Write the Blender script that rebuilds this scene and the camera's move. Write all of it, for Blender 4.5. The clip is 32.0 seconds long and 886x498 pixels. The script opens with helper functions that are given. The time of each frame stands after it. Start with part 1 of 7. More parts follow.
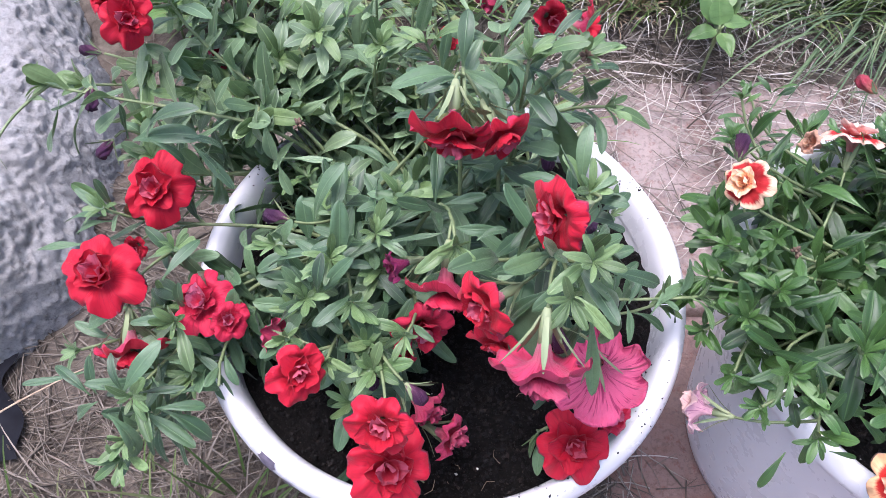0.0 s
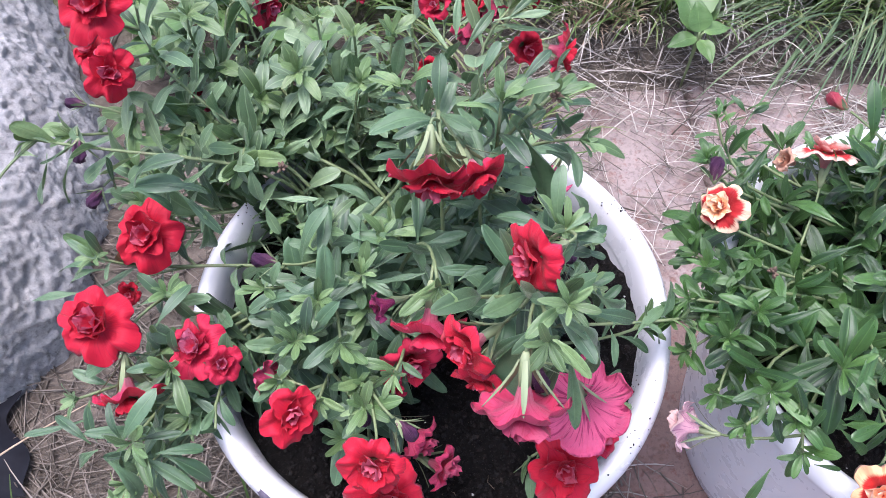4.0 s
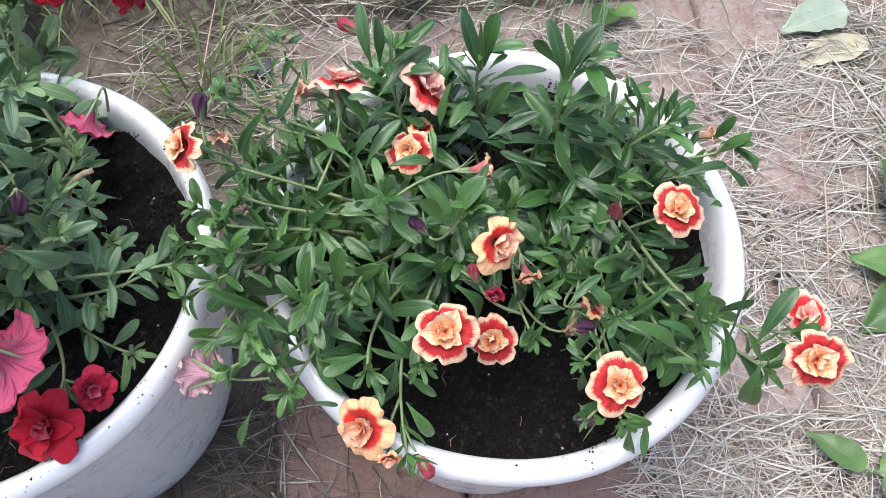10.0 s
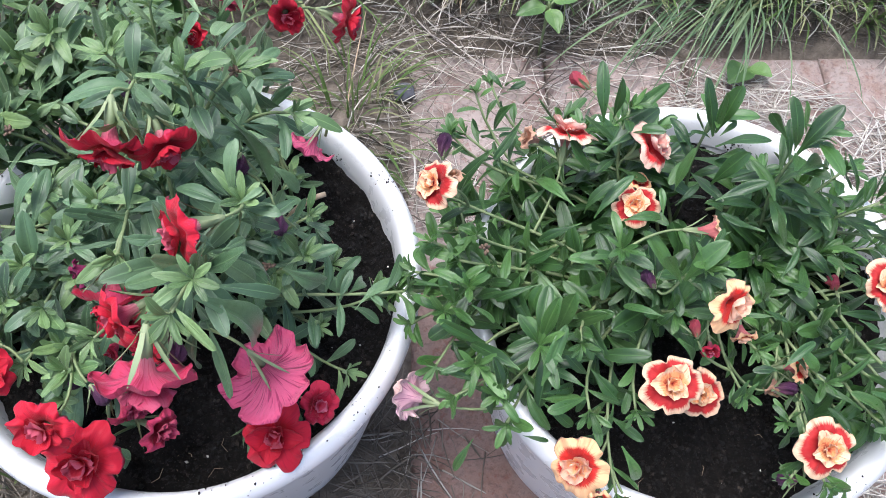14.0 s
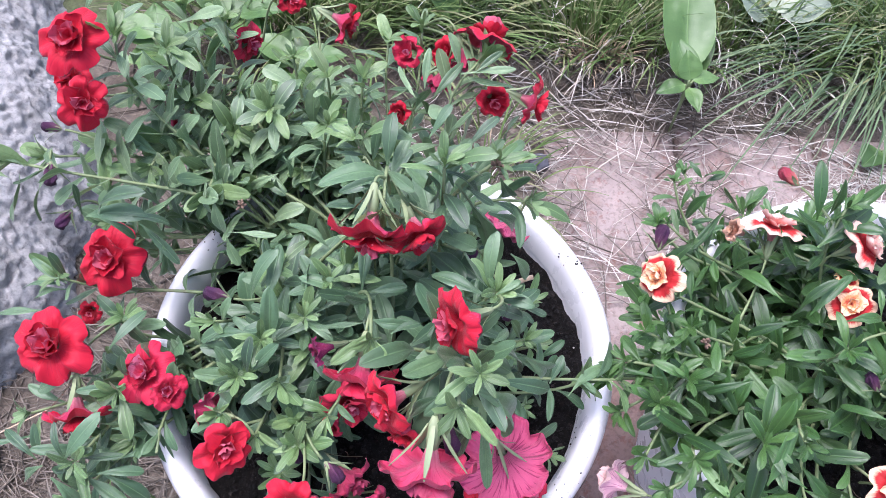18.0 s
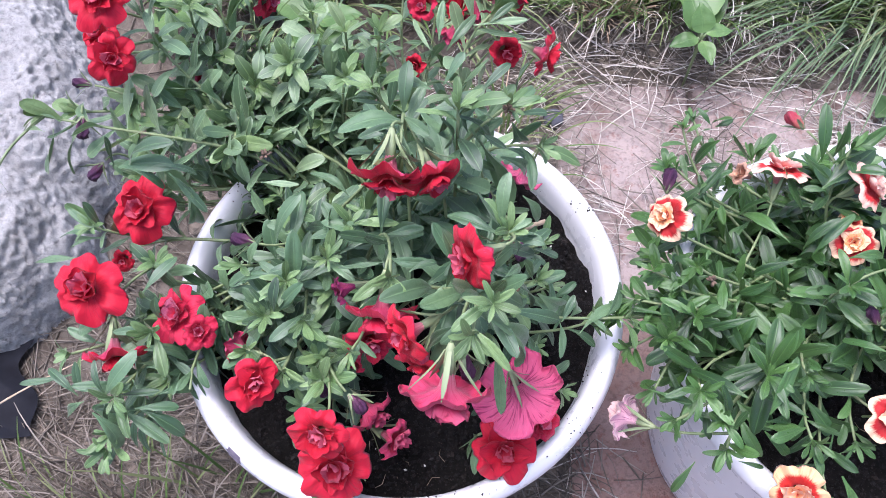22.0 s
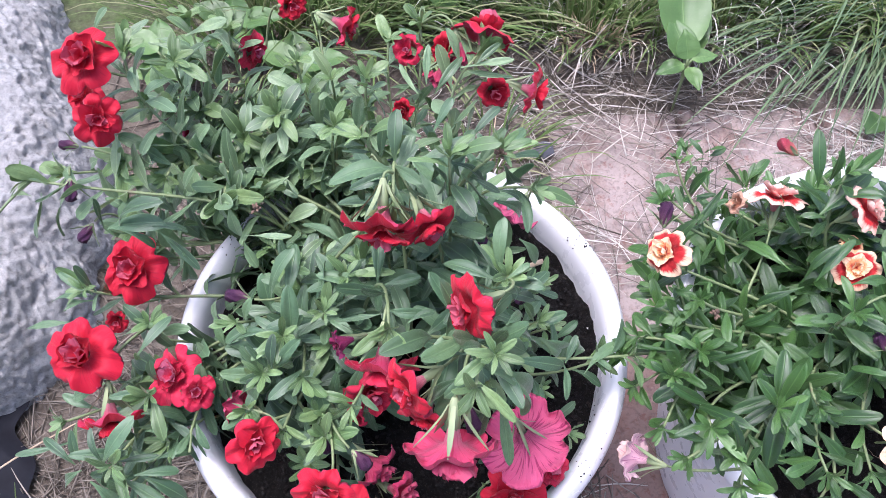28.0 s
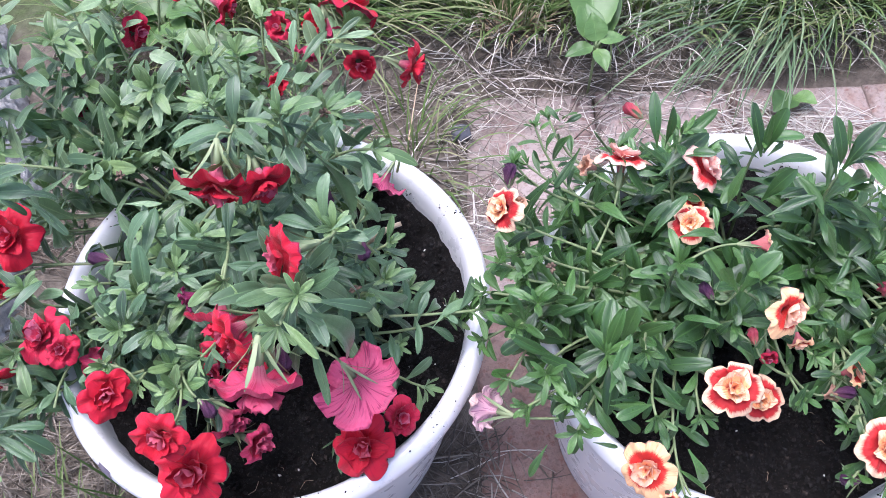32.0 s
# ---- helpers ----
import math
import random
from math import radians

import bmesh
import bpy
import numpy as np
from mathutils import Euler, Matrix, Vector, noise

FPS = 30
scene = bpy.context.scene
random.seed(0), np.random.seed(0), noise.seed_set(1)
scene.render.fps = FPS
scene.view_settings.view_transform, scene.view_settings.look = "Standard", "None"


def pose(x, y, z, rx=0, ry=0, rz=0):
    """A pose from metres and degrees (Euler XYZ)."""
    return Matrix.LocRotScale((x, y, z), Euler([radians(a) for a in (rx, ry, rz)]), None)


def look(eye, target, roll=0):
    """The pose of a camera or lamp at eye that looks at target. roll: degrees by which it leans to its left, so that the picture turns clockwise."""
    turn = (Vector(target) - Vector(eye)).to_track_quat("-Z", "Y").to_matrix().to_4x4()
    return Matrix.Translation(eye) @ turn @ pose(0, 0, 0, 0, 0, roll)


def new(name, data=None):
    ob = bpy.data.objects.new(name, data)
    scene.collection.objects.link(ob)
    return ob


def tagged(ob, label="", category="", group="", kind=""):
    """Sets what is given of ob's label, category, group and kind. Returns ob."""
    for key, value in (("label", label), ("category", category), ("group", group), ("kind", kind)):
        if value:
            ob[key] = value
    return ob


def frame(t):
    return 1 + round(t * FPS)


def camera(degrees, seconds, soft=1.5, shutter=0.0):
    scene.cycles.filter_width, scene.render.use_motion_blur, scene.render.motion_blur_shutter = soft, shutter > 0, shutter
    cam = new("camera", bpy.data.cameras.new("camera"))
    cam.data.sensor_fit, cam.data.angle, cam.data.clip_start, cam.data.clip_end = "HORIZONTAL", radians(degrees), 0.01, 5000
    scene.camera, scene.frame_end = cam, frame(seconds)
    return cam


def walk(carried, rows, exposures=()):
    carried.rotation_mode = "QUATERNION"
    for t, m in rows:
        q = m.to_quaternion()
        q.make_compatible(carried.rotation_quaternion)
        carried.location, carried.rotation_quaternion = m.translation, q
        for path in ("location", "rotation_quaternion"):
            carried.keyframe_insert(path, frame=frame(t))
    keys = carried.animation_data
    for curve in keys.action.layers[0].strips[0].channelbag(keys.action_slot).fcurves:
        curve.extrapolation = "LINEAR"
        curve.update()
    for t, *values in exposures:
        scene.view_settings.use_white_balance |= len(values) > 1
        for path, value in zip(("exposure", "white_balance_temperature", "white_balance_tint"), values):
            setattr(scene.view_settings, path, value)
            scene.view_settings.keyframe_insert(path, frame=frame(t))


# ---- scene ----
# ---- camera and its walk ----
cam = camera(56.22, 32.0, 0.8)
# seconds, x, y, z, and the turn in degrees
PATH = [
    (0, 0.0000, -0.0000, 0.6316, 31.15, -2.18, -0.00),
    (0.5, -0.0086, 0.0009, 0.6348, 31.79, -2.98, -0.27),
    (1, -0.0163, 0.0058, 0.6410, 32.78, -2.25, 0.01),
    (1.5, -0.0203, 0.0175, 0.6449, 32.52, -2.38, -0.35),
    (2, -0.0092, 0.0173, 0.6499, 32.19, -1.54, -1.20),
    (2.5, -0.0021, 0.0119, 0.6541, 32.48, -1.23, -1.91),
    (4.5, 0.0183, 0.0118, 0.6496, 30.53, -0.25, -2.19),
    (5, 0.0356, 0.0010, 0.6500, 30.11, 0.35, -2.26),
    (5.5, 0.0621, -0.0075, 0.6580, 28.46, 0.04, -1.68),
    (6, 0.1022, -0.0081, 0.6609, 28.92, -0.27, -2.57),
    (6.5, 0.1427, -0.0025, 0.6583, 28.70, -0.56, -3.72),
    (7, 0.1734, -0.0010, 0.6585, 28.40, 0.26, -4.05),
    (7.5, 0.1978, -0.0003, 0.6547, 28.26, -0.29, -4.59),
    (8, 0.2194, -0.0006, 0.6510, 28.37, -0.58, -5.55),
    (8.5, 0.2323, 0.0011, 0.6486, 28.10, -0.48, -5.79),
    (9, 0.2370, 0.0034, 0.6454, 27.75, -0.73, -5.90),
    (9.5, 0.2436, 0.0025, 0.6442, 27.48, -1.00, -6.13),
    (10, 0.2544, 0.0003, 0.6415, 26.99, -0.75, -6.48),
    (10.5, 0.2506, 0.0029, 0.6439, 26.53, -1.29, -5.98),
    (11, 0.2377, 0.0076, 0.6516, 26.71, -1.32, -5.05),
    (11.5, 0.2234, 0.0111, 0.6536, 27.02, -1.56, -4.21),
    (12, 0.2110, 0.0109, 0.6627, 27.59, -1.69, -4.05),
    (12.5, 0.1983, 0.0083, 0.6657, 27.81, -2.03, -3.45),
    (13, 0.1855, 0.0064, 0.6657, 28.03, -2.60, -3.23),
    (13.5, 0.1652, 0.0081, 0.6651, 27.93, -2.75, -2.39),
    (14, 0.1431, 0.0112, 0.6637, 27.90, -2.57, -1.36),
    (14.5, 0.1218, 0.0125, 0.6619, 27.31, -2.21, -1.11),
    (15, 0.0994, 0.0134, 0.6617, 27.19, -2.75, -0.85),
    (15.5, 0.0809, 0.0130, 0.6619, 27.81, -2.53, 0.01),
    (17.5, 0.0454, 0.0231, 0.6725, 31.02, -2.41, 1.87),
    (18, 0.0432, 0.0258, 0.6760, 30.95, -2.02, 1.95),
    (18.5, 0.0461, 0.0271, 0.6823, 30.70, -1.51, 2.28),
    (19, 0.0458, 0.0225, 0.6852, 31.64, -1.43, 1.97),
    (19.5, 0.0526, 0.0182, 0.6883, 31.71, -1.13, 1.88),
    (20, 0.0565, 0.0104, 0.6923, 31.64, -0.65, 1.69),
    (20.5, 0.0532, 0.0052, 0.6915, 30.48, -0.17, 1.82),
    (21, 0.0492, 0.0074, 0.6894, 29.47, -0.66, 1.71),
    (21.5, 0.0463, 0.0088, 0.6840, 28.35, -0.50, 1.91),
    (22, 0.0453, 0.0051, 0.6861, 28.73, -0.57, 2.03),
    (22.5, 0.0478, -0.0011, 0.6892, 28.93, -0.46, 1.96),
    (23, 0.0484, -0.0068, 0.6903, 29.46, -0.40, 1.95),
    (23.5, 0.0487, -0.0045, 0.6886, 29.32, -0.70, 1.49),
    (24, 0.0493, -0.0025, 0.6855, 29.62, -0.23, 1.32),
    (24.5, 0.0476, 0.0049, 0.6834, 30.67, -0.19, 1.39),
    (25, 0.0496, 0.0147, 0.6825, 31.64, 0.09, 1.37),
    (25.5, 0.0506, 0.0220, 0.6848, 31.86, 0.50, 1.37),
    (27.5, 0.0460, 0.0185, 0.6935, 31.22, 0.79, -0.99),
    (28, 0.0446, 0.0163, 0.6852, 30.73, 0.61, -0.62),
    (28.5, 0.0397, 0.0184, 0.6816, 29.92, 0.47, -0.09),
    (29, 0.0385, 0.0149, 0.6789, 29.31, 0.33, -0.16),
    (29.5, 0.0491, 0.0102, 0.6792, 28.95, 0.64, -0.21),
    (30, 0.0646, 0.0026, 0.6841, 29.55, 0.79, -0.27),
    (30.5, 0.0810, -0.0056, 0.6899, 30.28, 0.88, -0.37),
    (31, 0.0970, -0.0093, 0.6933, 30.63, 1.14, -0.37),
    (31.5, 0.1134, -0.0139, 0.6937, 31.02, 0.99, -0.83),
    (32, 0.1292, -0.0178, 0.6896, 31.05, 1.18, -1.29),
]
walk(cam, [(t, pose(x, y, z, rx, ry, rz)) for t, x, y, z, rx, ry, rz in PATH], [(0, 1.06, 5870, 24), (4.5, 1.08, 5820, 23), (7, 1.07, 5850, 17), (10, 0.86, 6130, 9), (12.5, 0.89, 6110, 9), (15.5, 1.05, 5790, 16), (18, 1.14, 5750, 23), (28, 1.14, 5815, 23), (32, 1.17, 5705, 21)])

# ---- light: an overcast afternoon ----
SUN_UP, SUN_ROUND = radians(78), radians(-70)
world = bpy.data.worlds.new("overcast_sky")
scene.world = world
world.use_nodes = True
wn = world.node_tree.nodes
sky = wn.new("ShaderNodeTexSky")
sky.sky_type, sky.sun_disc = "NISHITA", False
sky.sun_elevation, sky.sun_rotation = SUN_UP, SUN_ROUND
sky.air_density, sky.dust_density, sky.ozone_density = 1.0, 4.0, 1.0
world.node_tree.links.new(sky.outputs[0], wn["Background"].inputs[0])
wn["Background"].inputs[1].default_value = 0.13
sun = new("sun", bpy.data.lights.new("sun", "SUN"))
sun.data.energy, sun.data.angle, sun.data.color = 2.0, radians(40), (1.0, 0.97, 0.93)
sun.matrix_world = look((0, 0, 5), (-5 * math.sin(SUN_ROUND) / math.tan(SUN_UP), -5 * math.cos(SUN_ROUND) / math.tan(SUN_UP), 0))


# ---- materials ----
class Nodes:
    """A node material in short: n(kind, inputs...) adds a node and links what is given."""

    def __init__(self, name):
        self.mat = bpy.data.materials.new(name)
        self.mat.use_nodes = True
        self.tree = self.mat.node_tree
        self.bsdf = self.tree.nodes["Principled BSDF"]
        self.out = self.tree.nodes["Material Output"]

    def add(self, kind, **inputs):
        node = self.tree.nodes.new("ShaderNode" + kind)
        for key, value in inputs.items():
            self.put(node.inputs[key.replace("_", " ")], value)
        return node

    def put(self, socket, value):
        if isinstance(value, bpy.types.NodeSocket):
            self.tree.links.new(value, socket)
        else:
            socket.default_value = (*value, 1.0) if isinstance(value, tuple) and len(value) == 3 and socket.type == "RGBA" else value

    def coords(self, kind="Object"):
        return self.add("TexCoord").outputs[kind]

    def noise(self, scale, detail=4.0, where=None, rough=0.6):
        node = self.add("TexNoise", Scale=scale, Detail=detail, Roughness=rough)
        self.put(node.inputs["Vector"], where or self.coords())
        return node.outputs["Fac"]

    def ramp(self, value, *stops):
        node = self.add("ValToRGB")
        self.put(node.inputs[0], value)
        el = node.color_ramp.elements
        el.remove(el[1])
        for i, (at, colour) in enumerate(stops):
            e = el[0] if i == 0 else el.new(at)
            e.position = at
            e.color = (*colour, 1.0) if isinstance(colour, tuple) else (colour, colour, colour, 1.0)
        return node.outputs[0]

    def mix(self, fac, a, b, how="MIX"):
        node = self.tree.nodes.new("ShaderNodeMix")
        node.data_type, node.blend_type = "RGBA", how
        self.put(node.inputs[0], fac)
        self.put(node.inputs[6], a)
        self.put(node.inputs[7], b)
        return node.outputs[2]

    def maths(self, how, a, b=0.5):
        node = self.tree.nodes.new("ShaderNodeMath")
        node.operation = how
        self.put(node.inputs[0], a)
        self.put(node.inputs[1], b)
        return node.outputs[0]

    def finish(self, colour, rough=0.5, bump=None, depth=0.001, **more):
        self.put(self.bsdf.inputs["Base Color"], colour)
        self.put(self.bsdf.inputs["Roughness"], rough)
        for key, value in more.items():
            self.put(self.bsdf.inputs[key.replace("_", " ")], value)
        if bump is not None:
            node = self.add("Bump", Height=bump, Distance=depth, Strength=1.0)
            self.put(self.bsdf.inputs["Normal"], node.outputs[0])
        return self.mat

    def glow_through(self, colour, share):
        """Light that passes a thin leaf or petal."""
        t = self.add("BsdfTranslucent", Color=colour)
        m = self.add("MixShader", Fac=share)
        self.tree.links.new(self.bsdf.outputs[0], m.inputs[1])
        self.tree.links.new(t.outputs[0], m.inputs[2])
        self.tree.links.new(m.outputs[0], self.out.inputs[0])


def leaf_material(name, deep, mid, pale, per_object, through_share=0.08, gloss=0.55, sheen=0.12, fine=1.0, shine=0.0):
    m = Nodes(name)
    luck = m.add("ObjectInfo").outputs["Random"] if per_object else m.add("NewGeometry").outputs["Random Per Island"]
    uv = m.coords("UV")
    sep = m.add("SeparateXYZ", Vector=uv)
    wash = m.ramp(m.maths("FRACT", m.maths("MULTIPLY", luck, 7.31), 0.0), (0.0, 0.62), (0.5, 1.0), (1.0, 1.2))
    spread = m.add("CombineXYZ", X=m.maths("MULTIPLY", luck, 37.0), Y=m.maths("MULTIPLY", luck, 91.0), Z=0.0)
    where = m.add("VectorMath", Vector=m.add("Mapping", Vector=uv, Scale=(3.2, 1.0, 1.0)).outputs[0])
    m.put(where.inputs[1], spread.outputs[0])
    spot = where.outputs[0]
    base = m.mix(1.0, m.ramp(luck, (0.0, deep), (0.45, mid), (1.0, pale)), wash, "MULTIPLY")
    blotch = m.noise(2.6, 4, spot)
    base = m.mix(m.ramp(blotch, (0.45, 0.0), (0.65, 0.3)), base, tuple(c * 0.6 for c in mid))
    grain = m.noise(30, 3, spot)
    base = m.mix(m.maths("MULTIPLY", m.ramp(grain, (0.45, 0.0), (0.65, 1.0)), 0.15), base, pale)
    # the midrib, a thin lighter edge and a pale stalk; v runs across the blade, u along it
    off = m.maths("ABSOLUTE", m.maths("SUBTRACT", sep.outputs[1], 0.5), 0.0)
    rib = m.ramp(off, (0.0, 1.0), (0.02 * fine, 0.8), (0.045 * fine, 0.0))
    edge = m.ramp(off, (0.5 - 0.04 * fine, 0.0), (0.5 - 0.01 * fine, 1.0))
    side_veins = m.ramp(m.noise(1.0, 2, m.add("Mapping", Vector=uv, Scale=(26.0, 3.0, 1.0), Rotation=(0.0, 0.0, 0.5)).outputs[0]), (0.52, 0.0), (0.62, 1.0))
    base = m.mix(m.maths("MULTIPLY", side_veins, 0.16), base, deep)
    base = m.mix(m.maths("MULTIPLY", rib, 0.6), base, tuple(min(1, c * 1.3) for c in pale))
    base = m.mix(m.maths("MULTIPLY", edge, 0.6), base, tuple(min(1, c * 1.5) for c in pale))
    foot = m.ramp(sep.outputs[0], (0.0, 0.7), (0.28, 0.0))
    base = m.mix(foot, base, tuple(min(1, c * 1.25) for c in pale))
    speck = m.ramp(m.noise(46, 2, spot), (0.71, 0.0), (0.75, 1.0))
    base = m.mix(m.maths("MULTIPLY", speck, 0.35), base, (0.5, 0.52, 0.46))
    h = m.maths("ADD", m.maths("MULTIPLY", rib, -0.5), m.maths("MULTIPLY", grain, 0.5))
    mat = m.finish(base, m.ramp(blotch, (0.3, 0.32 - shine), (0.7, 0.46 - shine)), h, 0.00025, Specular_IOR_Level=gloss, Coat_Weight=0.1, Coat_Roughness=0.3, Sheen_Weight=sheen, Sheen_Roughness=0.4)
    m.glow_through(m.mix(0.5, base, (0.20, 0.32, 0.05)), through_share)
    return mat


GREY_GREEN = ((0.037, 0.085, 0.038), (0.076, 0.150, 0.070), (0.128, 0.218, 0.100))
DUSTY_GREEN = ((0.088, 0.162, 0.076), (0.162, 0.268, 0.134), (0.26, 0.37, 0.19))
BRIGHT_GREEN = ((0.018, 0.053, 0.015), (0.039, 0.104, 0.027), (0.083, 0.180, 0.045))
LEAF = {}
for key, tones, young in (("a", GREY_GREEN, ((0.08, 0.155, 0.052), (0.125, 0.22, 0.075), (0.19, 0.295, 0.11))), ("r", DUSTY_GREEN, ((0.09, 0.17, 0.058), (0.14, 0.235, 0.08), (0.21, 0.31, 0.12))), ("b", BRIGHT_GREEN, ((0.036, 0.104, 0.020), (0.060, 0.150, 0.030), (0.100, 0.21, 0.050)))):
    more = dict(through_share=0.16, gloss=0.65, sheen=0.05, shine=0.06) if key == "b" else dict(through_share=0.18) if key == "r" else {}
    LEAF[key] = (leaf_material("leaf_" + key, *tones, True, **more), leaf_material("foliage_" + key, *tones, False, **more), leaf_material("young_leaf_" + key, *young, True, **more), leaf_material("young_foliage_" + key, *young, False, **more))


def stem_material():
    m = Nodes("stem_green")
    c = m.ramp(m.noise(90, 4), (0.3, (0.13, 0.18, 0.07)), (0.6, (0.22, 0.28, 0.13)), (0.8, (0.20, 0.16, 0.10)))
    return m.finish(c, 0.6, m.noise(600, 2), 0.0004)


def sepal_material():
    m = Nodes("sepal_green")
    uv = m.add("SeparateXYZ", Vector=m.coords("UV"))
    c = m.ramp(uv.outputs[0], (0.0, (0.28, 0.34, 0.16)), (0.5, (0.20, 0.28, 0.12)), (1.0, (0.11, 0.18, 0.07)))
    c = m.mix(m.maths("MULTIPLY", m.noise(260, 3), 0.4), c, (0.35, 0.33, 0.24))
    return m.finish(c, 0.6)


def petal_material(name, throat, blade, margin, where, vein, through_share=0.18, lines_share=0.4, relief=0.0005, fade=0.15):
    """Colour bands from the throat (u = 0) to the margin (u = 1), their borders ragged along the veins."""
    m = Nodes(name)
    uv = m.coords("UV")
    sep = m.add("SeparateXYZ", Vector=uv)
    stretched = m.add("Mapping", Vector=uv, Scale=(2.0, 60.0, 1.0)).outputs[0]
    streak = m.noise(1.0, 5, stretched, 0.7)
    u = m.maths("ADD", sep.outputs[0], m.maths("MULTIPLY", m.maths("SUBTRACT", streak, 0.5), 0.32))
    c = m.ramp(u, (0.0, throat), (where * 0.55, blade), (where, blade), (where + 0.05, tuple(0.5 * p + 0.5 * q for p, q in zip(blade, margin))), (min(0.99, where + 0.12), margin))
    lines = m.ramp(m.noise(1.0, 2, m.add("Mapping", Vector=uv, Scale=(1.6, 26.0, 1.0)).outputs[0]), (0.54, 0.0), (0.60, 1.0))
    c = m.mix(m.maths("MULTIPLY", lines, lines_share), c, vein)
    luck = m.add("ObjectInfo").outputs["Random"]
    c = m.mix(m.maths("MULTIPLY", luck, fade), c, tuple(v * 0.6 for v in blade))
    c = m.mix(m.maths("MULTIPLY", m.noise(5, 3, uv), fade), c, tuple(v * 0.75 for v in margin))
    mat = m.finish(c, 0.55, m.noise(1.0, 3, m.add("Mapping", Vector=uv, Scale=(5.0, 40.0, 1.0)).outputs[0]), relief, Specular_IOR_Level=0.25, Sheen_Weight=0.1)
    m.glow_through(c, through_share)
    return mat


RED, DEEP, CRIMSON = (0.61, 0.010, 0.032), (0.25, 0.003, 0.016), (0.40, 0.006, 0.034)
ROSE, PINK = (0.58, 0.085, 0.165), (0.55, 0.045, 0.12)
CREAM, BUTTER = (0.90, 0.61, 0.40), (0.92, 0.55, 0.28)
EYE_RED, VEIN_RED = (0.47, 0.010, 0.016), (0.50, 0.045, 0.03)
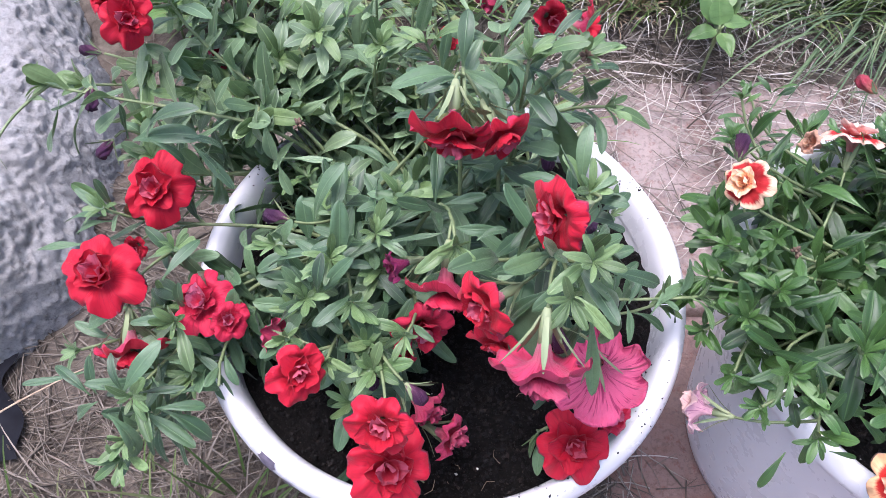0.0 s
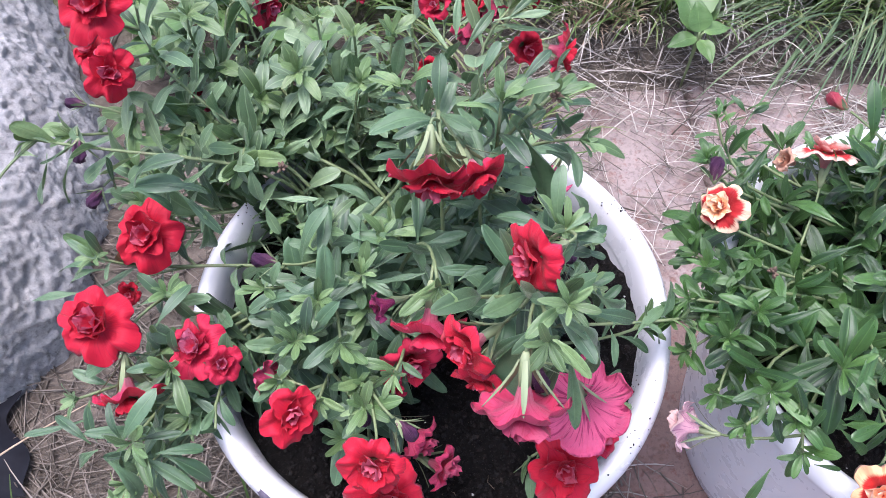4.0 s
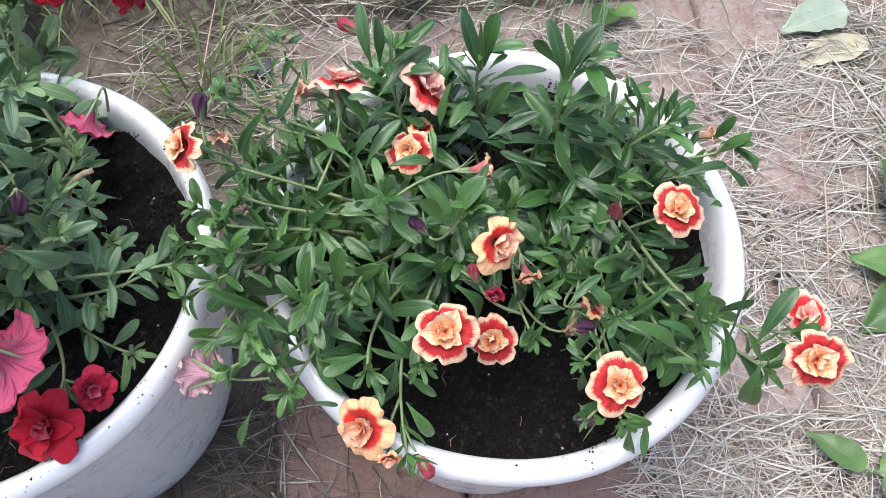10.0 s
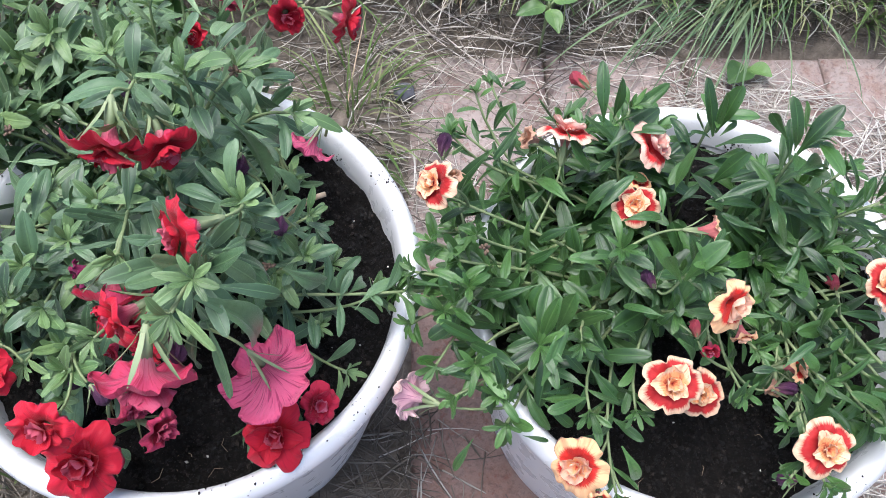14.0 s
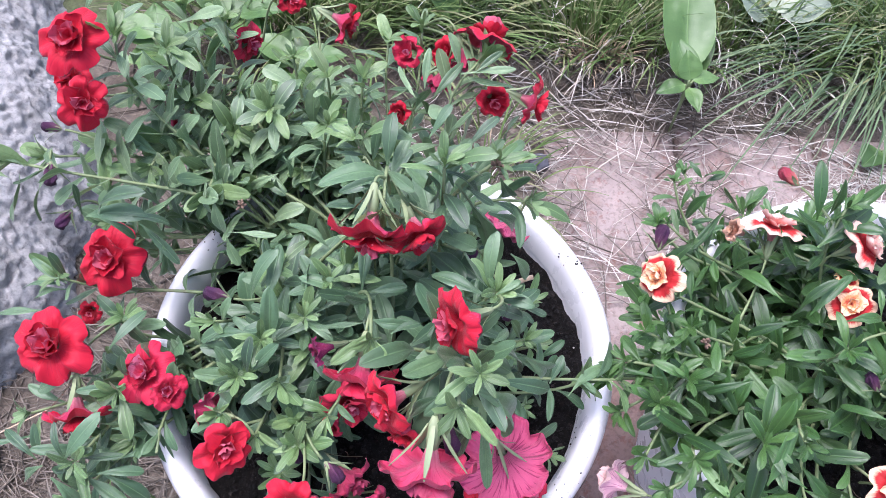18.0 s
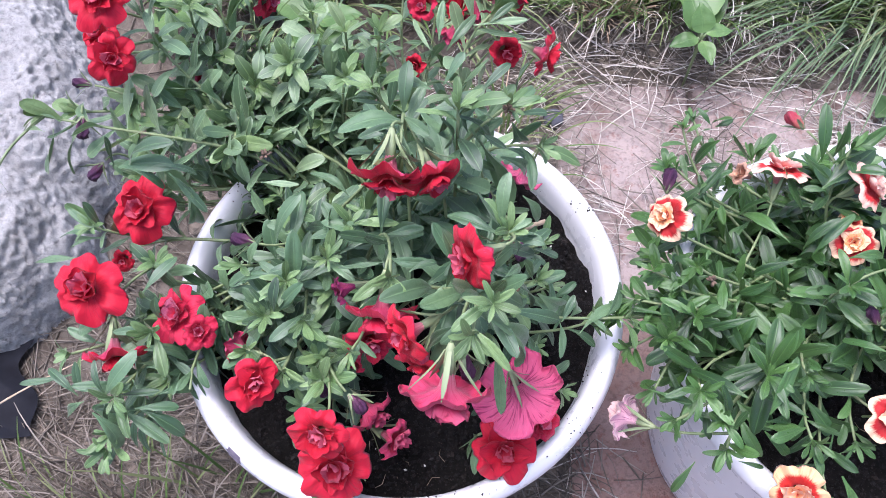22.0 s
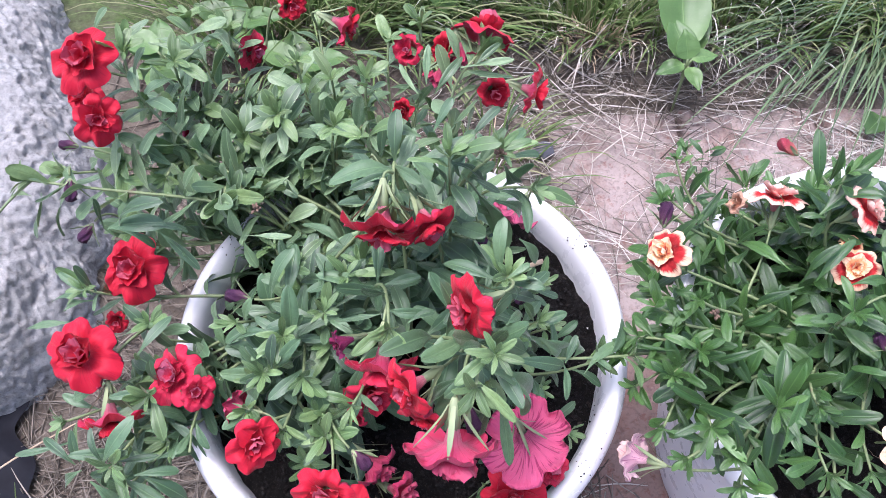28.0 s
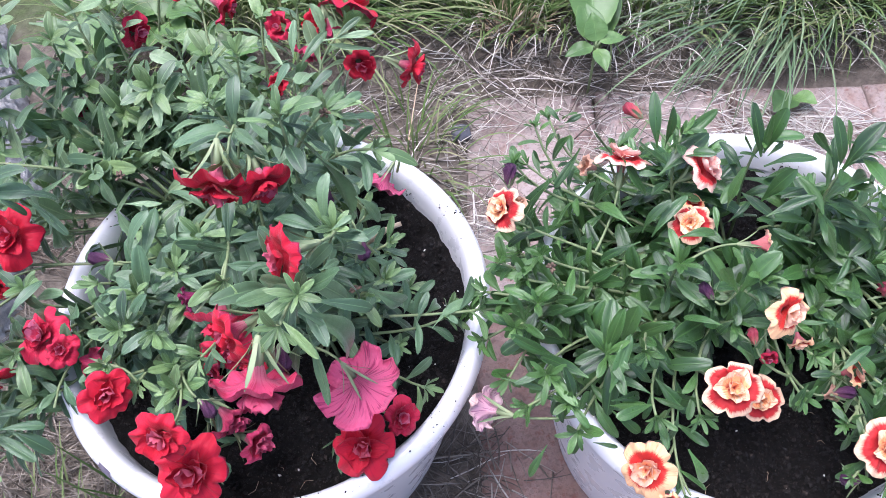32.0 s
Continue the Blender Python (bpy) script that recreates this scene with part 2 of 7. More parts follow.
# outer face, underside, inner petals
PETAL = {
    "red": (petal_material("petal_red", CRIMSON, RED, (0.63, 0.014, 0.040), 0.5, CRIMSON, 0.2, 0.4), petal_material("petal_red_under", (0.62, 0.30, 0.32), PINK, (0.58, 0.03, 0.085), 0.6, CRIMSON), petal_material("petal_red_inner", RED, (0.66, 0.04, 0.08), (0.76, 0.17, 0.25), 0.45, CRIMSON, 0.45, 0.2, 0.0002, 0.05)),
    "crimson": (petal_material("petal_crimson", DEEP, (0.55, 0.010, 0.045), (0.60, 0.022, 0.065), 0.5, DEEP), petal_material("petal_crimson_under", (0.56, 0.22, 0.25), PINK, CRIMSON, 0.6, CRIMSON), petal_material("petal_crimson_inner", RED, (0.62, 0.06, 0.13), (0.74, 0.22, 0.33), 0.42, CRIMSON, 0.45, 0.3, 0.0002, 0.05)),
    "pink": (petal_material("petal_pink", DEEP, CRIMSON, PINK, 0.6, DEEP), petal_material("petal_pink_under", (0.56, 0.22, 0.26), (0.58, 0.060, 0.140), (0.56, 0.042, 0.105), 0.7, CRIMSON, 0.18, 0.55), petal_material("petal_pink_inner", CRIMSON, PINK, ROSE, 0.6, CRIMSON)),
    "rose": (petal_material("petal_rose", CRIMSON, (0.58, 0.06, 0.16), (0.66, 0.11, 0.22), 0.6, (0.28, 0.01, 0.05), 0.12, 0.9), petal_material("petal_rose_under", (0.58, 0.11, 0.20), (0.63, 0.105, 0.215), (0.64, 0.085, 0.185), 0.8, (0.27, 0.012, 0.075), 0.10, 0.9, 0.0014), petal_material("petal_rose_inner", CRIMSON, PINK, ROSE, 0.6, CRIMSON)),
    "plum": (petal_material("petal_plum", DEEP, (0.16, 0.01, 0.06), (0.20, 0.01, 0.07), 0.5, DEEP), petal_material("petal_plum_under", (0.18, 0.02, 0.09), (0.26, 0.02, 0.10), (0.22, 0.01, 0.08), 0.6, DEEP), petal_material("petal_plum_inner", DEEP, (0.2, 0.01, 0.06), (0.26, 0.02, 0.09), 0.6, DEEP)),
    "orange": (petal_material("petal_orange", (0.45, 0.01, 0.01), EYE_RED, CREAM, 0.78, VEIN_RED, 0.18, 0.18, 0.0005, 0.05), petal_material("petal_orange_under", (0.60, 0.30, 0.18), (0.80, 0.46, 0.26), CREAM, 0.7, (0.55, 0.12, 0.10), 0.12), petal_material("petal_orange_inner", EYE_RED, (0.92, 0.50, 0.22), (0.95, 0.69, 0.45), 0.50, (0.72, 0.10, 0.05), 0.26, 0.6, 0.0003, 0.03)),
    "peach": (petal_material("petal_peach", (0.50, 0.012, 0.012), (0.66, 0.02, 0.018), BUTTER, 0.62, VEIN_RED, 0.12, 0.25, 0.0005, 0.06), petal_material("petal_peach_under", (0.42, 0.05, 0.10), (0.60, 0.16, 0.16), (0.85, 0.50, 0.34), 0.6, (0.4, 0.05, 0.08), 0.12), petal_material("petal_peach_inner", (0.70, 0.06, 0.04), (0.95, 0.58, 0.30), (0.95, 0.66, 0.48), 0.34, (0.84, 0.28, 0.16), 0.38, 0.35, 0.0001, 0.03)),
    "blush": (petal_material("petal_blush", (0.50, 0.012, 0.012), (0.62, 0.015, 0.02), (0.90, 0.57, 0.43), 0.72, VEIN_RED, 0.15, 0.2, 0.0005, 0.04), petal_material("petal_blush_under", (0.50, 0.12, 0.12), (0.72, 0.32, 0.26), (0.88, 0.62, 0.50), 0.6, (0.4, 0.05, 0.08), 0.12), petal_material("petal_blush_inner", (0.62, 0.03, 0.04), (0.90, 0.46, 0.38), (0.95, 0.70, 0.58), 0.55, (0.70, 0.12, 0.13), 0.35, 0.5, 0.0001, 0.03)),
    "faded": (petal_material("petal_faded", (0.4, 0.12, 0.08), (0.60, 0.28, 0.17), (0.62, 0.36, 0.24), 0.5, (0.35, 0.14, 0.1)), petal_material("petal_faded_under", (0.5, 0.22, 0.16), (0.62, 0.34, 0.26), (0.60, 0.38, 0.28), 0.5, (0.36, 0.12, 0.12)), petal_material("petal_faded_inner", (0.4, 0.1, 0.06), (0.6, 0.3, 0.16), (0.65, 0.4, 0.26), 0.4, (0.3, 0.1, 0.08))),
    "pale": (petal_material("petal_pale", (0.6, 0.2, 0.3), (0.72, 0.36, 0.42), (0.85, 0.58, 0.56), 0.4, (0.45, 0.12, 0.25)), petal_material("petal_pale_under", (0.70, 0.45, 0.48), (0.74, 0.40, 0.48), (0.80, 0.55, 0.56), 0.6, (0.32, 0.05, 0.17), 0.12, 0.8), petal_material("petal_pale_inner", (0.5, 0.1, 0.1), (0.75, 0.4, 0.4), (0.85, 0.6, 0.55), 0.4, (0.45, 0.1, 0.2))),
}


def bud_material(name, low, high):
    m = Nodes(name)
    uv = m.add("SeparateXYZ", Vector=m.coords("UV"))
    c = m.ramp(m.maths("ADD", uv.outputs[0], m.maths("MULTIPLY", m.noise(300, 3), 0.25)), (0.1, low), (0.6, high), (1.0, tuple(v * 0.6 for v in high)))
    return m.finish(c, 0.5, m.noise(500, 2), 0.0004)


BUD = {"plum": bud_material("bud_plum", (0.24, 0.09, 0.15), (0.075, 0.018, 0.065)), "rosebud": bud_material("bud_rose", (0.62, 0.28, 0.18), (0.48, 0.06, 0.09))}
STEM, SEPAL = stem_material(), sepal_material()


def enamel_material():
    m = Nodes("white_enamel")
    dirt = m.ramp(m.noise(16, 5, rough=0.6), (0.55, 0.0), (0.8, 1.0))
    c = m.mix(m.maths("MULTIPLY", dirt, 0.02), (0.82, 0.82, 0.825), (0.42, 0.38, 0.34))
    speck = m.ramp(m.noise(620, 2), (0.76, 0.0), (0.78, 1.0))
    c = m.mix(m.maths("MULTIPLY", speck, 0.4), c, (0.10, 0.08, 0.07))
    return m.finish(c, m.ramp(m.noise(60, 4), (0.3, 0.22), (0.8, 0.42)), None, 0.0, Coat_Weight=0.25, Coat_Roughness=0.15)


def soil_material():
    m = Nodes("potting_soil")
    luck = m.add("NewGeometry").outputs["Random Per Island"]
    c = m.ramp(m.noise(240, 6, rough=0.85), (0.36, (0.003, 0.0025, 0.0022)), (0.52, (0.007, 0.0054, 0.0046)), (0.68, (0.022, 0.016, 0.013)))
    c = m.mix(m.ramp(luck, (0.55, 0.0), (1.0, 0.3)), c, (0.018, 0.014, 0.012))
    # pale flecks, brightened to paint in the highlights on soil grains
    fleck = m.ramp(m.noise(900, 2), (0.68, 0.0), (0.72, 1.0))
    c = m.mix(m.maths("MULTIPLY", fleck, 0.6), c, (0.22, 0.17, 0.13))
    return m.finish(c, 0.75, m.noise(420, 6, rough=0.85), 0.005, Specular_IOR_Level=0.25)


def clod_material():
    m = Nodes("soil_clods")
    luck = m.add("NewGeometry").outputs["Random Per Island"]
    c = m.ramp(luck, (0.0, (0.002, 0.0017, 0.0016)), (0.5, (0.005, 0.0038, 0.0032)), (0.88, (0.014, 0.010, 0.008)), (1.0, (0.034, 0.024, 0.018)))
    return m.finish(c, 0.7, m.noise(700, 4), 0.0015, Specular_IOR_Level=0.4)


def ground_material():
    m = Nodes("dry_earth")
    broad = m.noise(6, 5)
    c = m.ramp(m.noise(55, 7, rough=0.75), (0.3, (0.10, 0.082, 0.065)), (0.5, (0.22, 0.185, 0.15)), (0.7, (0.34, 0.29, 0.235)))
    c = m.mix(m.maths("MULTIPLY", m.ramp(broad, (0.4, 0.0), (0.65, 1.0)), 0.5), c, (0.12, 0.095, 0.07))
    # lawn beyond the path
    y = m.add("SeparateXYZ", Vector=m.coords()).outputs[1]
    lawn = m.ramp(m.maths("ADD", y, m.maths("MULTIPLY", m.noise(9, 4), 0.3)), (0.82, 0.0), (0.92, 1.0))
    turf = m.ramp(m.noise(120, 6, rough=0.75), (0.35, (0.05, 0.075, 0.025)), (0.6, (0.12, 0.17, 0.06)), (0.75, (0.20, 0.21, 0.10)))
    c = m.mix(lawn, c, turf)
    return m.finish(c, 0.95, m.noise(150, 6, rough=0.75), 0.006, Specular_IOR_Level=0.15)


def brick_material(name="weathered_brick", dusty=0.78):
    m = Nodes(name)
    luck = m.add("ObjectInfo").outputs["Random"]
    body = m.ramp(luck, (0.0, (0.25, 0.135, 0.10)), (0.5, (0.22, 0.145, 0.12)), (1.0, (0.29, 0.145, 0.10)))
    dust = m.ramp(m.noise(17, 7, rough=0.75), (0.30, 0.0), (0.52, 1.0))
    c = m.mix(m.maths("MULTIPLY", dust, dusty), body, (0.43, 0.365, 0.335))
    spot = m.ramp(m.noise(95, 5, rough=0.7), (0.56, 0.0), (0.66, 1.0))
    c = m.mix(m.maths("MULTIPLY", spot, 0.5), c, (0.20, 0.060, 0.035))
    grit = m.ramp(m.noise(260, 4), (0.35, 1.0), (0.5, 0.0))
    c = m.mix(m.maths("MULTIPLY", grit, 0.35), c, (0.08, 0.06, 0.05))
    return m.finish(c, 0.88, m.noise(120, 7, rough=0.7), 0.004, Specular_IOR_Level=0.2)


def concrete_material():
    m = Nodes("rough_concrete")
    c = m.ramp(m.noise(30, 6, rough=0.7), (0.34, (0.41, 0.40, 0.375)), (0.5, (0.50, 0.49, 0.465)), (0.66, (0.59, 0.58, 0.55)))
    grain = m.noise(320, 5, rough=0.8)
    c = m.mix(0.9, c, m.ramp(grain, (0.36, 0.72), (0.5, 1.0), (0.64, 1.14)), "MULTIPLY")
    # shade in the crevices is painted as darker grey; the mask also dents the bump
    pit = m.ramp(m.noise(150, 5, rough=0.65), (0.36, 1.0), (0.41, 0.0))
    c = m.mix(m.maths("MULTIPLY", pit, 0.4), c, (0.20, 0.195, 0.19))
    h = m.maths("ADD", m.maths("MULTIPLY", m.noise(210, 8, rough=0.8), 0.8), m.maths("ADD", m.maths("MULTIPLY", pit, -0.3), m.maths("MULTIPLY", grain, 0.4)))
    return m.finish(c, 0.95, h, 0.005, Specular_IOR_Level=0.15)


def blade_material(name, a, b, c3, share=0.15):
    m = Nodes(name)
    luck = m.add("NewGeometry").outputs["Random Per Island"]
    c = m.ramp(luck, (0.0, a), (0.5, b), (1.0, c3))
    c = m.mix(m.maths("MULTIPLY", m.noise(70, 3), 0.45), c, a)
    mat = m.finish(c, 0.6, Specular_IOR_Level=0.3)
    m.glow_through(c, share)
    return mat


def plain(name, a, b, scale, rough, depth=0.001):
    m = Nodes(name)
    h = m.noise(scale, 5)
    return m.finish(m.ramp(h, (0.3, a), (0.7, b)), rough, h, depth)


CLOD = clod_material()
ENAMEL, SOIL, EARTH, BRICK, CONCRETE = enamel_material(), soil_material(), ground_material(), brick_material(), concrete_material()
BARE_BRICK = brick_material("bare_brick", 0.30)
STRAW = blade_material("straw", (0.34, 0.30, 0.25), (0.60, 0.55, 0.48), (0.82, 0.78, 0.71), 0.05)
THATCH = blade_material("thatch", (0.085, 0.070, 0.054), (0.19, 0.16, 0.125), (0.37, 0.32, 0.26), 0.05)
GRASS = blade_material("grass", (0.080, 0.135, 0.036), (0.16, 0.25, 0.075), (0.38, 0.37, 0.20), 0.25)
BLUE_GRASS = blade_material("blue_grass", (0.09, 0.15, 0.075), (0.17, 0.25, 0.125), (0.30, 0.37, 0.20), 0.25)
WEED = leaf_material("weed_leaf", (0.06, 0.13, 0.036), (0.09, 0.175, 0.05), (0.14, 0.24, 0.075), True, 0.15, 0.4, 0.05, 0.35)
SILVER = leaf_material("silver_leaf", (0.20, 0.26, 0.19), (0.27, 0.33, 0.24), (0.36, 0.42, 0.30), True, 0.08, 0.4, 0.1, 0.35)
DRIED = leaf_material("dried_leaf", (0.25, 0.30, 0.23), (0.30, 0.35, 0.27), (0.36, 0.41, 0.33), True, 0.08, 0.4, 0.1, 0.35)
WILTED = leaf_material("wilted_leaf", (0.32, 0.29, 0.19), (0.38, 0.34, 0.23), (0.44, 0.40, 0.28), True, 0.08, 0.4, 0.1, 0.35)
SHEET = plain("black_film", (0.005, 0.005, 0.008), (0.011, 0.012, 0.017), 60, 0.75, 0.0006)
SHEET.node_tree.nodes["Principled BSDF"].inputs["Specular IOR Level"].default_value = 0.2
STONE = plain("dark_stone", (0.05, 0.05, 0.06), (0.13, 0.13, 0.15), 90, 0.7)
TWIG = plain("dry_twig", (0.38, 0.27, 0.17), (0.60, 0.47, 0.33), 200, 0.8)
PERLITE = plain("perlite", (0.55, 0.53, 0.48), (0.75, 0.73, 0.68), 500, 0.8)
CHIP = plain("bare_metal", (0.10, 0.085, 0.12), (0.24, 0.21, 0.26), 220, 0.6)
SEED = plain("seed_head", (0.09, 0.055, 0.04), (0.22, 0.15, 0.10), 300, 0.9)


# ---- mesh tools ----
def link(name, me, mats, parent=None, label="", smooth=True):
    for mat in mats if isinstance(mats, (list, tuple)) else [mats]:
        if mat.name not in me.materials:
            me.materials.append(mat)
    if smooth:
        me.polygons.foreach_set("use_smooth", [True] * len(me.polygons))
    ob = new(name, me)
    ob.parent = parent
    return tagged(ob, label)


def mesh_of(name, verts, faces, uvs=None, slots=None):
    """A mesh from arrays; uvs: one pair a vertex."""
    me = bpy.data.meshes.new(name)
    me.from_pydata([tuple(map(float, v)) for v in verts], [], [tuple(map(int, f)) for f in faces])
    if uvs is not None:
        loops = np.empty(len(me.loops), dtype=np.int32)
        me.loops.foreach_get("vertex_index", loops)
        layer = me.uv_layers.new(name="UVMap")
        layer.data.foreach_set("uv", np.asarray(uvs, dtype=np.float32)[loops].ravel())
    if slots is not None:
        me.polygons.foreach_set("material_index", slots)
    me.update()
    return me


def grid_faces(nu, nv, wrap=False, base=0):
    out = []
    for i in range(nu - 1):
        for j in range(nv if wrap else nv - 1):
            k = (j + 1) % nv
            out.append((base + i * nv + j, base + i * nv + k, base + (i + 1) * nv + k, base + (i + 1) * nv + j))
    return out


def tube(points, radii, sides=6):
    """Vertices, faces and UVs of a tapering tube along the points."""
    pts = [Vector(p) for p in points]
    verts, uvs = [], []
    for i, p in enumerate(pts):
        d = (pts[min(i + 1, len(pts) - 1)] - pts[max(i - 1, 0)]).normalized()
        a = d.orthogonal().normalized() if i == 0 else (a - d * a.dot(d)).normalized()
        b = d.cross(a)
        for k in range(sides):
            w = 2 * math.pi * k / sides
            verts.append(p + radii[i] * (math.cos(w) * a + math.sin(w) * b))
            uvs.append((i / (len(pts) - 1), k / sides))
    return verts, grid_faces(len(pts), sides, True) + [tuple(range(sides))[::-1], tuple(range((len(pts) - 1) * sides, len(pts) * sides))], uvs


def bezier(a, b, c, d, n):
    a, b, c, d = map(Vector, (a, b, c, d))
    return [(1 - s) ** 3 * a + 3 * s * (1 - s) ** 2 * b + 3 * s * s * (1 - s) * c + s ** 3 * d for s in [i / (n - 1) for i in range(n)]]


def axes(x, z):
    """A turn whose X is x and whose Z lies towards z."""
    x = Vector(x).normalized()
    y = Vector(z).cross(x)
    y = (y if y.length > 1e-4 else x.orthogonal()).normalized()
    return Matrix((x, y, x.cross(y))).transposed()


def joined(name, pieces, mats, parent=None, label="", kind="stuff", smooth=True):
    """One mesh from many (verts, faces, uvs)."""
    vs, fs, us, n = [], [], [], 0
    for v, fc, u in pieces:
        v = np.asarray(v, dtype=np.float64)
        vs.append(v)
        us.append(np.asarray(u if u is not None else np.zeros((len(v), 2))))
        fs += [tuple(i + n for i in q) for q in fc]
        n += len(v)
    ob = link(name, mesh_of(name, np.concatenate(vs), fs, np.concatenate(us)), mats, parent, label, smooth)
    return tagged(ob, kind=kind)


# ---- large structure ----
def ground_height(x, y):
    h = 0.010 * noise.noise((x * 5, y * 5, 0.3)) + 0.006 * noise.noise((x * 19, y * 19, 1.3)) - 0.008
    inset = min(x - 0.150, 0.87 - x, 0.60 - y, y + 0.48)
    return h + 0.020 * min(1, max(0, (y - 0.62) / 0.04)) - 0.022 * min(1, max(0, inset / 0.02))


def build_ground():
    xs = [-300, -60, -12, -4, -1.6] + list(np.linspace(-0.9, 1.2, 150)) + [2, 4.5, 12, 60, 300]
    ys = [-300, -60, -12, -4, -1.6] + list(np.linspace(-0.5, 1.3, 130)) + [2, 4.5, 12, 60, 300]
    verts = [(x, y, ground_height(x, y)) for x in xs for y in ys]
    ob = link("ground", mesh_of("ground", verts, [q[::-1] for q in grid_faces(len(xs), len(ys))]), EARTH)
    return tagged(ob, "dry trodden earth scattered with cut straw", "ground", kind="structure")


ground = build_ground()


def concrete_profile(y):
    """Where the concrete ends towards the pots."""
    edge = -0.276 - min(0.2, 0.035 * max(0, (0.335 - y) / 0.055) ** 2) - 0.14 * max(0, (y - 0.5) / 0.3) ** 1.2
    return edge + 0.012 * noise.noise((y * 14, 2.2, 0)) + 0.007 * noise.noise((y * 43, 5.2, 0))


def build_concrete():
    """A rough cast concrete block with a slumped, rounded edge, its top running back from the pots."""
    ys = [-0.3, 0.0, 0.1] + list(np.linspace(0.16, 0.9, 420)) + [1.1, 1.3, 1.9]
    nu, verts = 236, []
    for i in range(nu):
        for y in ys:
            edge = concrete_profile(min(max(y, 0.12), 1.15))
            if i < 60:
                w = i / 60 * math.pi / 2
                x = edge - 0.075 * (1 - math.cos(w)) ** 0.9 - 0.004
                z = -0.02 + 0.115 * math.sin(w)
            else:
                a = (i - 60) / 170
                x = edge - 0.079 - (0.36 * a if a <= 1 else 0.36 + 12 * (a - 1))
                z = 0.095 + 0.04 * min(1, a)
            p = Vector((x, y, z))
            crust = abs(noise.noise(p * 38)) + 0.6 * abs(noise.noise(p * 85 + Vector((3, 0, 0))))
            bump = 0.008 * noise.noise(p * 9) + 0.004 * noise.noise(p * 26) + 0.0045 * (0.45 - crust) + 0.0035 * noise.noise(p * 150) + 0.002 * noise.noise(p * 260)
            if i == nu - 1 or y in (ys[0], ys[-1]):
                z = -0.08
            verts.append((x + bump * (0.9 if i < 60 else 0.2), y, z + bump * (0.4 if i < 30 else 1.0)))
    ob = link("concrete_edge", mesh_of("concrete_edge", verts, grid_faces(nu, len(ys))), CONCRETE)
    return tagged(ob, "rough grey cast concrete footing with a pitted slumped edge", "concrete", kind="structure")


build_concrete()

# ---- the pots ----
RIM_Z, RIM_R = 0.2233, 0.1395
POT_A, POT_B = (0.0163, 0.2308), (0.3201, 0.2169)
SOIL_Z = RIM_Z - 0.030


def lathe(profile, n=96, wobble=0.0):
    verts, uvs = [], []
    for i, (r, z) in enumerate(profile):
        for k in range(n):
            w = 2 * math.pi * k / n
            rr = r + wobble * noise.noise((2 * math.cos(w), 2 * math.sin(w), z * 9))
            verts.append((rr * math.cos(w), rr * math.sin(w), z))
            uvs.append((i / (len(profile) - 1), k / n))
    return verts, grid_faces(len(profile), n, True), uvs


def build_pot(name, centre, seed, label, smears):
    rng = random.Random(seed)
    pot = tagged(new(name), label, "pot", "white pots of flowers", "thing")
    pot.location = (*centre, 0)
    r, z = RIM_R, RIM_Z
    # bowl: inside floor, up the inner wall, then down the outside
    body = [(0.004, 0.014), (r * 0.66, 0.016), (r * 0.72, 0.03), (r * 0.86, z - 0.05), (r * 0.893, z - 0.022), (r * 0.905, z - 0.012), (r * 0.925, z - 0.012), (r * 0.918, z - 0.03), (r * 0.885, z - 0.07), (r * 0.80, 0.05), (r * 0.755, 0.012), (r * 0.735, 0.002), (r * 0.70, 0.0), (0.004, 0.004)]
    v, fc, u = lathe(body, 96, 0.0012)
    link("body", mesh_of("body", v, [q[::-1] for q in fc], u), ENAMEL, pot, "white enamelled bowl, scuffed near its foot")
    rim = [(r * 0.888, z - 0.022), (r * 0.897, z - 0.013), (r * 0.910, z - 0.005), (r * 0.932, z - 0.0005), (r * 0.955, z + 0.001), (r * 0.975, z - 0.001), (r * 0.992, z - 0.005), (r * 1.0, z - 0.010), (r * 0.998, z - 0.014), (r * 0.985, z - 0.0165), (r * 0.955, z - 0.016), (r * 0.925, z - 0.0165)]
    v, fc, u = lathe(rim, 128, 0.0012)
    link("rim", mesh_of("rim", v, [q[::-1] for q in fc], u), ENAMEL, pot, "rolled white enamel rim dusted with soil")
    # crumbs of soil on the rim and the inner wall
    pieces = []
    for k in range(90):
        w = rng.gauss(rng.choice((0.5, 4.9, 5.6, 2.6, 5.1)), rng.choice((0.05, 0.05, 0.2)))
        d = rng.random()
        rr, zz = r * (0.905 + 0.085 * d), z - 0.004 + 0.0055 * math.sin(d * math.pi)
        pieces.append(crumb((rr * math.cos(w), rr * math.sin(w), zz), rng.uniform(0.0003, 0.0008), rng))
    for wa, zz, n in smears:
        for k in range(n):
            w, dz = wa + rng.gauss(0, 0.035), rng.gauss(0, 0.0035)
            q = min(1, max(0, (zz + dz - (z - 0.022)) / 0.010))
            rr = r * (0.893 - 0.012 * (1 - q) + 0.008 * q) - 0.0008
            pieces.append(crumb((rr * math.cos(w), rr * math.sin(w), zz + dz), rng.uniform(0.0003, 0.0009), rng))
    joined("soil_speck", pieces, SOIL, pot, "specks of black soil")
    return pot


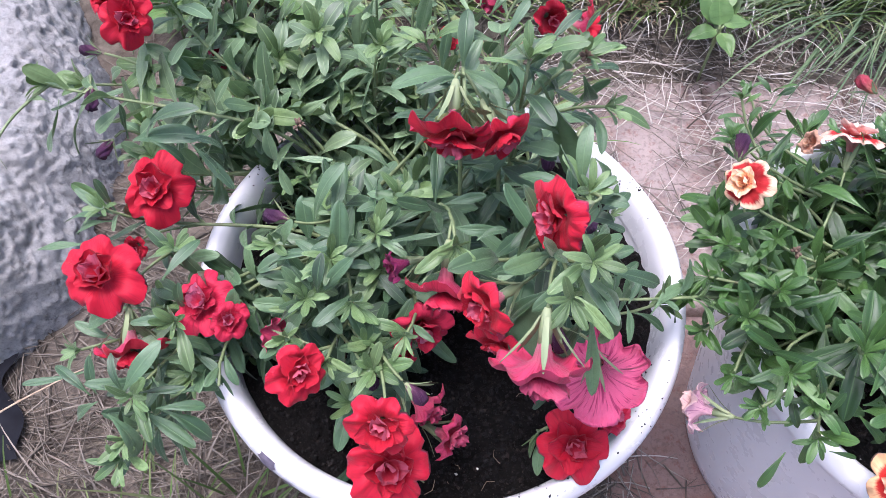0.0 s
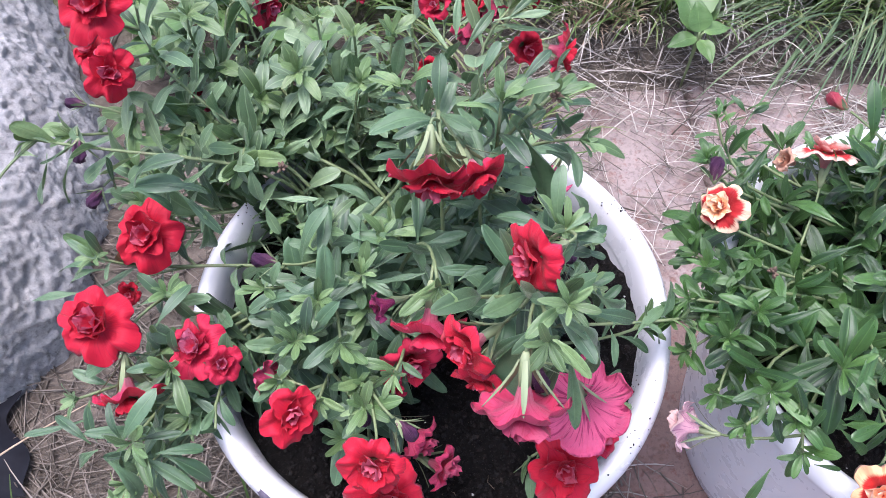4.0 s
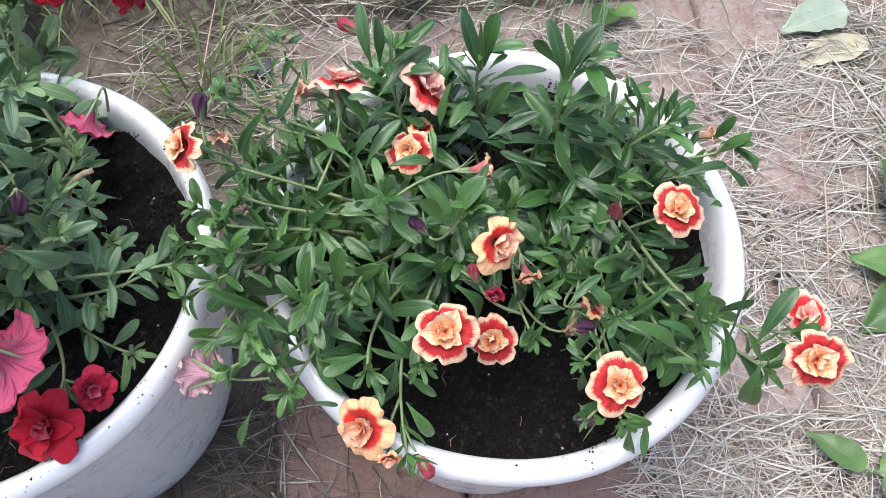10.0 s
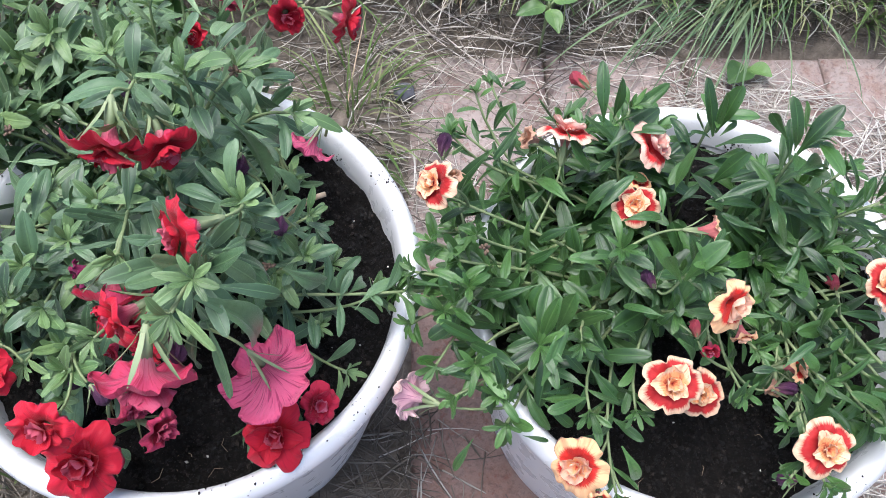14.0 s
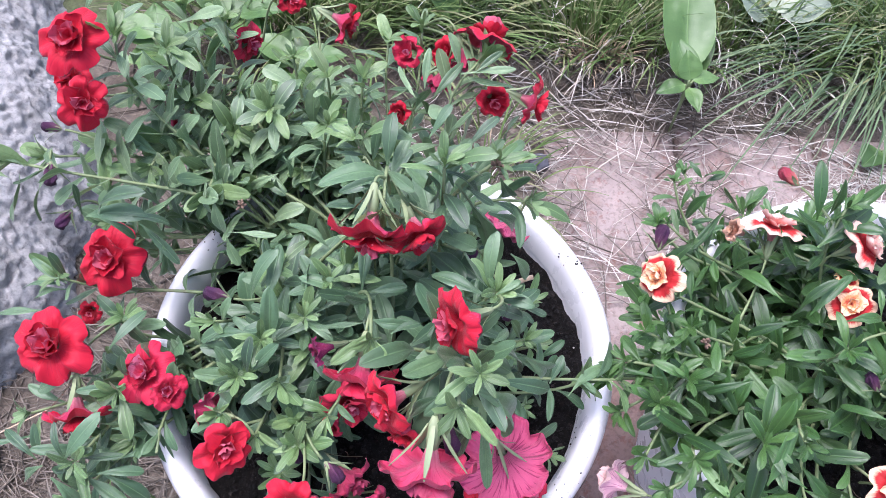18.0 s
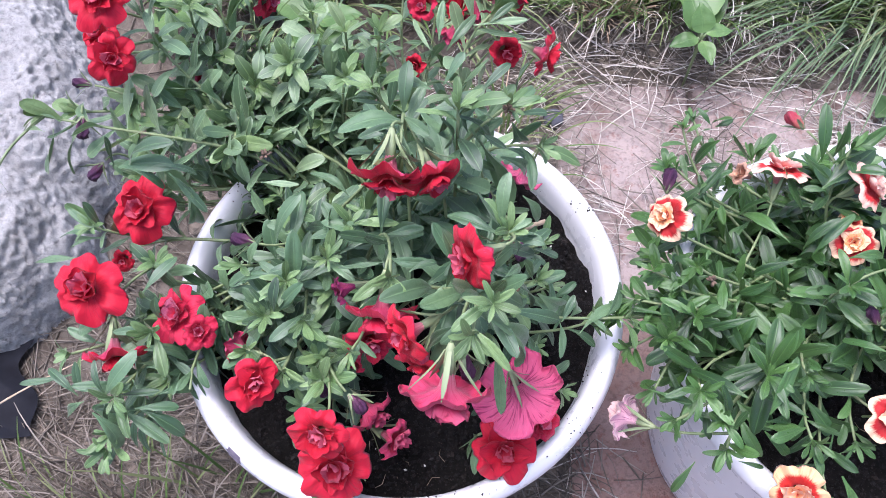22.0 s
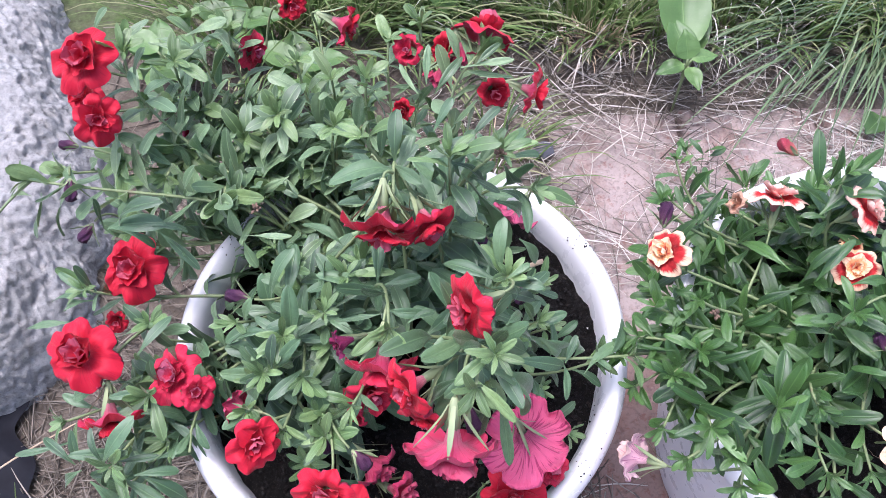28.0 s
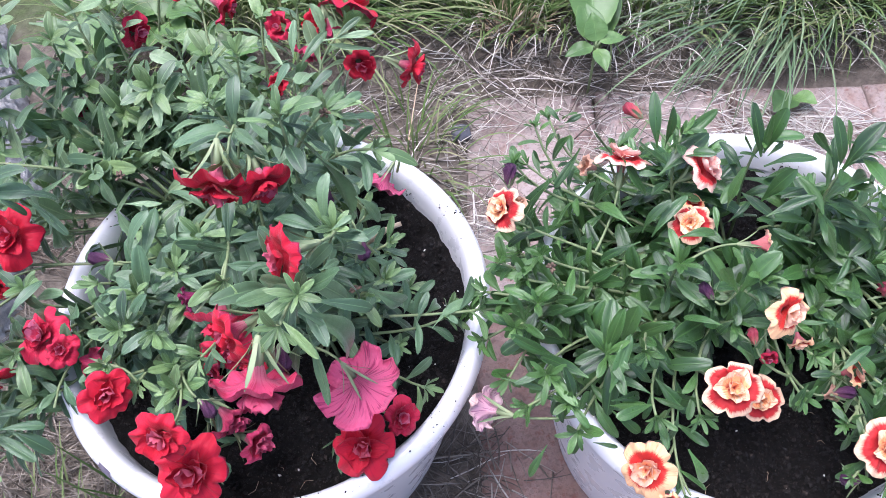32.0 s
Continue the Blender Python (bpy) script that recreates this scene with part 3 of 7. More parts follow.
def crumb(at, size, rng):
    """A small faceted lump."""
    v = [Vector(p) * size * rng.uniform(0.6, 1.4) for p in ((1, 0, 0), (-1, 0, 0), (0, 1, 0), (0, -1, 0), (0, 0, 0.8), (0, 0, -0.8))]
    turn = Euler((rng.random() * 6, rng.random() * 6, rng.random() * 6)).to_matrix()
    return [Vector(at) + turn @ p for p in v], [(0, 2, 4), (2, 1, 4), (1, 3, 4), (3, 0, 4), (2, 0, 5), (1, 2, 5), (3, 1, 5), (0, 3, 5)], None


def soil_height(x, y, seed):
    return SOIL_Z + 0.010 * noise.noise((x * 16, y * 16, seed)) + 0.006 * noise.noise((x * 60, y * 60, seed)) + 0.0045 * noise.noise((x * 150, y * 150, seed)) + 0.002 * noise.noise((x * 330, y * 330, seed))


def build_soil(centre, seed):
    rng = random.Random(seed)
    verts, nr, na = [], 70, 260
    for i in range(nr):
        rr = RIM_R * 0.885 * (i / (nr - 1)) + 0.0005
        for k in range(na):
            w = 2 * math.pi * k / na
            x, y = centre[0] + rr * math.cos(w), centre[1] + rr * math.sin(w)
            verts.append((x, y, soil_height(x, y, seed)))
    ob = link("potting_soil", mesh_of("potting_soil", verts, grid_faces(nr, na, True)), SOIL)
    tagged(ob, "black crumbly potting soil filling the pot", "soil", "", "stuff")
    lumps, white, fibres = [], [], []
    for k in range(13000):
        rr, w = RIM_R * 0.87 * math.sqrt(rng.random()), rng.random() * 6.283
        x, y = centre[0] + rr * math.cos(w), centre[1] + rr * math.sin(w)
        z = soil_height(x, y, seed)
        if k % 260 == 0:
            white.append(crumb((x, y, z + 0.0006), rng.uniform(0.0005, 0.0011), rng))
        elif k % 420 == 0:
            a = rng.random() * 6.283
            l = rng.uniform(0.003, 0.010)
            p = Vector((x, y, z + 0.001))
            fibres.append(tube([p, p + Vector((math.cos(a), math.sin(a), 0.3)) * l * 0.5, p + Vector((math.cos(a + 0.5), math.sin(a + 0.5), 0.1)) * l], [0.00014] * 3, 3))
        else:
            lumps.append(crumb((x, y, z + 0.0006), 0.00035 + 0.0016 * rng.random() ** 3, rng))
    joined("crumbs", lumps, CLOD, ob, "clods of black soil", "stuff", False)
    joined("perlite", white, PERLITE, ob, "white perlite grains")
    joined("fibre", fibres, TWIG, ob, "pale root fibres")


pot_a = build_pot("enamel_pot", POT_A, 3, "white enamel pot with a chipped rim, planted with red flowers", [(0.82, 0.203, 12), (5.9, 0.203, 8)])
pot_b = build_pot("enamel_pot", POT_B, 8, "white enamel pot planted with orange and cream flowers", [(1.15, 0.208, 34), (1.75, 0.205, 16), (0.2, 0.203, 16)])


def rim_chip(pot, angle, span, low, high, seed):
    """Bare metal where the enamel has flaked off the outer edge of the rim."""
    r, z = RIM_R, RIM_Z
    prof = [(r * 0.975, z - 0.001), (r * 0.992, z - 0.005), (r * 1.0, z - 0.010), (r * 0.998, z - 0.014)]
    verts, nu, nv = [], 10, 16
    for i in range(nu):
        s = low + (high - low) * i / (nu - 1)
        k = min(2, int(s * 3))
        q = s * 3 - k
        for j in range(nv):
            a = angle + span * (j / (nv - 1) - 0.5) * (1 + 0.7 * noise.noise((i * 0.5, seed, 0)))
            rr = prof[k][0] * (1 - q) + prof[k + 1][0] * q + 0.0009
            verts.append((rr * math.cos(a), rr * math.sin(a), prof[k][1] * (1 - q) + prof[k + 1][1] * q + 0.0006))
    link("chip", mesh_of("chip", verts, grid_faces(nu, nv)), CHIP, pot, "dark flaked patch in the enamel")


rim_chip(pot_a, 4.02, 0.075, 0.1, 1.0, 2.0)
rim_chip(pot_a, 4.12, 0.04, 0.6, 1.0, 5.0)
build_soil(POT_A, 11.5)
build_soil(POT_B, 23.5)


# ---- leaves, shoots and flowers ----
def leaf_piece(width, fold, curl, seed):
    """A spoon-shaped leaf one unit long: narrow stalk, sunken midrib, rolled margins, a blunt tip that bends back."""
    rng = random.Random(seed)
    side = rng.uniform(-0.16, 0.16)
    twist = rng.uniform(-0.6, 0.6)
    widest = rng.uniform(0.54, 0.68)
    verts, uvs = [], []
    steps = (0, 0.12, 0.26, 0.40, 0.54, 0.67, 0.79, 0.89, 0.96, 1.0)
    for s in steps:
        grow = 0.12 + 0.88 * (0.5 - 0.5 * math.cos(math.pi * min(1, s / widest))) ** 0.95
        close = math.sqrt(max(0.0, 1 - max(0, (s - widest) / (1 - widest)) ** 2.2))
        w = width * grow * (0.05 + 0.95 * close)
        zc = curl * (s ** 2.2 - 0.2 * s) + 0.014 * math.sin(5 * s + seed)
        xc = s - 0.30 * curl * curl * s ** 3
        yc = side * s * s
        for q in (-1, -0.72, -0.36, 0, 0.36, 0.72, 1):
            wave = 0.020 * math.sin(8 * s + seed + 2 * q) * q * q
            groove = fold * (abs(q) ** 0.8 - 0.62 * abs(q) ** 2.4)
            verts.append((xc, yc + 0.5 * w * q, zc + groove * 0.5 * w + twist * 0.5 * w * q * s * s + wave))
            uvs.append((s, 0.5 + 0.5 * q))
    return np.array(verts), grid_faces(len(steps), 7), np.array(uvs)


LEAF_SHAPES = [leaf_piece(random.Random(k).uniform(0.22, 0.33), random.Random(k + 50).uniform(0.25, 0.75), random.Random(k + 90).uniform(-0.60, 0.10), k) for k in range(20)]


# foliage gaps slanted to the camera's view, baring rim and soil: place, radius, slant
VIEW_GAPS = [(-0.119, 0.250, 0.015, 0.45, -0.57), (-0.103, 0.291, 0.015, 0.42, -0.67), (-0.074, 0.326, 0.015, 0.35, -0.75), (-0.043, 0.328, 0.014, 0.28, -0.75), (0.201, 0.185, 0.012, -0.07, -0.42), (0.030, 0.196, 0.018, -0.05, -0.47), (0.037, 0.176, 0.024, -0.05, -0.42), (0.036, 0.150, 0.027, -0.03, -0.33), (0.033, 0.128, 0.027, 0.0, -0.30), (-0.100, 0.152, 0.014, 0.27, -0.36), (-0.082, 0.126, 0.018, 0.22, -0.30), (-0.062, 0.104, 0.016, 0.17, -0.25)]


class Plant:
    """Gathers the leaves of its shoots, then links them."""

    def __init__(self, key, ob, roots, seed):
        self.key, self.ob, self.roots, self.leaves = key, ob, roots, []
        self.rng = random.Random(seed)
        self.meshes = []
        self.stems = []
        for mat in (LEAF[key][0], LEAF[key][2]):
            for v, fc, u in LEAF_SHAPES:
                me = mesh_of("leaf", v, fc, u)
                me.polygons.foreach_set("use_smooth", [True] * len(me.polygons))
                me.materials.append(mat)
                self.meshes.append(me)

    def leaf(self, at, way, up, length, young=False):
        mid = Vector(at) + Vector(way).normalized() * length * 0.5
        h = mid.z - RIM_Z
        if any((mid.x - gx - sx * h) ** 2 + (mid.y - gy - sy * h) ** 2 < gr ** 2 for gx, gy, gr, sx, sy in VIEW_GAPS):
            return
        wide = length * (1.15 if self.key == "r" else 0.92) * self.rng.uniform(0.9, 1.15)
        self.leaves.append((length, (len(LEAF_SHAPES) if young else 0) + self.rng.randrange(len(LEAF_SHAPES)), Matrix.Translation(at) @ (axes(way, up).to_4x4()) @ Matrix.Diagonal((length, wide, length, 1))))

    def finish(self, parts=300):
        # the highest and largest leaves are parts, the rest one mass
        order = sorted(self.leaves, key=lambda q: -(q[2].translation.z + 2.0 * q[0]))
        for length, k, m in order[:parts]:
            ob = new("leaf", self.meshes[k])
            ob.parent, ob.matrix_basis = self.ob, m
        pieces, tips = [], []
        for length, k, m in order[parts:]:
            v, fc, u = LEAF_SHAPES[k % len(LEAF_SHAPES)]
            mm = np.array(m)
            (pieces if k < len(LEAF_SHAPES) else tips).append((v @ mm[:3, :3].T + mm[:3, 3], fc, u))
        if pieces:
            joined("foliage", pieces, LEAF[self.key][1], self.ob, "dense small leaves lower in the plant")
        if tips:
            joined("young_leaves", tips, LEAF[self.key][3], self.ob, "tufts of young yellow-green leaves at the shoot tips")


def shoot(plant, tip, way, count, length, bare=0.35):
    """A stem from the roots to the tip, with leaves spiralling up it and a rosette at the end."""
    rng = plant.rng
    tip, way = Vector(tip), Vector(way).normalized()
    root = min(plant.roots, key=lambda q: (Vector(q) - tip).xy.length + 0.05 * rng.random())
    root = Vector(root) + Vector((rng.uniform(-0.012, 0.012), rng.uniform(-0.012, 0.012), 0))
    reach = (tip - root).length
    pts = bezier(root, root + Vector((0, 0, 0.40 * reach)) + 0.15 * (tip - root), tip - way * 0.45 * reach + Vector((0, 0, 0.02 * reach)), tip, 12)
    v, fc, u = tube(pts, [0.0013 - 0.0005 * i / 11 for i in range(12)], 5)
    link("stem", mesh_of("stem", v, fc, u), STEM, plant.ob)
    plant.stems += pts[4:]
    spin = rng.random() * 6.283
    if plant.key == "r":
        bare, count = 0.14, count * 1.25
    count = round(count * 1.15)
    length *= 1.05 if plant.key == "b" else 1.16 if length < 0.027 else 1.0
    for k in range(count):
        s = bare + (1 - bare) * ((k + 0.5) / count) ** 0.8
        x = s * 11
        i = min(10, int(x))
        at = pts[i].lerp(pts[i + 1], x - i)
        d = (pts[i + 1] - pts[i]).normalized()
        a = d.orthogonal().normalized()
        b = d.cross(a)
        spin += 2.4 + rng.uniform(-0.4, 0.4)
        side = math.cos(spin) * a + math.sin(spin) * b
        lean = radians(rng.uniform(42, 82) if s < 0.8 else rng.uniform(26, 60))
        go = (math.cos(lean) * d + math.sin(lean) * side).normalized()
        go.z = go.z * 0.9 - 0.02
        go.normalize()
        size = length * rng.uniform(0.78, 1.25) * (1.0 if s < 0.82 else 0.8)
        plant.leaf(at, go, d + Vector((0, 0, 0.9)), size, s > 0.95)
    for k in range(8):
        w = k * 2.4 + spin
        a = way.orthogonal().normalized()
        side = math.cos(w) * a + math.sin(w) * way.cross(a)
        plant.leaf(tip, way * 0.9 + side * rng.uniform(0.35, 0.9), way + Vector((0, 0, 0.3)), length * rng.uniform(0.28, 0.62), True)


def corolla_mesh(name, opening, seed, mats):
    """The outer flower of unit width: a trumpet opening into five or six ruffled lobes, with a separate underside."""
    rng = random.Random(seed)
    lobes, na, nr = rng.choice((5, 5, 6)), 84, 12
    p0, p1, p2 = rng.random() * 6, rng.random() * 6, rng.random() * 6
    lift = 1.0 - opening
    top, uvs = [], []
    for i in range(nr):
        s = i / (nr - 1)
        for k in range(na):
            w = 2 * math.pi * k / na
            c = abs(math.cos(lobes * w / 2 + p0))
            out = 0.5 * (1 - 0.21 * c ** 14 * s * s - 0.02 * s * abs(math.sin(lobes * w + 2 * p0)) ** 6 + 0.08 * math.cos(w + p1) * s + 0.07 * math.cos(2 * w + p2) * s * s + 0.11 * s * noise.noise((2.4 * math.cos(w), 2.4 * math.sin(w), seed)))
            flare = max(0.0, (s - 0.3) / 0.7)
            r = 0.055 + 0.05 * min(1, s / 0.3) + (out - 0.105) * flare ** 0.85 * (opening + 0.28 * lift)
            z = -0.30 + 0.20 * min(1, s / 0.3) + 0.10 * math.sin(min(1, flare * 1.4) * math.pi / 2) * (1 + 3.2 * lift) - 0.10 * opening * flare ** 3
            z += (0.050 * math.cos(lobes * w + 2 * p0) + 0.035 * math.sin(lobes * w + 2 * p0) + 0.012 * math.sin(2 * lobes * w + p2) + 0.12 * noise.noise((3 * math.cos(w) + seed, 3 * math.sin(w), s * 2)) + 0.014 * s * noise.noise((11 * math.cos(w) + seed, 11 * math.sin(w), s * 3)) - 0.03 * c ** 4) * flare ** 1.5
            top.append((r * math.cos(w), r * math.sin(w), z))
            uvs.append((s, k / na * 2))
    n = len(top)
    under = []
    for i in range(nr):
        for k in range(na):
            x, y, z = top[i * na + k]
            under.append((x * 1.01, y * 1.01, z - (0.012 if i < nr - 1 else 0.004)))
    faces = grid_faces(nr, na, True)
    low = [q[::-1] for q in grid_faces(nr, na, True, n)]
    edge = [((nr - 1) * na + k, (nr - 1) * na + (k + 1) % na, n + (nr - 1) * na + (k + 1) % na, n + (nr - 1) * na + k) for k in range(na)]
    me = mesh_of(name, top + under, faces + low + edge, uvs + uvs, [0] * len(faces) + [1] * (len(low) + len(edge)))
    me.materials.append(mats[0])
    me.materials.append(mats[1])
    me.polygons.foreach_set("use_smooth", [True] * len(me.polygons))
    return me


def inner_petal_mesh(seed, mat, ruffle=1.0):
    """A cupped, ruffled petal of unit length that curls inwards."""
    rng = random.Random(seed)
    nu, nv = 7, 9
    p = rng.random() * 6
    curl = rng.uniform(-0.15, 0.45)
    verts, uvs = [], []
    for i in range(nu):
        s = i / (nu - 1)
        half = 0.10 + 0.44 * math.sin(math.pi * min(1, 0.20 + 0.54 * s)) * (1 if s < 0.99 else 0.80)
        for j in range(nv):
            q = 2 * j / (nv - 1) - 1
            x = s * (1 - 0.22 * q * q * s) - curl * 0.35 * s ** 3
            y = half * q * (1 - 0.12 * s * s)
            z = 0.42 * q * q * half + curl * 0.8 * s * s + ruffle * (0.12 * s * math.sin(5 * q + p) + 0.08 * s * s * math.sin(9 * q + 2 * p))
            verts.append((x, y, z))
            uvs.append((s, 0.5 + 0.25 * q))
    n = len(verts)
    back = [(x - 0.01, y, z - 0.022) for x, y, z in verts]
    me = mesh_of("inner_petal", verts + back, grid_faces(nu, nv) + [q[::-1] for q in grid_faces(nu, nv, False, n)], uvs + uvs)
    me.polygons.foreach_set("use_smooth", [True] * len(me.polygons))
    me.materials.append(mat)
    return me


def calyx_piece():
    """Tube and five narrow sepals; unit width of the flower, along -Z below the corolla."""
    pieces = [tube([(0, 0, -0.62), (0, 0, -0.54), (0, 0, -0.40), (0, 0, -0.24)], [0.03, 0.06, 0.07, 0.065], 8)]
    for k in range(5):
        w = 2 * math.pi * k / 5 + 0.3
        a = Vector((math.cos(w), math.sin(w), 0))
        t = Vector((-math.sin(w), math.cos(w), 0))
        verts, uvs = [], []
        for i in range(5):
            s = i / 4
            mid = a * (0.055 + 0.36 * s ** 1.3) + Vector((0, 0, -0.54 + 0.44 * s))
            half = 0.029 * (0.6 + 1.0 * s) * (1 - s ** 3) + 0.006
            for q in (-1, 0, 1):
                verts.append(mid + t * half * q + a * 0.012 * abs(q))
                uvs.append((s, 0.5 + q * 0.5))
        pieces.append((verts, grid_faces(5, 3), uvs))
    vs, fs, us = [], [], []
    for v, fc, u in pieces:
        fs += [tuple(i + len(vs) for i in q) for q in fc]
        vs += list(v)
        us += list(u)
    me = mesh_of("calyx", vs, fs, us)
    me.polygons.foreach_set("use_smooth", [True] * len(me.polygons))
    me.materials.append(SEPAL)
    return me


CALYX = calyx_piece()
COROLLAS, INNERS = {}, {}
KIND_WORDS = {"red": "double bright red flower", "crimson": "double dark crimson flower", "pink": "flower showing its pink underside", "rose": "broad veined rose-pink underside of a flower", "plum": "half-closed dark plum flower", "orange": "double flower, cream edge and red eye", "peach": "double peach and apricot flower", "blush": "double flower, blush white with red streaks", "faded": "fading shrivelled peach flower", "pale": "pale lilac-pink trumpet flower"}
ORDER = [0]


def bloom(plant, kind, at, width, facing, opening):
    """One flower: corolla, inner petals, calyx and the stalk that carries it."""
    ORDER[0] += 1
    rng = random.Random(ORDER[0] * 7)
    key = (kind, round(opening, 1), ORDER[0] % 3)
    if key not in COROLLAS:
        COROLLAS[key] = corolla_mesh("flower", opening, ORDER[0] + 5, PETAL[kind])
    if kind not in INNERS:
        plain_red = kind in ("red", "crimson")
        INNERS[kind] = [inner_petal_mesh(k + len(INNERS) * 11, PETAL[kind][2], 0.8) for k in range(5)] + [inner_petal_mesh(k + len(INNERS) * 17, PETAL[kind][0 if plain_red else 2], 0.35 if plain_red else 0.7) for k in range(5)]
    facing = Vector(facing).normalized()
    turn = axes(facing.orthogonal(), facing) @ Euler((0, 0, rng.random() * 6.283)).to_matrix()
    ob = new("flower", COROLLAS[key])
    ob.parent = plant.ob
    width *= 1.05
    ob.matrix_basis = Matrix.LocRotScale(Vector(at), turn.to_quaternion(), (width, width * rng.uniform(0.92, 1.0), width))
    tagged(ob, KIND_WORDS[kind])
    # two whorls of inner petals, wide and low, then narrow and upright
    if kind != "rose":
        first, second = ((6, 5) if kind in ("red", "crimson", "pink", "plum") else (5, 3)) if opening > 0.65 else (3, 3)
        small = kind in ("red", "crimson", "pink", "plum")
        for k in range(first + second):
            low = k < first
            w = 6.283 * (k / first if low else (k - first) / second) + rng.uniform(-0.35, 0.35)
            size = (rng.uniform(0.24, 0.36) if low else rng.uniform(0.18, 0.27)) * (rng.uniform(0.95, 1.25) if small else 1.0) * (0.45 + 0.55 * opening)
            rise = radians(rng.uniform(8, 32) if low else rng.uniform(22, 60)) if small else radians(rng.uniform(12, 38) if low else rng.uniform(30, 68))
            p = new("inner_petal", INNERS[kind][rng.randrange(5) + (5 if low else 0)])
            p.parent = ob
            base = Vector((math.cos(w), math.sin(w), 0)) * (0.03 if low else 0.008)
            base.z = -0.02 + 0.20 * (1 - opening) + (0.0 if low else 0.025)
            way = Vector((math.cos(w) * math.cos(rise), math.sin(w) * math.cos(rise), math.sin(rise)))
            p.matrix_basis = Matrix.Translation(base) @ axes(way, Vector((-math.cos(w) * math.sin(rise), -math.sin(w) * math.sin(rise), math.cos(rise)))).to_4x4() @ Matrix.Diagonal((size, size * (rng.uniform(0.60, 1.0) if small else rng.uniform(0.85, 1.25)), size, 1))
    c = new("calyx", CALYX)
    c.parent = ob
    if kind == "rose":
        c.matrix_basis = Matrix.Diagonal((0.5, 0.5, 1.0, 1))
    base = Vector(at) - facing * 0.61 * width
    stalk(plant, base, facing, rng)


def stalk(plant, base, facing, rng):
    behind = base - facing * 0.02
    goal = min(plant.stems, key=lambda q: (q - behind).length + max(0, q.z - base.z) * 2 + max(0, (q - base).dot(facing)) * 2)
    far = (goal - base).length
    if far > 0.045:
        goal = base - facing * 0.018 + (goal - base) * (0.012 / far) - Vector((0, 0, 0.030))
        far = 0.036
    pts = bezier(base, base - facing * 0.4 * far, goal.lerp(base, 0.3) - facing * 0.1 * far, goal, 9)
    v, fc, u = tube(pts, [0.0007 + 0.00003 * i for i in range(9)], 5)
    link("flower_stalk", mesh_of("flower_stalk", v, fc, u), STEM, plant.ob)


def bud_mesh(mat):
    n, prof = 10, [(0.02, -0.5), (0.14, -0.3), (0.20, 0.0), (0.22, 0.25), (0.19, 0.42), (0.10, 0.50), (0.02, 0.44)]
    verts, uvs = [], []
    for i, (r, z) in enumerate(prof):
        for k in range(n * 2):
            w = math.pi * k / n + 0.35 * i
            rr = r * (1.22 if k % 4 < 2 else 0.76) * (1 + 0.12 * math.sin(3.1 * i + k))
            verts.append((rr * math.cos(w), rr * math.sin(w), z))
            uvs.append((i / (len(prof) - 1), k / n))
    me = mesh_of("bud", verts, grid_faces(len(prof), n * 2, True), uvs)
    me.polygons.foreach_set("use_smooth", [True] * len(me.polygons))
    me.materials.append(mat)
    return me


BUDS = {k: bud_mesh(m) for k, m in BUD.items()}


def bud(plant, kind, at, facing):
    ORDER[0] += 1
    rng = random.Random(ORDER[0] * 13)
    facing = Vector(facing).normalized()
    size = rng.uniform(0.011, 0.015)
    ob = new("bud", BUDS[kind])
    ob.parent = plant.ob
    ob.matrix_basis = Matrix.LocRotScale(Vector(at), axes(facing.orthogonal(), facing).to_quaternion(), (size, size, size))
    tagged(ob, "closed dark plum flower bud" if kind == "plum" else "closed rosy flower bud")
    c = new("calyx", CALYX)
    c.parent = ob
    c.matrix_basis = Matrix.Translation((0, 0, 0.35)) @ Matrix.Diagonal((1.9, 1.9, 1.35, 1))
    stalk(plant, Vector(at) - facing * 0.62 * size, facing, rng)


def plant_base(name, centre, label):
    ob = tagged(new(name), label, "flowering plant", "potted flowers", "thing")
    return ob


plant_a = Plant("a", plant_base("calibrachoa_plant", POT_A, "bushy grey-green plant with double red flowers in a white pot"), [(POT_A[0] + x, POT_A[1] + y, SOIL_Z) for x, y in ((-0.03, -0.01), (0.02, 0.03), (0.03, -0.02), (-0.06, 0.02), (0.0, 0.0))], 5)
plant_r = Plant("r", plant_base("calibrachoa_plant", POT_A, "leggy trailing plant with red flowers at the back of a pot"), [(POT_A[0] + x, POT_A[1] + y, SOIL_Z) for x, y in ((-0.05, 0.07), (0.0, 0.08), (0.05, 0.07), (-0.02, 0.06))], 6)
plant_b = Plant("b", plant_base("calibrachoa_plant", POT_B, "bushy green plant with orange and cream flowers in a white pot"), [(POT_B[0] + x, POT_B[1] + y, SOIL_Z) for x, y in ((-0.05, 0.0), (0.0, 0.05), (0.05, 0.02), (0.0, 0.01), (0.03, 0.06), (-0.04, 0.05))], 7)



def leaf_at(plant, base, tip, ratio):
    """One of the large upper leaves, by its two ends and its width over its length."""
    base, tip = Vector(base), Vector(tip)
    way = tip - base
    length = way.length
    k = plant.rng.randrange(len(LEAF_SHAPES))
    up = Vector((plant.rng.uniform(-0.35, 0.35), plant.rng.uniform(-0.35, 0.3), 1.0))
    wide = length * min(1.05, max(0.55, ratio / 0.35))
    plant.leaves.append((length + 0.1, k, Matrix.Translation(base) @ axes(way, up).to_4x4() @ Matrix.Diagonal((length, wide, length, 1))))


shoot(plant_b, (0.143, 0.202, 0.255), (-0.89, -0.15, 0.43), 11, 0.021)
shoot(plant_b, (0.149, 0.185, 0.250), (-0.80, -0.56, 0.23), 11, 0.022)
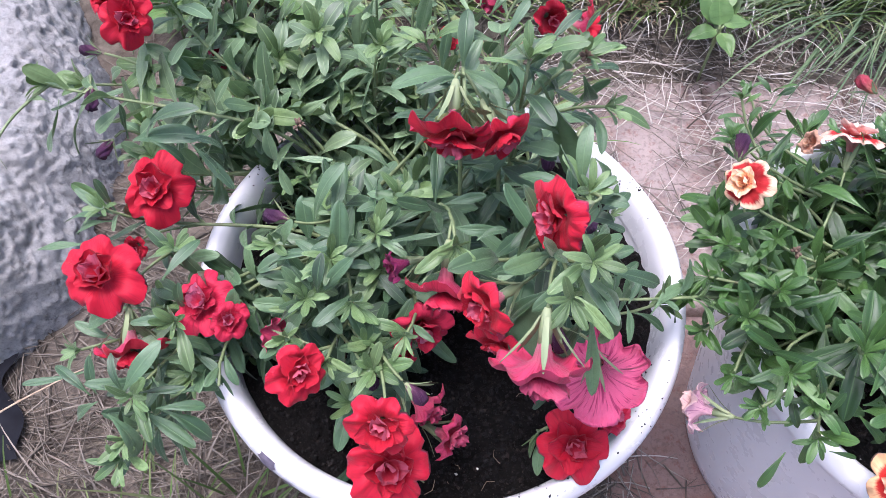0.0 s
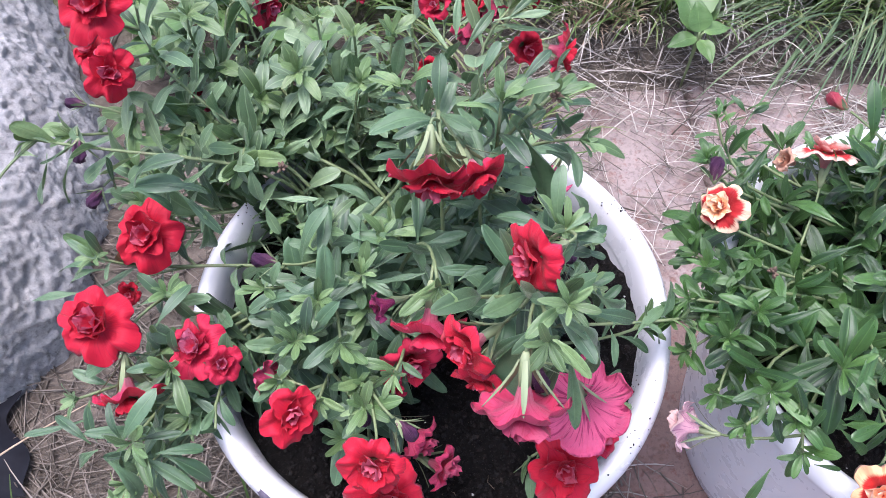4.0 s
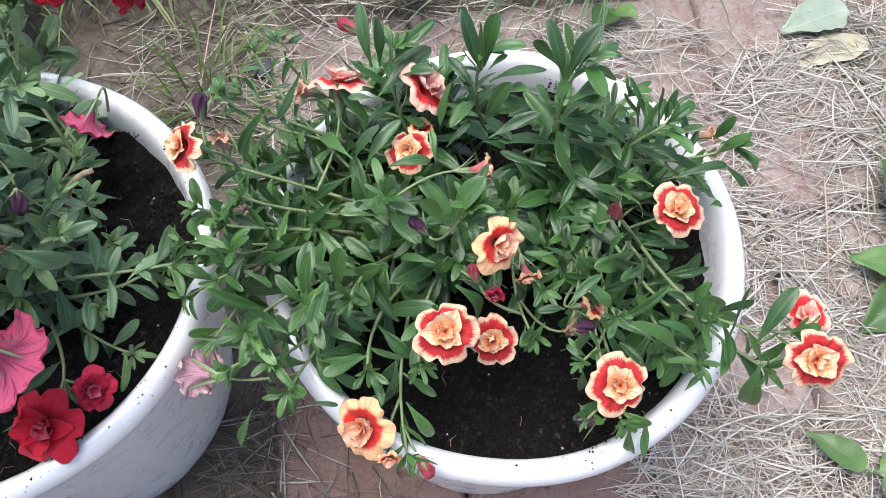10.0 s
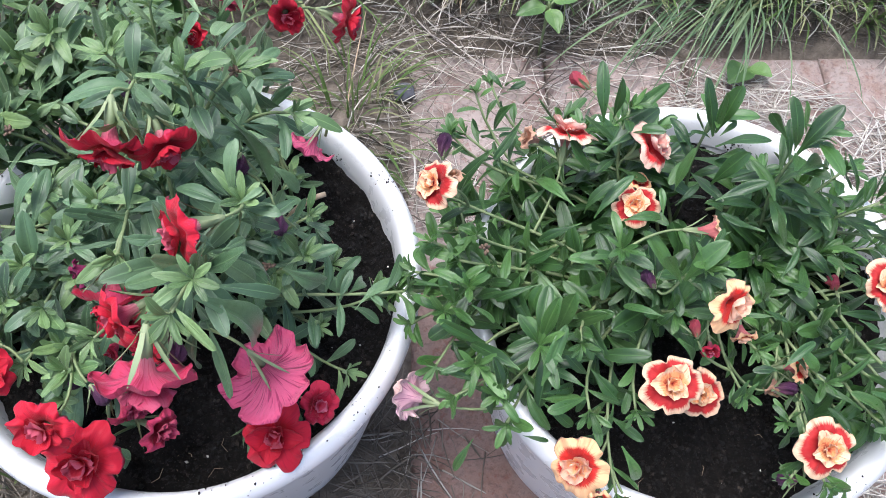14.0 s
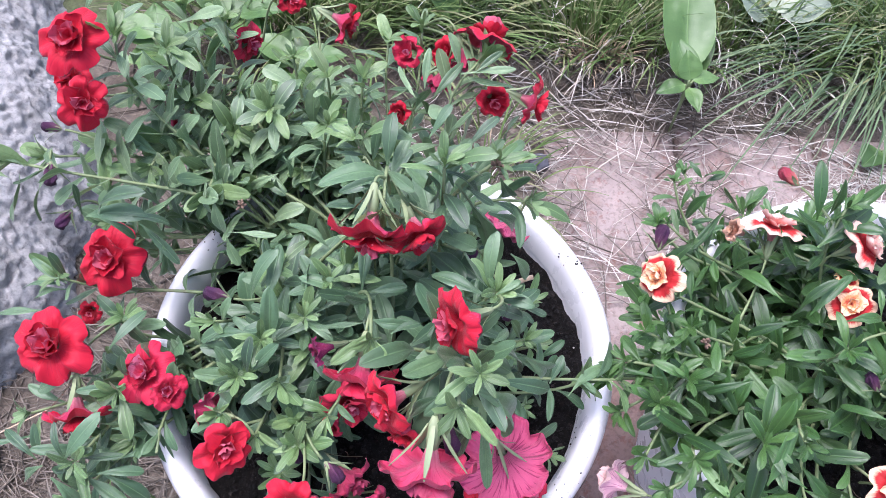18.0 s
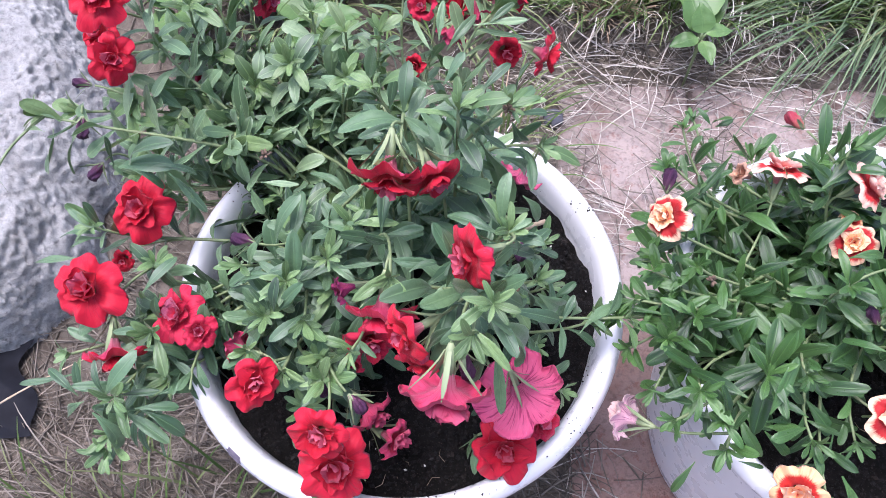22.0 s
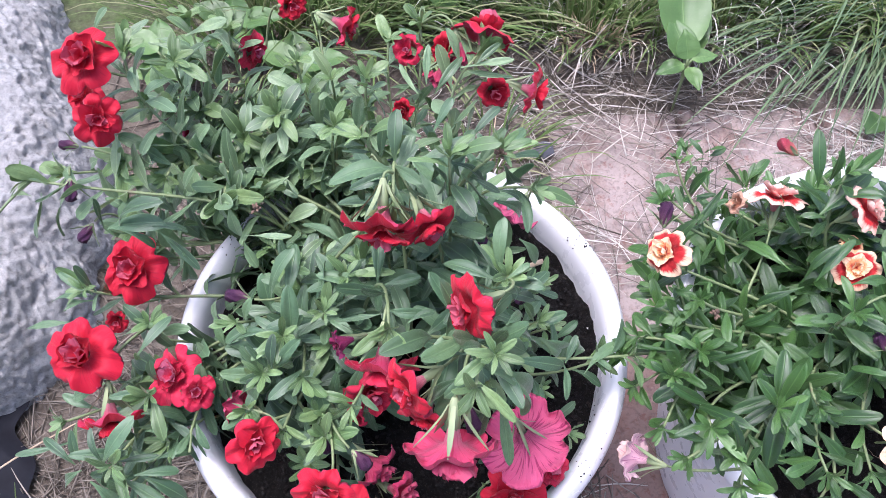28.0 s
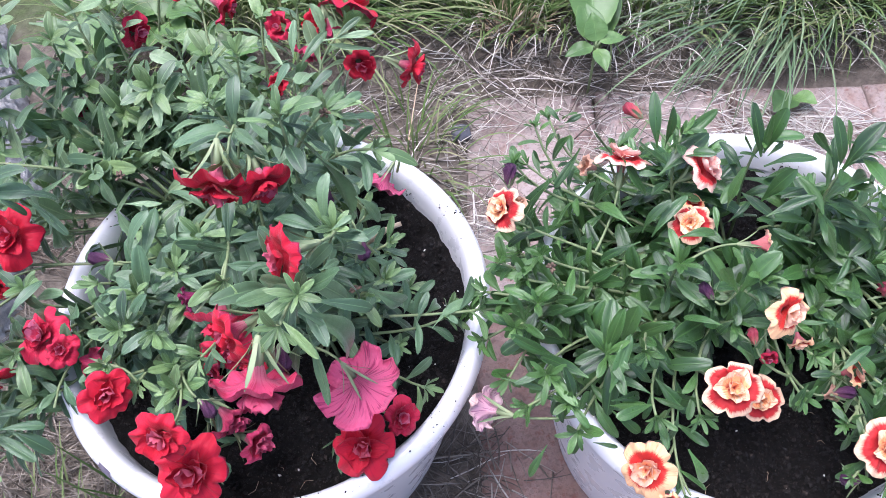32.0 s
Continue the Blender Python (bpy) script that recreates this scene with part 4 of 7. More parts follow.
shoot(plant_b, (0.166, 0.185, 0.265), (-0.34, -0.56, 0.76), 12, 0.025)
shoot(plant_b, (0.178, 0.192, 0.280), (-0.11, -0.28, 0.95), 12, 0.025)
shoot(plant_b, (0.160, 0.221, 0.275), (-0.67, -0.05, 0.74), 11, 0.021)
shoot(plant_b, (0.162, 0.163, 0.245), (-0.43, -0.84, 0.32), 8, 0.021)
shoot(plant_b, (0.181, 0.156, 0.265), (-0.09, -0.66, 0.75), 11, 0.027)
shoot(plant_b, (0.188, 0.324, 0.270), (-0.27, 0.35, 0.90), 10, 0.018)
shoot(plant_b, (0.172, 0.287, 0.280), (-0.47, 0.15, 0.87), 10, 0.021)
shoot(plant_a, (0.069, 0.255, 0.372), (0.59, -0.02, 0.81), 15, 0.030)
shoot(plant_a, (0.047, 0.254, 0.370), (-0.01, 0.00, 1.00), 15, 0.030)
shoot(plant_a, (0.003, 0.282, 0.350), (-0.50, 0.05, 0.87), 12, 0.028)
shoot(plant_a, (0.089, 0.264, 0.330), (0.77, -0.40, 0.50), 10, 0.030)
shoot(plant_a, (0.064, 0.151, 0.375), (0.10, -0.49, 0.87), 15, 0.031)
shoot(plant_a, (0.056, 0.139, 0.370), (-0.10, -0.86, 0.51), 12, 0.030)
shoot(plant_a, (0.073, 0.203, 0.345), (0.21, -0.28, 0.94), 12, 0.023)
shoot(plant_a, (0.096, 0.228, 0.290), (0.56, -0.18, 0.81), 10, 0.016)
shoot(plant_a, (0.020, 0.237, 0.360), (0.03, -1.00, 0.00), 10, 0.025)
shoot(plant_a, (0.017, 0.185, 0.330), (0.03, -0.96, 0.27), 10, 0.023)
shoot(plant_a, (-0.051, 0.181, 0.285), (0.00, -0.40, 0.92), 12, 0.023)
shoot(plant_a, (-0.040, 0.197, 0.295), (0.10, -0.31, 0.95), 12, 0.025)
shoot(plant_a, (-0.069, 0.213, 0.280), (-0.31, -0.38, 0.87), 10, 0.020)
shoot(plant_a, (-0.019, 0.208, 0.300), (0.22, -0.14, 0.96), 12, 0.026)
shoot(plant_a, (-0.039, 0.238, 0.290), (-0.01, -0.05, 1.00), 12, 0.028)
shoot(plant_a, (-0.009, 0.229, 0.300), (0.21, -0.04, 0.98), 12, 0.030)
shoot(plant_a, (-0.029, 0.177, 0.290), (0.12, -0.73, 0.67), 10, 0.021)
shoot(plant_a, (-0.018, 0.164, 0.275), (0.12, -0.73, 0.67), 8, 0.020)
shoot(plant_a, (-0.041, 0.156, 0.270), (-0.09, -0.83, 0.55), 8, 0.020)
shoot(plant_a, (-0.163, 0.242, 0.265), (-0.34, -0.26, 0.90), 10, 0.022)
shoot(plant_a, (-0.132, 0.144, 0.255), (-0.09, -0.74, 0.67), 17, 0.028)
shoot(plant_a, (-0.116, 0.178, 0.265), (0.12, -0.58, 0.81), 12, 0.026)
shoot(plant_a, (-0.166, 0.171, 0.245), (-0.69, -0.47, 0.55), 8, 0.023)
shoot(plant_a, (-0.126, 0.224, 0.255), (0.34, 0.01, 0.94), 8, 0.025)
shoot(plant_a, (-0.094, 0.151, 0.250), (0.27, -0.90, 0.35), 8, 0.023)
shoot(plant_a, (0.144, 0.198, 0.262), (0.94, -0.04, 0.34), 10, 0.021)
shoot(plant_a, (0.125, 0.199, 0.250), (0.80, 0.10, 0.59), 7, 0.025)
shoot(plant_a, (0.045, 0.151, 0.300), (0.03, -0.98, -0.19), 8, 0.021)
shoot(plant_a, (0.065, 0.139, 0.225), (-0.90, -0.33, 0.27), 4, 0.023)
shoot(plant_a, (-0.004, 0.163, 0.285), (-0.27, -0.72, 0.64), 8, 0.021)
shoot(plant_a, (0.093, 0.210, 0.280), (0.40, -0.31, 0.86), 10, 0.021)
shoot(plant_a, (0.079, 0.202, 0.275), (0.30, -0.62, 0.72), 10, 0.025)
shoot(plant_r, (-0.192, 0.295, 0.300), (-0.93, -0.01, 0.37), 15, 0.023)
shoot(plant_r, (-0.137, 0.354, 0.340), (0.24, -0.03, 0.97), 18, 0.025)
shoot(plant_r, (-0.120, 0.375, 0.310), (0.23, -0.18, 0.96), 18, 0.025)
shoot(plant_r, (-0.093, 0.410, 0.300), (0.12, 0.07, 0.99), 18, 0.028)
shoot(plant_r, (-0.058, 0.349, 0.290), (0.01, -0.43, 0.90), 18, 0.023)
shoot(plant_r, (-0.022, 0.340, 0.290), (0.22, -0.31, 0.92), 15, 0.021)
shoot(plant_r, (-0.049, 0.391, 0.290), (-0.00, 0.07, 1.00), 15, 0.025)
shoot(plant_r, (0.010, 0.398, 0.300), (0.11, 0.23, 0.97), 15, 0.021)
shoot(plant_r, (-0.003, 0.368, 0.300), (0.13, -0.03, 0.99), 15, 0.021)
shoot(plant_r, (0.067, 0.379, 0.310), (0.71, 0.34, 0.62), 12, 0.032)
shoot(plant_r, (-0.090, 0.302, 0.270), (0.14, -0.96, 0.23), 18, 0.032)
shoot(plant_r, (-0.120, 0.337, 0.270), (0.02, -0.92, 0.39), 15, 0.030)
shoot(plant_r, (-0.145, 0.316, 0.290), (-0.35, -0.77, 0.54), 15, 0.028)
shoot(plant_r, (-0.066, 0.319, 0.260), (0.25, -0.94, 0.22), 15, 0.023)
shoot(plant_r, (-0.137, 0.361, 0.290), (-0.22, -0.70, 0.68), 15, 0.025)
shoot(plant_r, (-0.109, 0.365, 0.280), (0.02, -0.62, 0.79), 15, 0.025)
shoot(plant_r, (-0.039, 0.328, 0.260), (0.27, -0.91, 0.31), 12, 0.019)
shoot(plant_r, (-0.116, 0.409, 0.310), (-0.00, 0.23, 0.97), 15, 0.025)
shoot(plant_r, (-0.082, 0.346, 0.270), (0.14, -0.71, 0.69), 15, 0.028)
shoot(plant_r, (-0.123, 0.311, 0.280), (0.14, -0.91, 0.39), 15, 0.030)
shoot(plant_r, (-0.026, 0.377, 0.290), (0.01, -0.19, 0.98), 12, 0.021)
shoot(plant_r, (0.030, 0.424, 0.290), (-0.01, 0.48, 0.88), 12, 0.023)
shoot(plant_r, (-0.039, 0.432, 0.280), (-0.01, 0.48, 0.88), 12, 0.021)
shoot(plant_r, (-0.182, 0.314, 0.280), (-0.69, -0.48, 0.54), 12, 0.025)
shoot(plant_b, (0.442, 0.125, 0.270), (0.87, -0.20, 0.46), 14, 0.025)
shoot(plant_b, (0.405, 0.137, 0.265), (0.39, -0.45, 0.80), 14, 0.021)
shoot(plant_b, (0.432, 0.116, 0.250), (0.51, -0.71, 0.48), 8, 0.026)
shoot(plant_b, (0.358, 0.099, 0.245), (0.12, -0.95, 0.30), 8, 0.025)
shoot(plant_b, (0.400, 0.122, 0.250), (0.36, -0.64, 0.68), 12, 0.023)
shoot(plant_b, (0.171, 0.144, 0.250), (-0.83, -0.45, 0.33), 12, 0.020)
shoot(plant_b, (0.192, 0.141, 0.260), (-0.28, -0.41, 0.87), 12, 0.021)
shoot(plant_b, (0.198, 0.131, 0.245), (-0.34, -0.78, 0.53), 8, 0.023)
shoot(plant_b, (0.199, 0.339, 0.260), (-0.30, 0.55, 0.78), 10, 0.018)
shoot(plant_b, (0.181, 0.294, 0.270), (-0.67, 0.22, 0.71), 10, 0.020)
shoot(plant_b, (0.309, 0.275, 0.310), (0.12, 0.14, 0.98), 10, 0.026)
shoot(plant_b, (0.357, 0.258, 0.320), (0.33, 0.10, 0.94), 15, 0.030)
shoot(plant_b, (0.266, 0.283, 0.310), (0.14, 0.29, 0.95), 12, 0.026)
shoot(plant_b, (0.441, 0.229, 0.275), (0.85, -0.00, 0.53), 12, 0.023)
shoot(plant_b, (0.402, 0.237, 0.290), (0.53, -0.12, 0.84), 14, 0.023)
shoot(plant_b, (0.386, 0.257, 0.290), (0.46, 0.15, 0.87), 10, 0.023)
shoot(plant_b, (0.253, 0.097, 0.235), (0.11, -0.98, 0.15), 8, 0.021)
shoot(plant_b, (0.212, 0.160, 0.280), (-0.25, -0.33, 0.91), 14, 0.033)
shoot(plant_b, (0.233, 0.161, 0.280), (-0.09, -0.71, 0.70), 12, 0.021)
shoot(plant_b, (0.167, 0.244, 0.285), (-0.71, -0.03, 0.71), 10, 0.020)
shoot(plant_b, (0.151, 0.208, 0.265), (-0.92, 0.01, 0.39), 12, 0.021)
shoot(plant_b, (0.174, 0.210, 0.275), (-0.68, -0.17, 0.71), 12, 0.023)
shoot(plant_b, (0.183, 0.222, 0.280), (-0.55, -0.13, 0.83), 10, 0.023)
shoot(plant_b, (0.254, 0.203, 0.300), (-0.04, -0.27, 0.96), 10, 0.023)
shoot(plant_b, (0.293, 0.190, 0.305), (0.05, -0.28, 0.96), 12, 0.025)
shoot(plant_b, (0.263, 0.135, 0.255), (-0.01, -0.97, 0.24), 7, 0.020)
shoot(plant_b, (0.238, 0.133, 0.260), (0.00, -0.86, 0.51), 10, 0.025)
shoot(plant_b, (0.345, 0.130, 0.245), (-0.75, -0.44, 0.50), 8, 0.016)
shoot(plant_b, (0.363, 0.146, 0.260), (-0.08, -0.63, 0.77), 10, 0.020)
shoot(plant_b, (0.343, 0.102, 0.240), (-0.80, -0.41, 0.43), 7, 0.015)
shoot(plant_b, (0.328, 0.163, 0.265), (0.22, -0.79, 0.57), 7, 0.020)
shoot(plant_b, (0.320, 0.144, 0.255), (0.23, -0.93, 0.30), 4, 0.020)
bloom(plant_a, 'red', (-0.154, 0.198, 0.275), 0.0399, (-0.00, -0.36, 0.93), 1.00)
bloom(plant_a, 'red', (-0.139, 0.256, 0.266), 0.0372, (0.01, -0.53, 0.84), 1.00)
bloom(plant_a, 'crimson', (-0.107, 0.191, 0.260), 0.0337, (-0.15, -0.27, 0.95), 0.90)
bloom(plant_a, 'crimson', (-0.091, 0.180, 0.262), 0.0232, (0.22, -0.38, 0.90), 0.70)
bloom(plant_r, 'red', (-0.148, 0.316, 0.328), 0.0291, (0.39, -0.73, 0.56), 0.90)
bloom(plant_r, 'red', (-0.169, 0.349, 0.310), 0.0301, (-0.38, -0.23, 0.89), 0.80)
bloom(plant_r, 'red', (-0.153, 0.340, 0.352), 0.0362, (-0.04, -0.44, 0.90), 1.00)
bloom(plant_a, 'red', (-0.139, 0.168, 0.250), 0.0354, (0.13, -0.91, -0.40), 0.90)
bloom(plant_a, 'red', (-0.052, 0.145, 0.283), 0.0303, (0.39, -0.54, 0.75), 0.85)
bloom(plant_a, 'pink', (-0.066, 0.168, 0.270), 0.0234, (-0.94, 0.26, -0.21), 0.80)
bloom(plant_a, 'red', (-0.013, 0.114, 0.301), 0.0285, (-0.04, -0.67, 0.74), 0.95)
bloom(plant_a, 'red', (-0.010, 0.110, 0.257), 0.0402, (-0.05, -0.58, 0.81), 1.00)
bloom(plant_a, 'pink', (0.006, 0.142, 0.248), 0.0310, (0.75, -0.60, -0.28), 0.70)
bloom(plant_a, 'pink', (0.0185, 0.132, 0.235), 0.0265, (0.85, -0.45, 0.20), 0.75)
bloom(plant_a, 'crimson', (0.013, 0.171, 0.313), 0.0350, (-0.05, -0.84, -0.50), 0.90)
bloom(plant_a, 'crimson', (0.004, 0.177, 0.262), 0.0315, (0.25, -0.86, 0.35), 0.90)
bloom(plant_a, 'crimson', (-0.004, 0.168, 0.258), 0.0180, (-0.50, -0.80, 0.20), 0.50)
bloom(plant_a, 'red', (0.027, 0.148, 0.345), 0.0300, (-0.78, -0.58, 0.15), 0.85)
bloom(plant_a, 'plum', (-0.009, 0.191, 0.300), 0.0212, (-0.92, -0.39, 0.09), 0.50)
bloom(plant_a, 'pink', (0.046, 0.116, 0.355), 0.0370, (-0.05, -0.78, -0.62), 0.95)
bloom(plant_a, 'rose', (0.084, 0.142, 0.288), 0.0450, (0.30, -0.10, -0.94), 1.00)
bloom(plant_a, 'red', (0.078, 0.127, 0.240), 0.0358, (-0.05, -0.54, 0.84), 1.00)
bloom(plant_a, 'crimson', (0.100, 0.144, 0.237), 0.0245, (0.40, -0.41, 0.82), 0.80)
bloom(plant_a, 'red', (0.034, 0.143, 0.322), 0.0250, (-0.30, -0.92, -0.20), 0.80)
bloom(plant_a, 'red', (0.015, 0.223, 0.355), 0.0385, (-0.02, -0.89, -0.45), 0.95)
bloom(plant_a, 'red', (0.037, 0.230, 0.347), 0.0310, (0.45, -0.86, -0.22), 0.95)
bloom(plant_a, 'red', (0.053, 0.176, 0.366), 0.0309, (-0.84, -0.50, 0.21), 0.95)
bloom(plant_r, 'red', (0.108, 0.402, 0.247), 0.0348, (0.93, -0.30, -0.18), 0.90)
bloom(plant_r, 'red', (0.072, 0.398, 0.311), 0.0380, (0.30, 0.75, 0.55), 1.00)
bloom(plant_r, 'crimson', (0.024, 0.391, 0.300), 0.0280, (-0.45, -0.55, 0.70), 0.50)
bloom(plant_r, 'red', (0.046, 0.392, 0.300), 0.0270, (-0.55, -0.45, 0.70), 0.50)
bloom(plant_r, 'pink', (0.058, 0.388, 0.300), 0.0255, (0.36, -0.55, -0.75), 0.70)
bloom(plant_r, 'pink', (0.042, 0.380, 0.288), 0.0250, (-0.37, -0.60, -0.70), 0.60)
bloom(plant_r, 'red', (0.076, 0.365, 0.290), 0.0290, (0.30, -0.85, 0.40), 0.55)
bloom(plant_r, 'red', (0.019, 0.368, 0.270), 0.0220, (-0.50, -0.70, 0.50), 0.50)
bloom(plant_r, 'red', (-0.058, 0.443, 0.290), 0.0270, (0.62, -0.60, 0.50), 0.55)
bloom(plant_r, 'red', (-0.020, 0.425, 0.290), 0.0310, (0.90, -0.20, -0.35), 0.70)
bloom(plant_r, 'crimson', (-0.083, 0.413, 0.280), 0.0298, (0.89, -0.43, 0.11), 0.70)
bloom(plant_r, 'pink', (-0.122, 0.367, 0.250), 0.0223, (0.02, -0.82, 0.58), 0.60)
bloom(plant_a, 'rose', (0.087, 0.301, 0.244), 0.0306, (-0.49, -0.58, -0.65), 0.85)
bloom(plant_a, 'red', (-0.154, 0.237, 0.235), 0.0182, (0.02, -0.80, 0.61), 0.60)
bloom(plant_b, 'orange', (0.276, 0.140, 0.279), 0.0298, (-0.06, -0.40, 0.91), 1.00)
bloom(plant_b, 'orange', (0.301, 0.145, 0.246), 0.0261, (-0.12, -0.53, 0.84), 0.95)
bloom(plant_b, 'orange', (0.358, 0.112, 0.257), 0.0291, (-0.11, -0.40, 0.91), 1.00)
bloom(plant_b, 'peach', (0.305, 0.171, 0.302), 0.0272, (0.37, -0.66, 0.65), 0.95)
bloom(plant_b, 'peach', (0.320, 0.169, 0.270), 0.0176, (0.13, -0.97, -0.21), 0.60)
bloom(plant_b, 'orange', (0.400, 0.192, 0.281), 0.0271, (-0.00, -0.36, 0.93), 1.00)
bloom(plant_b, 'orange', (0.159, 0.236, 0.310), 0.0257, (-0.69, -0.22, 0.69), 0.95)
bloom(plant_b, 'peach', (0.303, 0.217, 0.295), 0.0213, (0.99, -0.11, 0.13), 0.45)
bloom(plant_b, 'orange', (0.268, 0.236, 0.289), 0.0245, (-0.26, -0.32, 0.91), 0.90)
bloom(plant_b, 'peach', (0.277, 0.259, 0.275), 0.0174, (0.16, 0.29, 0.94), 0.70)
bloom(plant_b, 'blush', (0.282, 0.270, 0.295), 0.0304, (0.66, -0.08, 0.74), 0.95)
bloom(plant_b, 'blush', (0.236, 0.285, 0.288), 0.0312, (0.12, 0.70, 0.70), 0.95)
bloom(plant_b, 'faded', (0.216, 0.285, 0.280), 0.0199, (-0.92, 0.04, 0.40), 0.50)
bloom(plant_b, 'orange', (0.445, 0.107, 0.281), 0.0288, (-0.02, -0.50, 0.87), 1.00)
bloom(plant_b, 'blush', (0.458, 0.137, 0.260), 0.0235, (-0.13, -0.13, 0.98), 0.90)
bloom(plant_b, 'peach', (0.232, 0.108, 0.245), 0.0322, (-0.39, -0.60, 0.70), 0.95)
bloom(plant_b, 'peach', (0.244, 0.094, 0.235), 0.0134, (0.01, -0.95, 0.31), 0.80)
bloom(plant_b, 'peach', (0.355, 0.158, 0.250), 0.0221, (0.70, -0.26, 0.66), 0.60)
bloom(plant_b, 'faded', (0.345, 0.150, 0.240), 0.0170, (-0.23, -0.97, -0.11), 0.50)
bloom(plant_b, 'pale', (0.148, 0.154, 0.222), 0.0309, (-0.82, 0.41, -0.40), 0.85)
bloom(plant_b, 'crimson', (0.304, 0.163, 0.265), 0.0150, (-0.11, -0.97, 0.22), 0.45)
bloom(plant_b, 'orange', (0.432, 0.242, 0.270), 0.0169, (0.85, -0.04, 0.52), 0.40)
bloom(plant_b, 'faded', (0.172, 0.258, 0.280), 0.0192, (-0.23, 0.60, 0.77), 0.50)
bud(plant_a, 'plum', (0.005, 0.283, 0.324), (0.03, -1.00, -0.05))
bud(plant_a, 'plum', (0.054, 0.133, 0.350), (0.25, -0.89, -0.38))
bud(plant_a, 'plum', (-0.021, 0.152, 0.260), (0.45, -0.75, -0.20))
bud(plant_r, 'plum', (-0.172, 0.293, 0.293), (0.15, -0.95, -0.26))
bud(plant_r, 'plum', (-0.176, 0.320, 0.300), (-0.93, -0.10, 0.35))
bud(plant_a, 'plum', (-0.168, 0.278, 0.270), (-0.38, -0.92, -0.05))
bud(plant_a, 'plum', (-0.069, 0.226, 0.285), (-0.92, 0.00, 0.40))
bud(plant_r, 'plum', (-0.215, 0.255, 0.290), (-0.28, -0.88, -0.38))
bud(plant_a, 'plum', (0.063, 0.247, 0.310), (0.15, -0.98, -0.15))
bud(plant_b, 'plum', (0.269, 0.191, 0.290), (-0.62, 0.52, 0.59))
bud(plant_b, 'rosebud', (0.367, 0.191, 0.285), (-0.53, 0.10, 0.84))
bud(plant_b, 'plum', (0.166, 0.265, 0.300), (0.07, 0.70, 0.71))
bud(plant_b, 'rosebud', (0.244, 0.310, 0.300), (-0.79, 0.51, 0.32))
bud(plant_b, 'rosebud', (0.261, 0.090, 0.230), (0.44, -0.89, -0.12))
bud(plant_b, 'rosebud', (0.294, 0.170, 0.275), (-0.31, 0.63, 0.71))
bud(plant_b, 'plum', (0.344, 0.102, 0.235), (-0.98, 0.00, 0.20))
bud(plant_b, 'plum', (0.348, 0.148, 0.245), (0.88, -0.05, 0.47))
bud(plant_a, 'plum', (0.082, 0.219, 0.300), (0.26, -0.95, -0.15))
bud(plant_a, 'plum', (0.001, 0.137, 0.280), (0.70, -0.65, -0.10))
leaf_at(plant_a, (0.082, 0.240, 0.250), (0.081, 0.221, 0.235), 0.30)
leaf_at(plant_a, (0.092, 0.217, 0.245), (0.114, 0.208, 0.240), 0.40)
leaf_at(plant_a, (0.074, 0.213, 0.245), (0.087, 0.201, 0.240), 0.40)
leaf_at(plant_a, (0.062, 0.218, 0.250), (0.067, 0.205, 0.240), 0.40)
leaf_at(plant_a, (0.106, 0.217, 0.240), (0.120, 0.225, 0.250), 0.40)
leaf_at(plant_a, (0.094, 0.244, 0.250), (0.106, 0.245, 0.255), 0.40)
leaf_at(plant_a, (0.094, 0.244, 0.250), (0.104, 0.236, 0.250), 0.40)
leaf_at(plant_a, (0.094, 0.244, 0.250), (0.096, 0.247, 0.265), 0.40)
leaf_at(plant_a, (0.094, 0.244, 0.250), (0.085, 0.240, 0.255), 0.40)
leaf_at(plant_a, (0.094, 0.244, 0.250), (0.100, 0.234, 0.245), 0.40)
leaf_at(plant_a, (0.093, 0.244, 0.250), (0.086, 0.236, 0.245), 0.40)
leaf_at(plant_a, (0.086, 0.226, 0.245), (0.101, 0.225, 0.250), 0.40)
leaf_at(plant_a, (0.086, 0.222, 0.245), (0.076, 0.225, 0.250), 0.40)
leaf_at(plant_a, (-0.135, 0.143, 0.260), (-0.121, 0.154, 0.285), 0.36)
leaf_at(plant_a, (-0.135, 0.143, 0.260), (-0.143, 0.152, 0.275), 0.30)
leaf_at(plant_a, (-0.133, 0.143, 0.260), (-0.121, 0.148, 0.265), 0.40)
leaf_at(plant_a, (-0.137, 0.144, 0.258), (-0.145, 0.147, 0.262), 0.35)
leaf_at(plant_a, (-0.133, 0.144, 0.255), (-0.108, 0.149, 0.255), 0.25)
leaf_at(plant_a, (-0.122, 0.139, 0.250), (-0.100, 0.144, 0.245), 0.33)
leaf_at(plant_a, (-0.129, 0.138, 0.250), (-0.104, 0.127, 0.235), 0.33)
leaf_at(plant_a, (-0.144, 0.136, 0.250), (-0.125, 0.123, 0.225), 0.36)
leaf_at(plant_a, (-0.120, 0.140, 0.245), (-0.095, 0.131, 0.235), 0.33)
leaf_at(plant_a, (-0.154, 0.145, 0.250), (-0.170, 0.157, 0.262), 0.28)
leaf_at(plant_a, (-0.151, 0.146, 0.250), (-0.154, 0.153, 0.270), 0.30)
leaf_at(plant_a, (-0.160, 0.157, 0.250), (-0.189, 0.150, 0.245), 0.20)
leaf_at(plant_a, (-0.122, 0.171, 0.255), (-0.098, 0.176, 0.250), 0.38)
leaf_at(plant_a, (-0.120, 0.163, 0.250), (-0.109, 0.165, 0.245), 0.42)
leaf_at(plant_a, (-0.113, 0.149, 0.245), (-0.095, 0.159, 0.240), 0.40)
leaf_at(plant_a, (-0.111, 0.171, 0.245), (-0.096, 0.163, 0.240), 0.45)
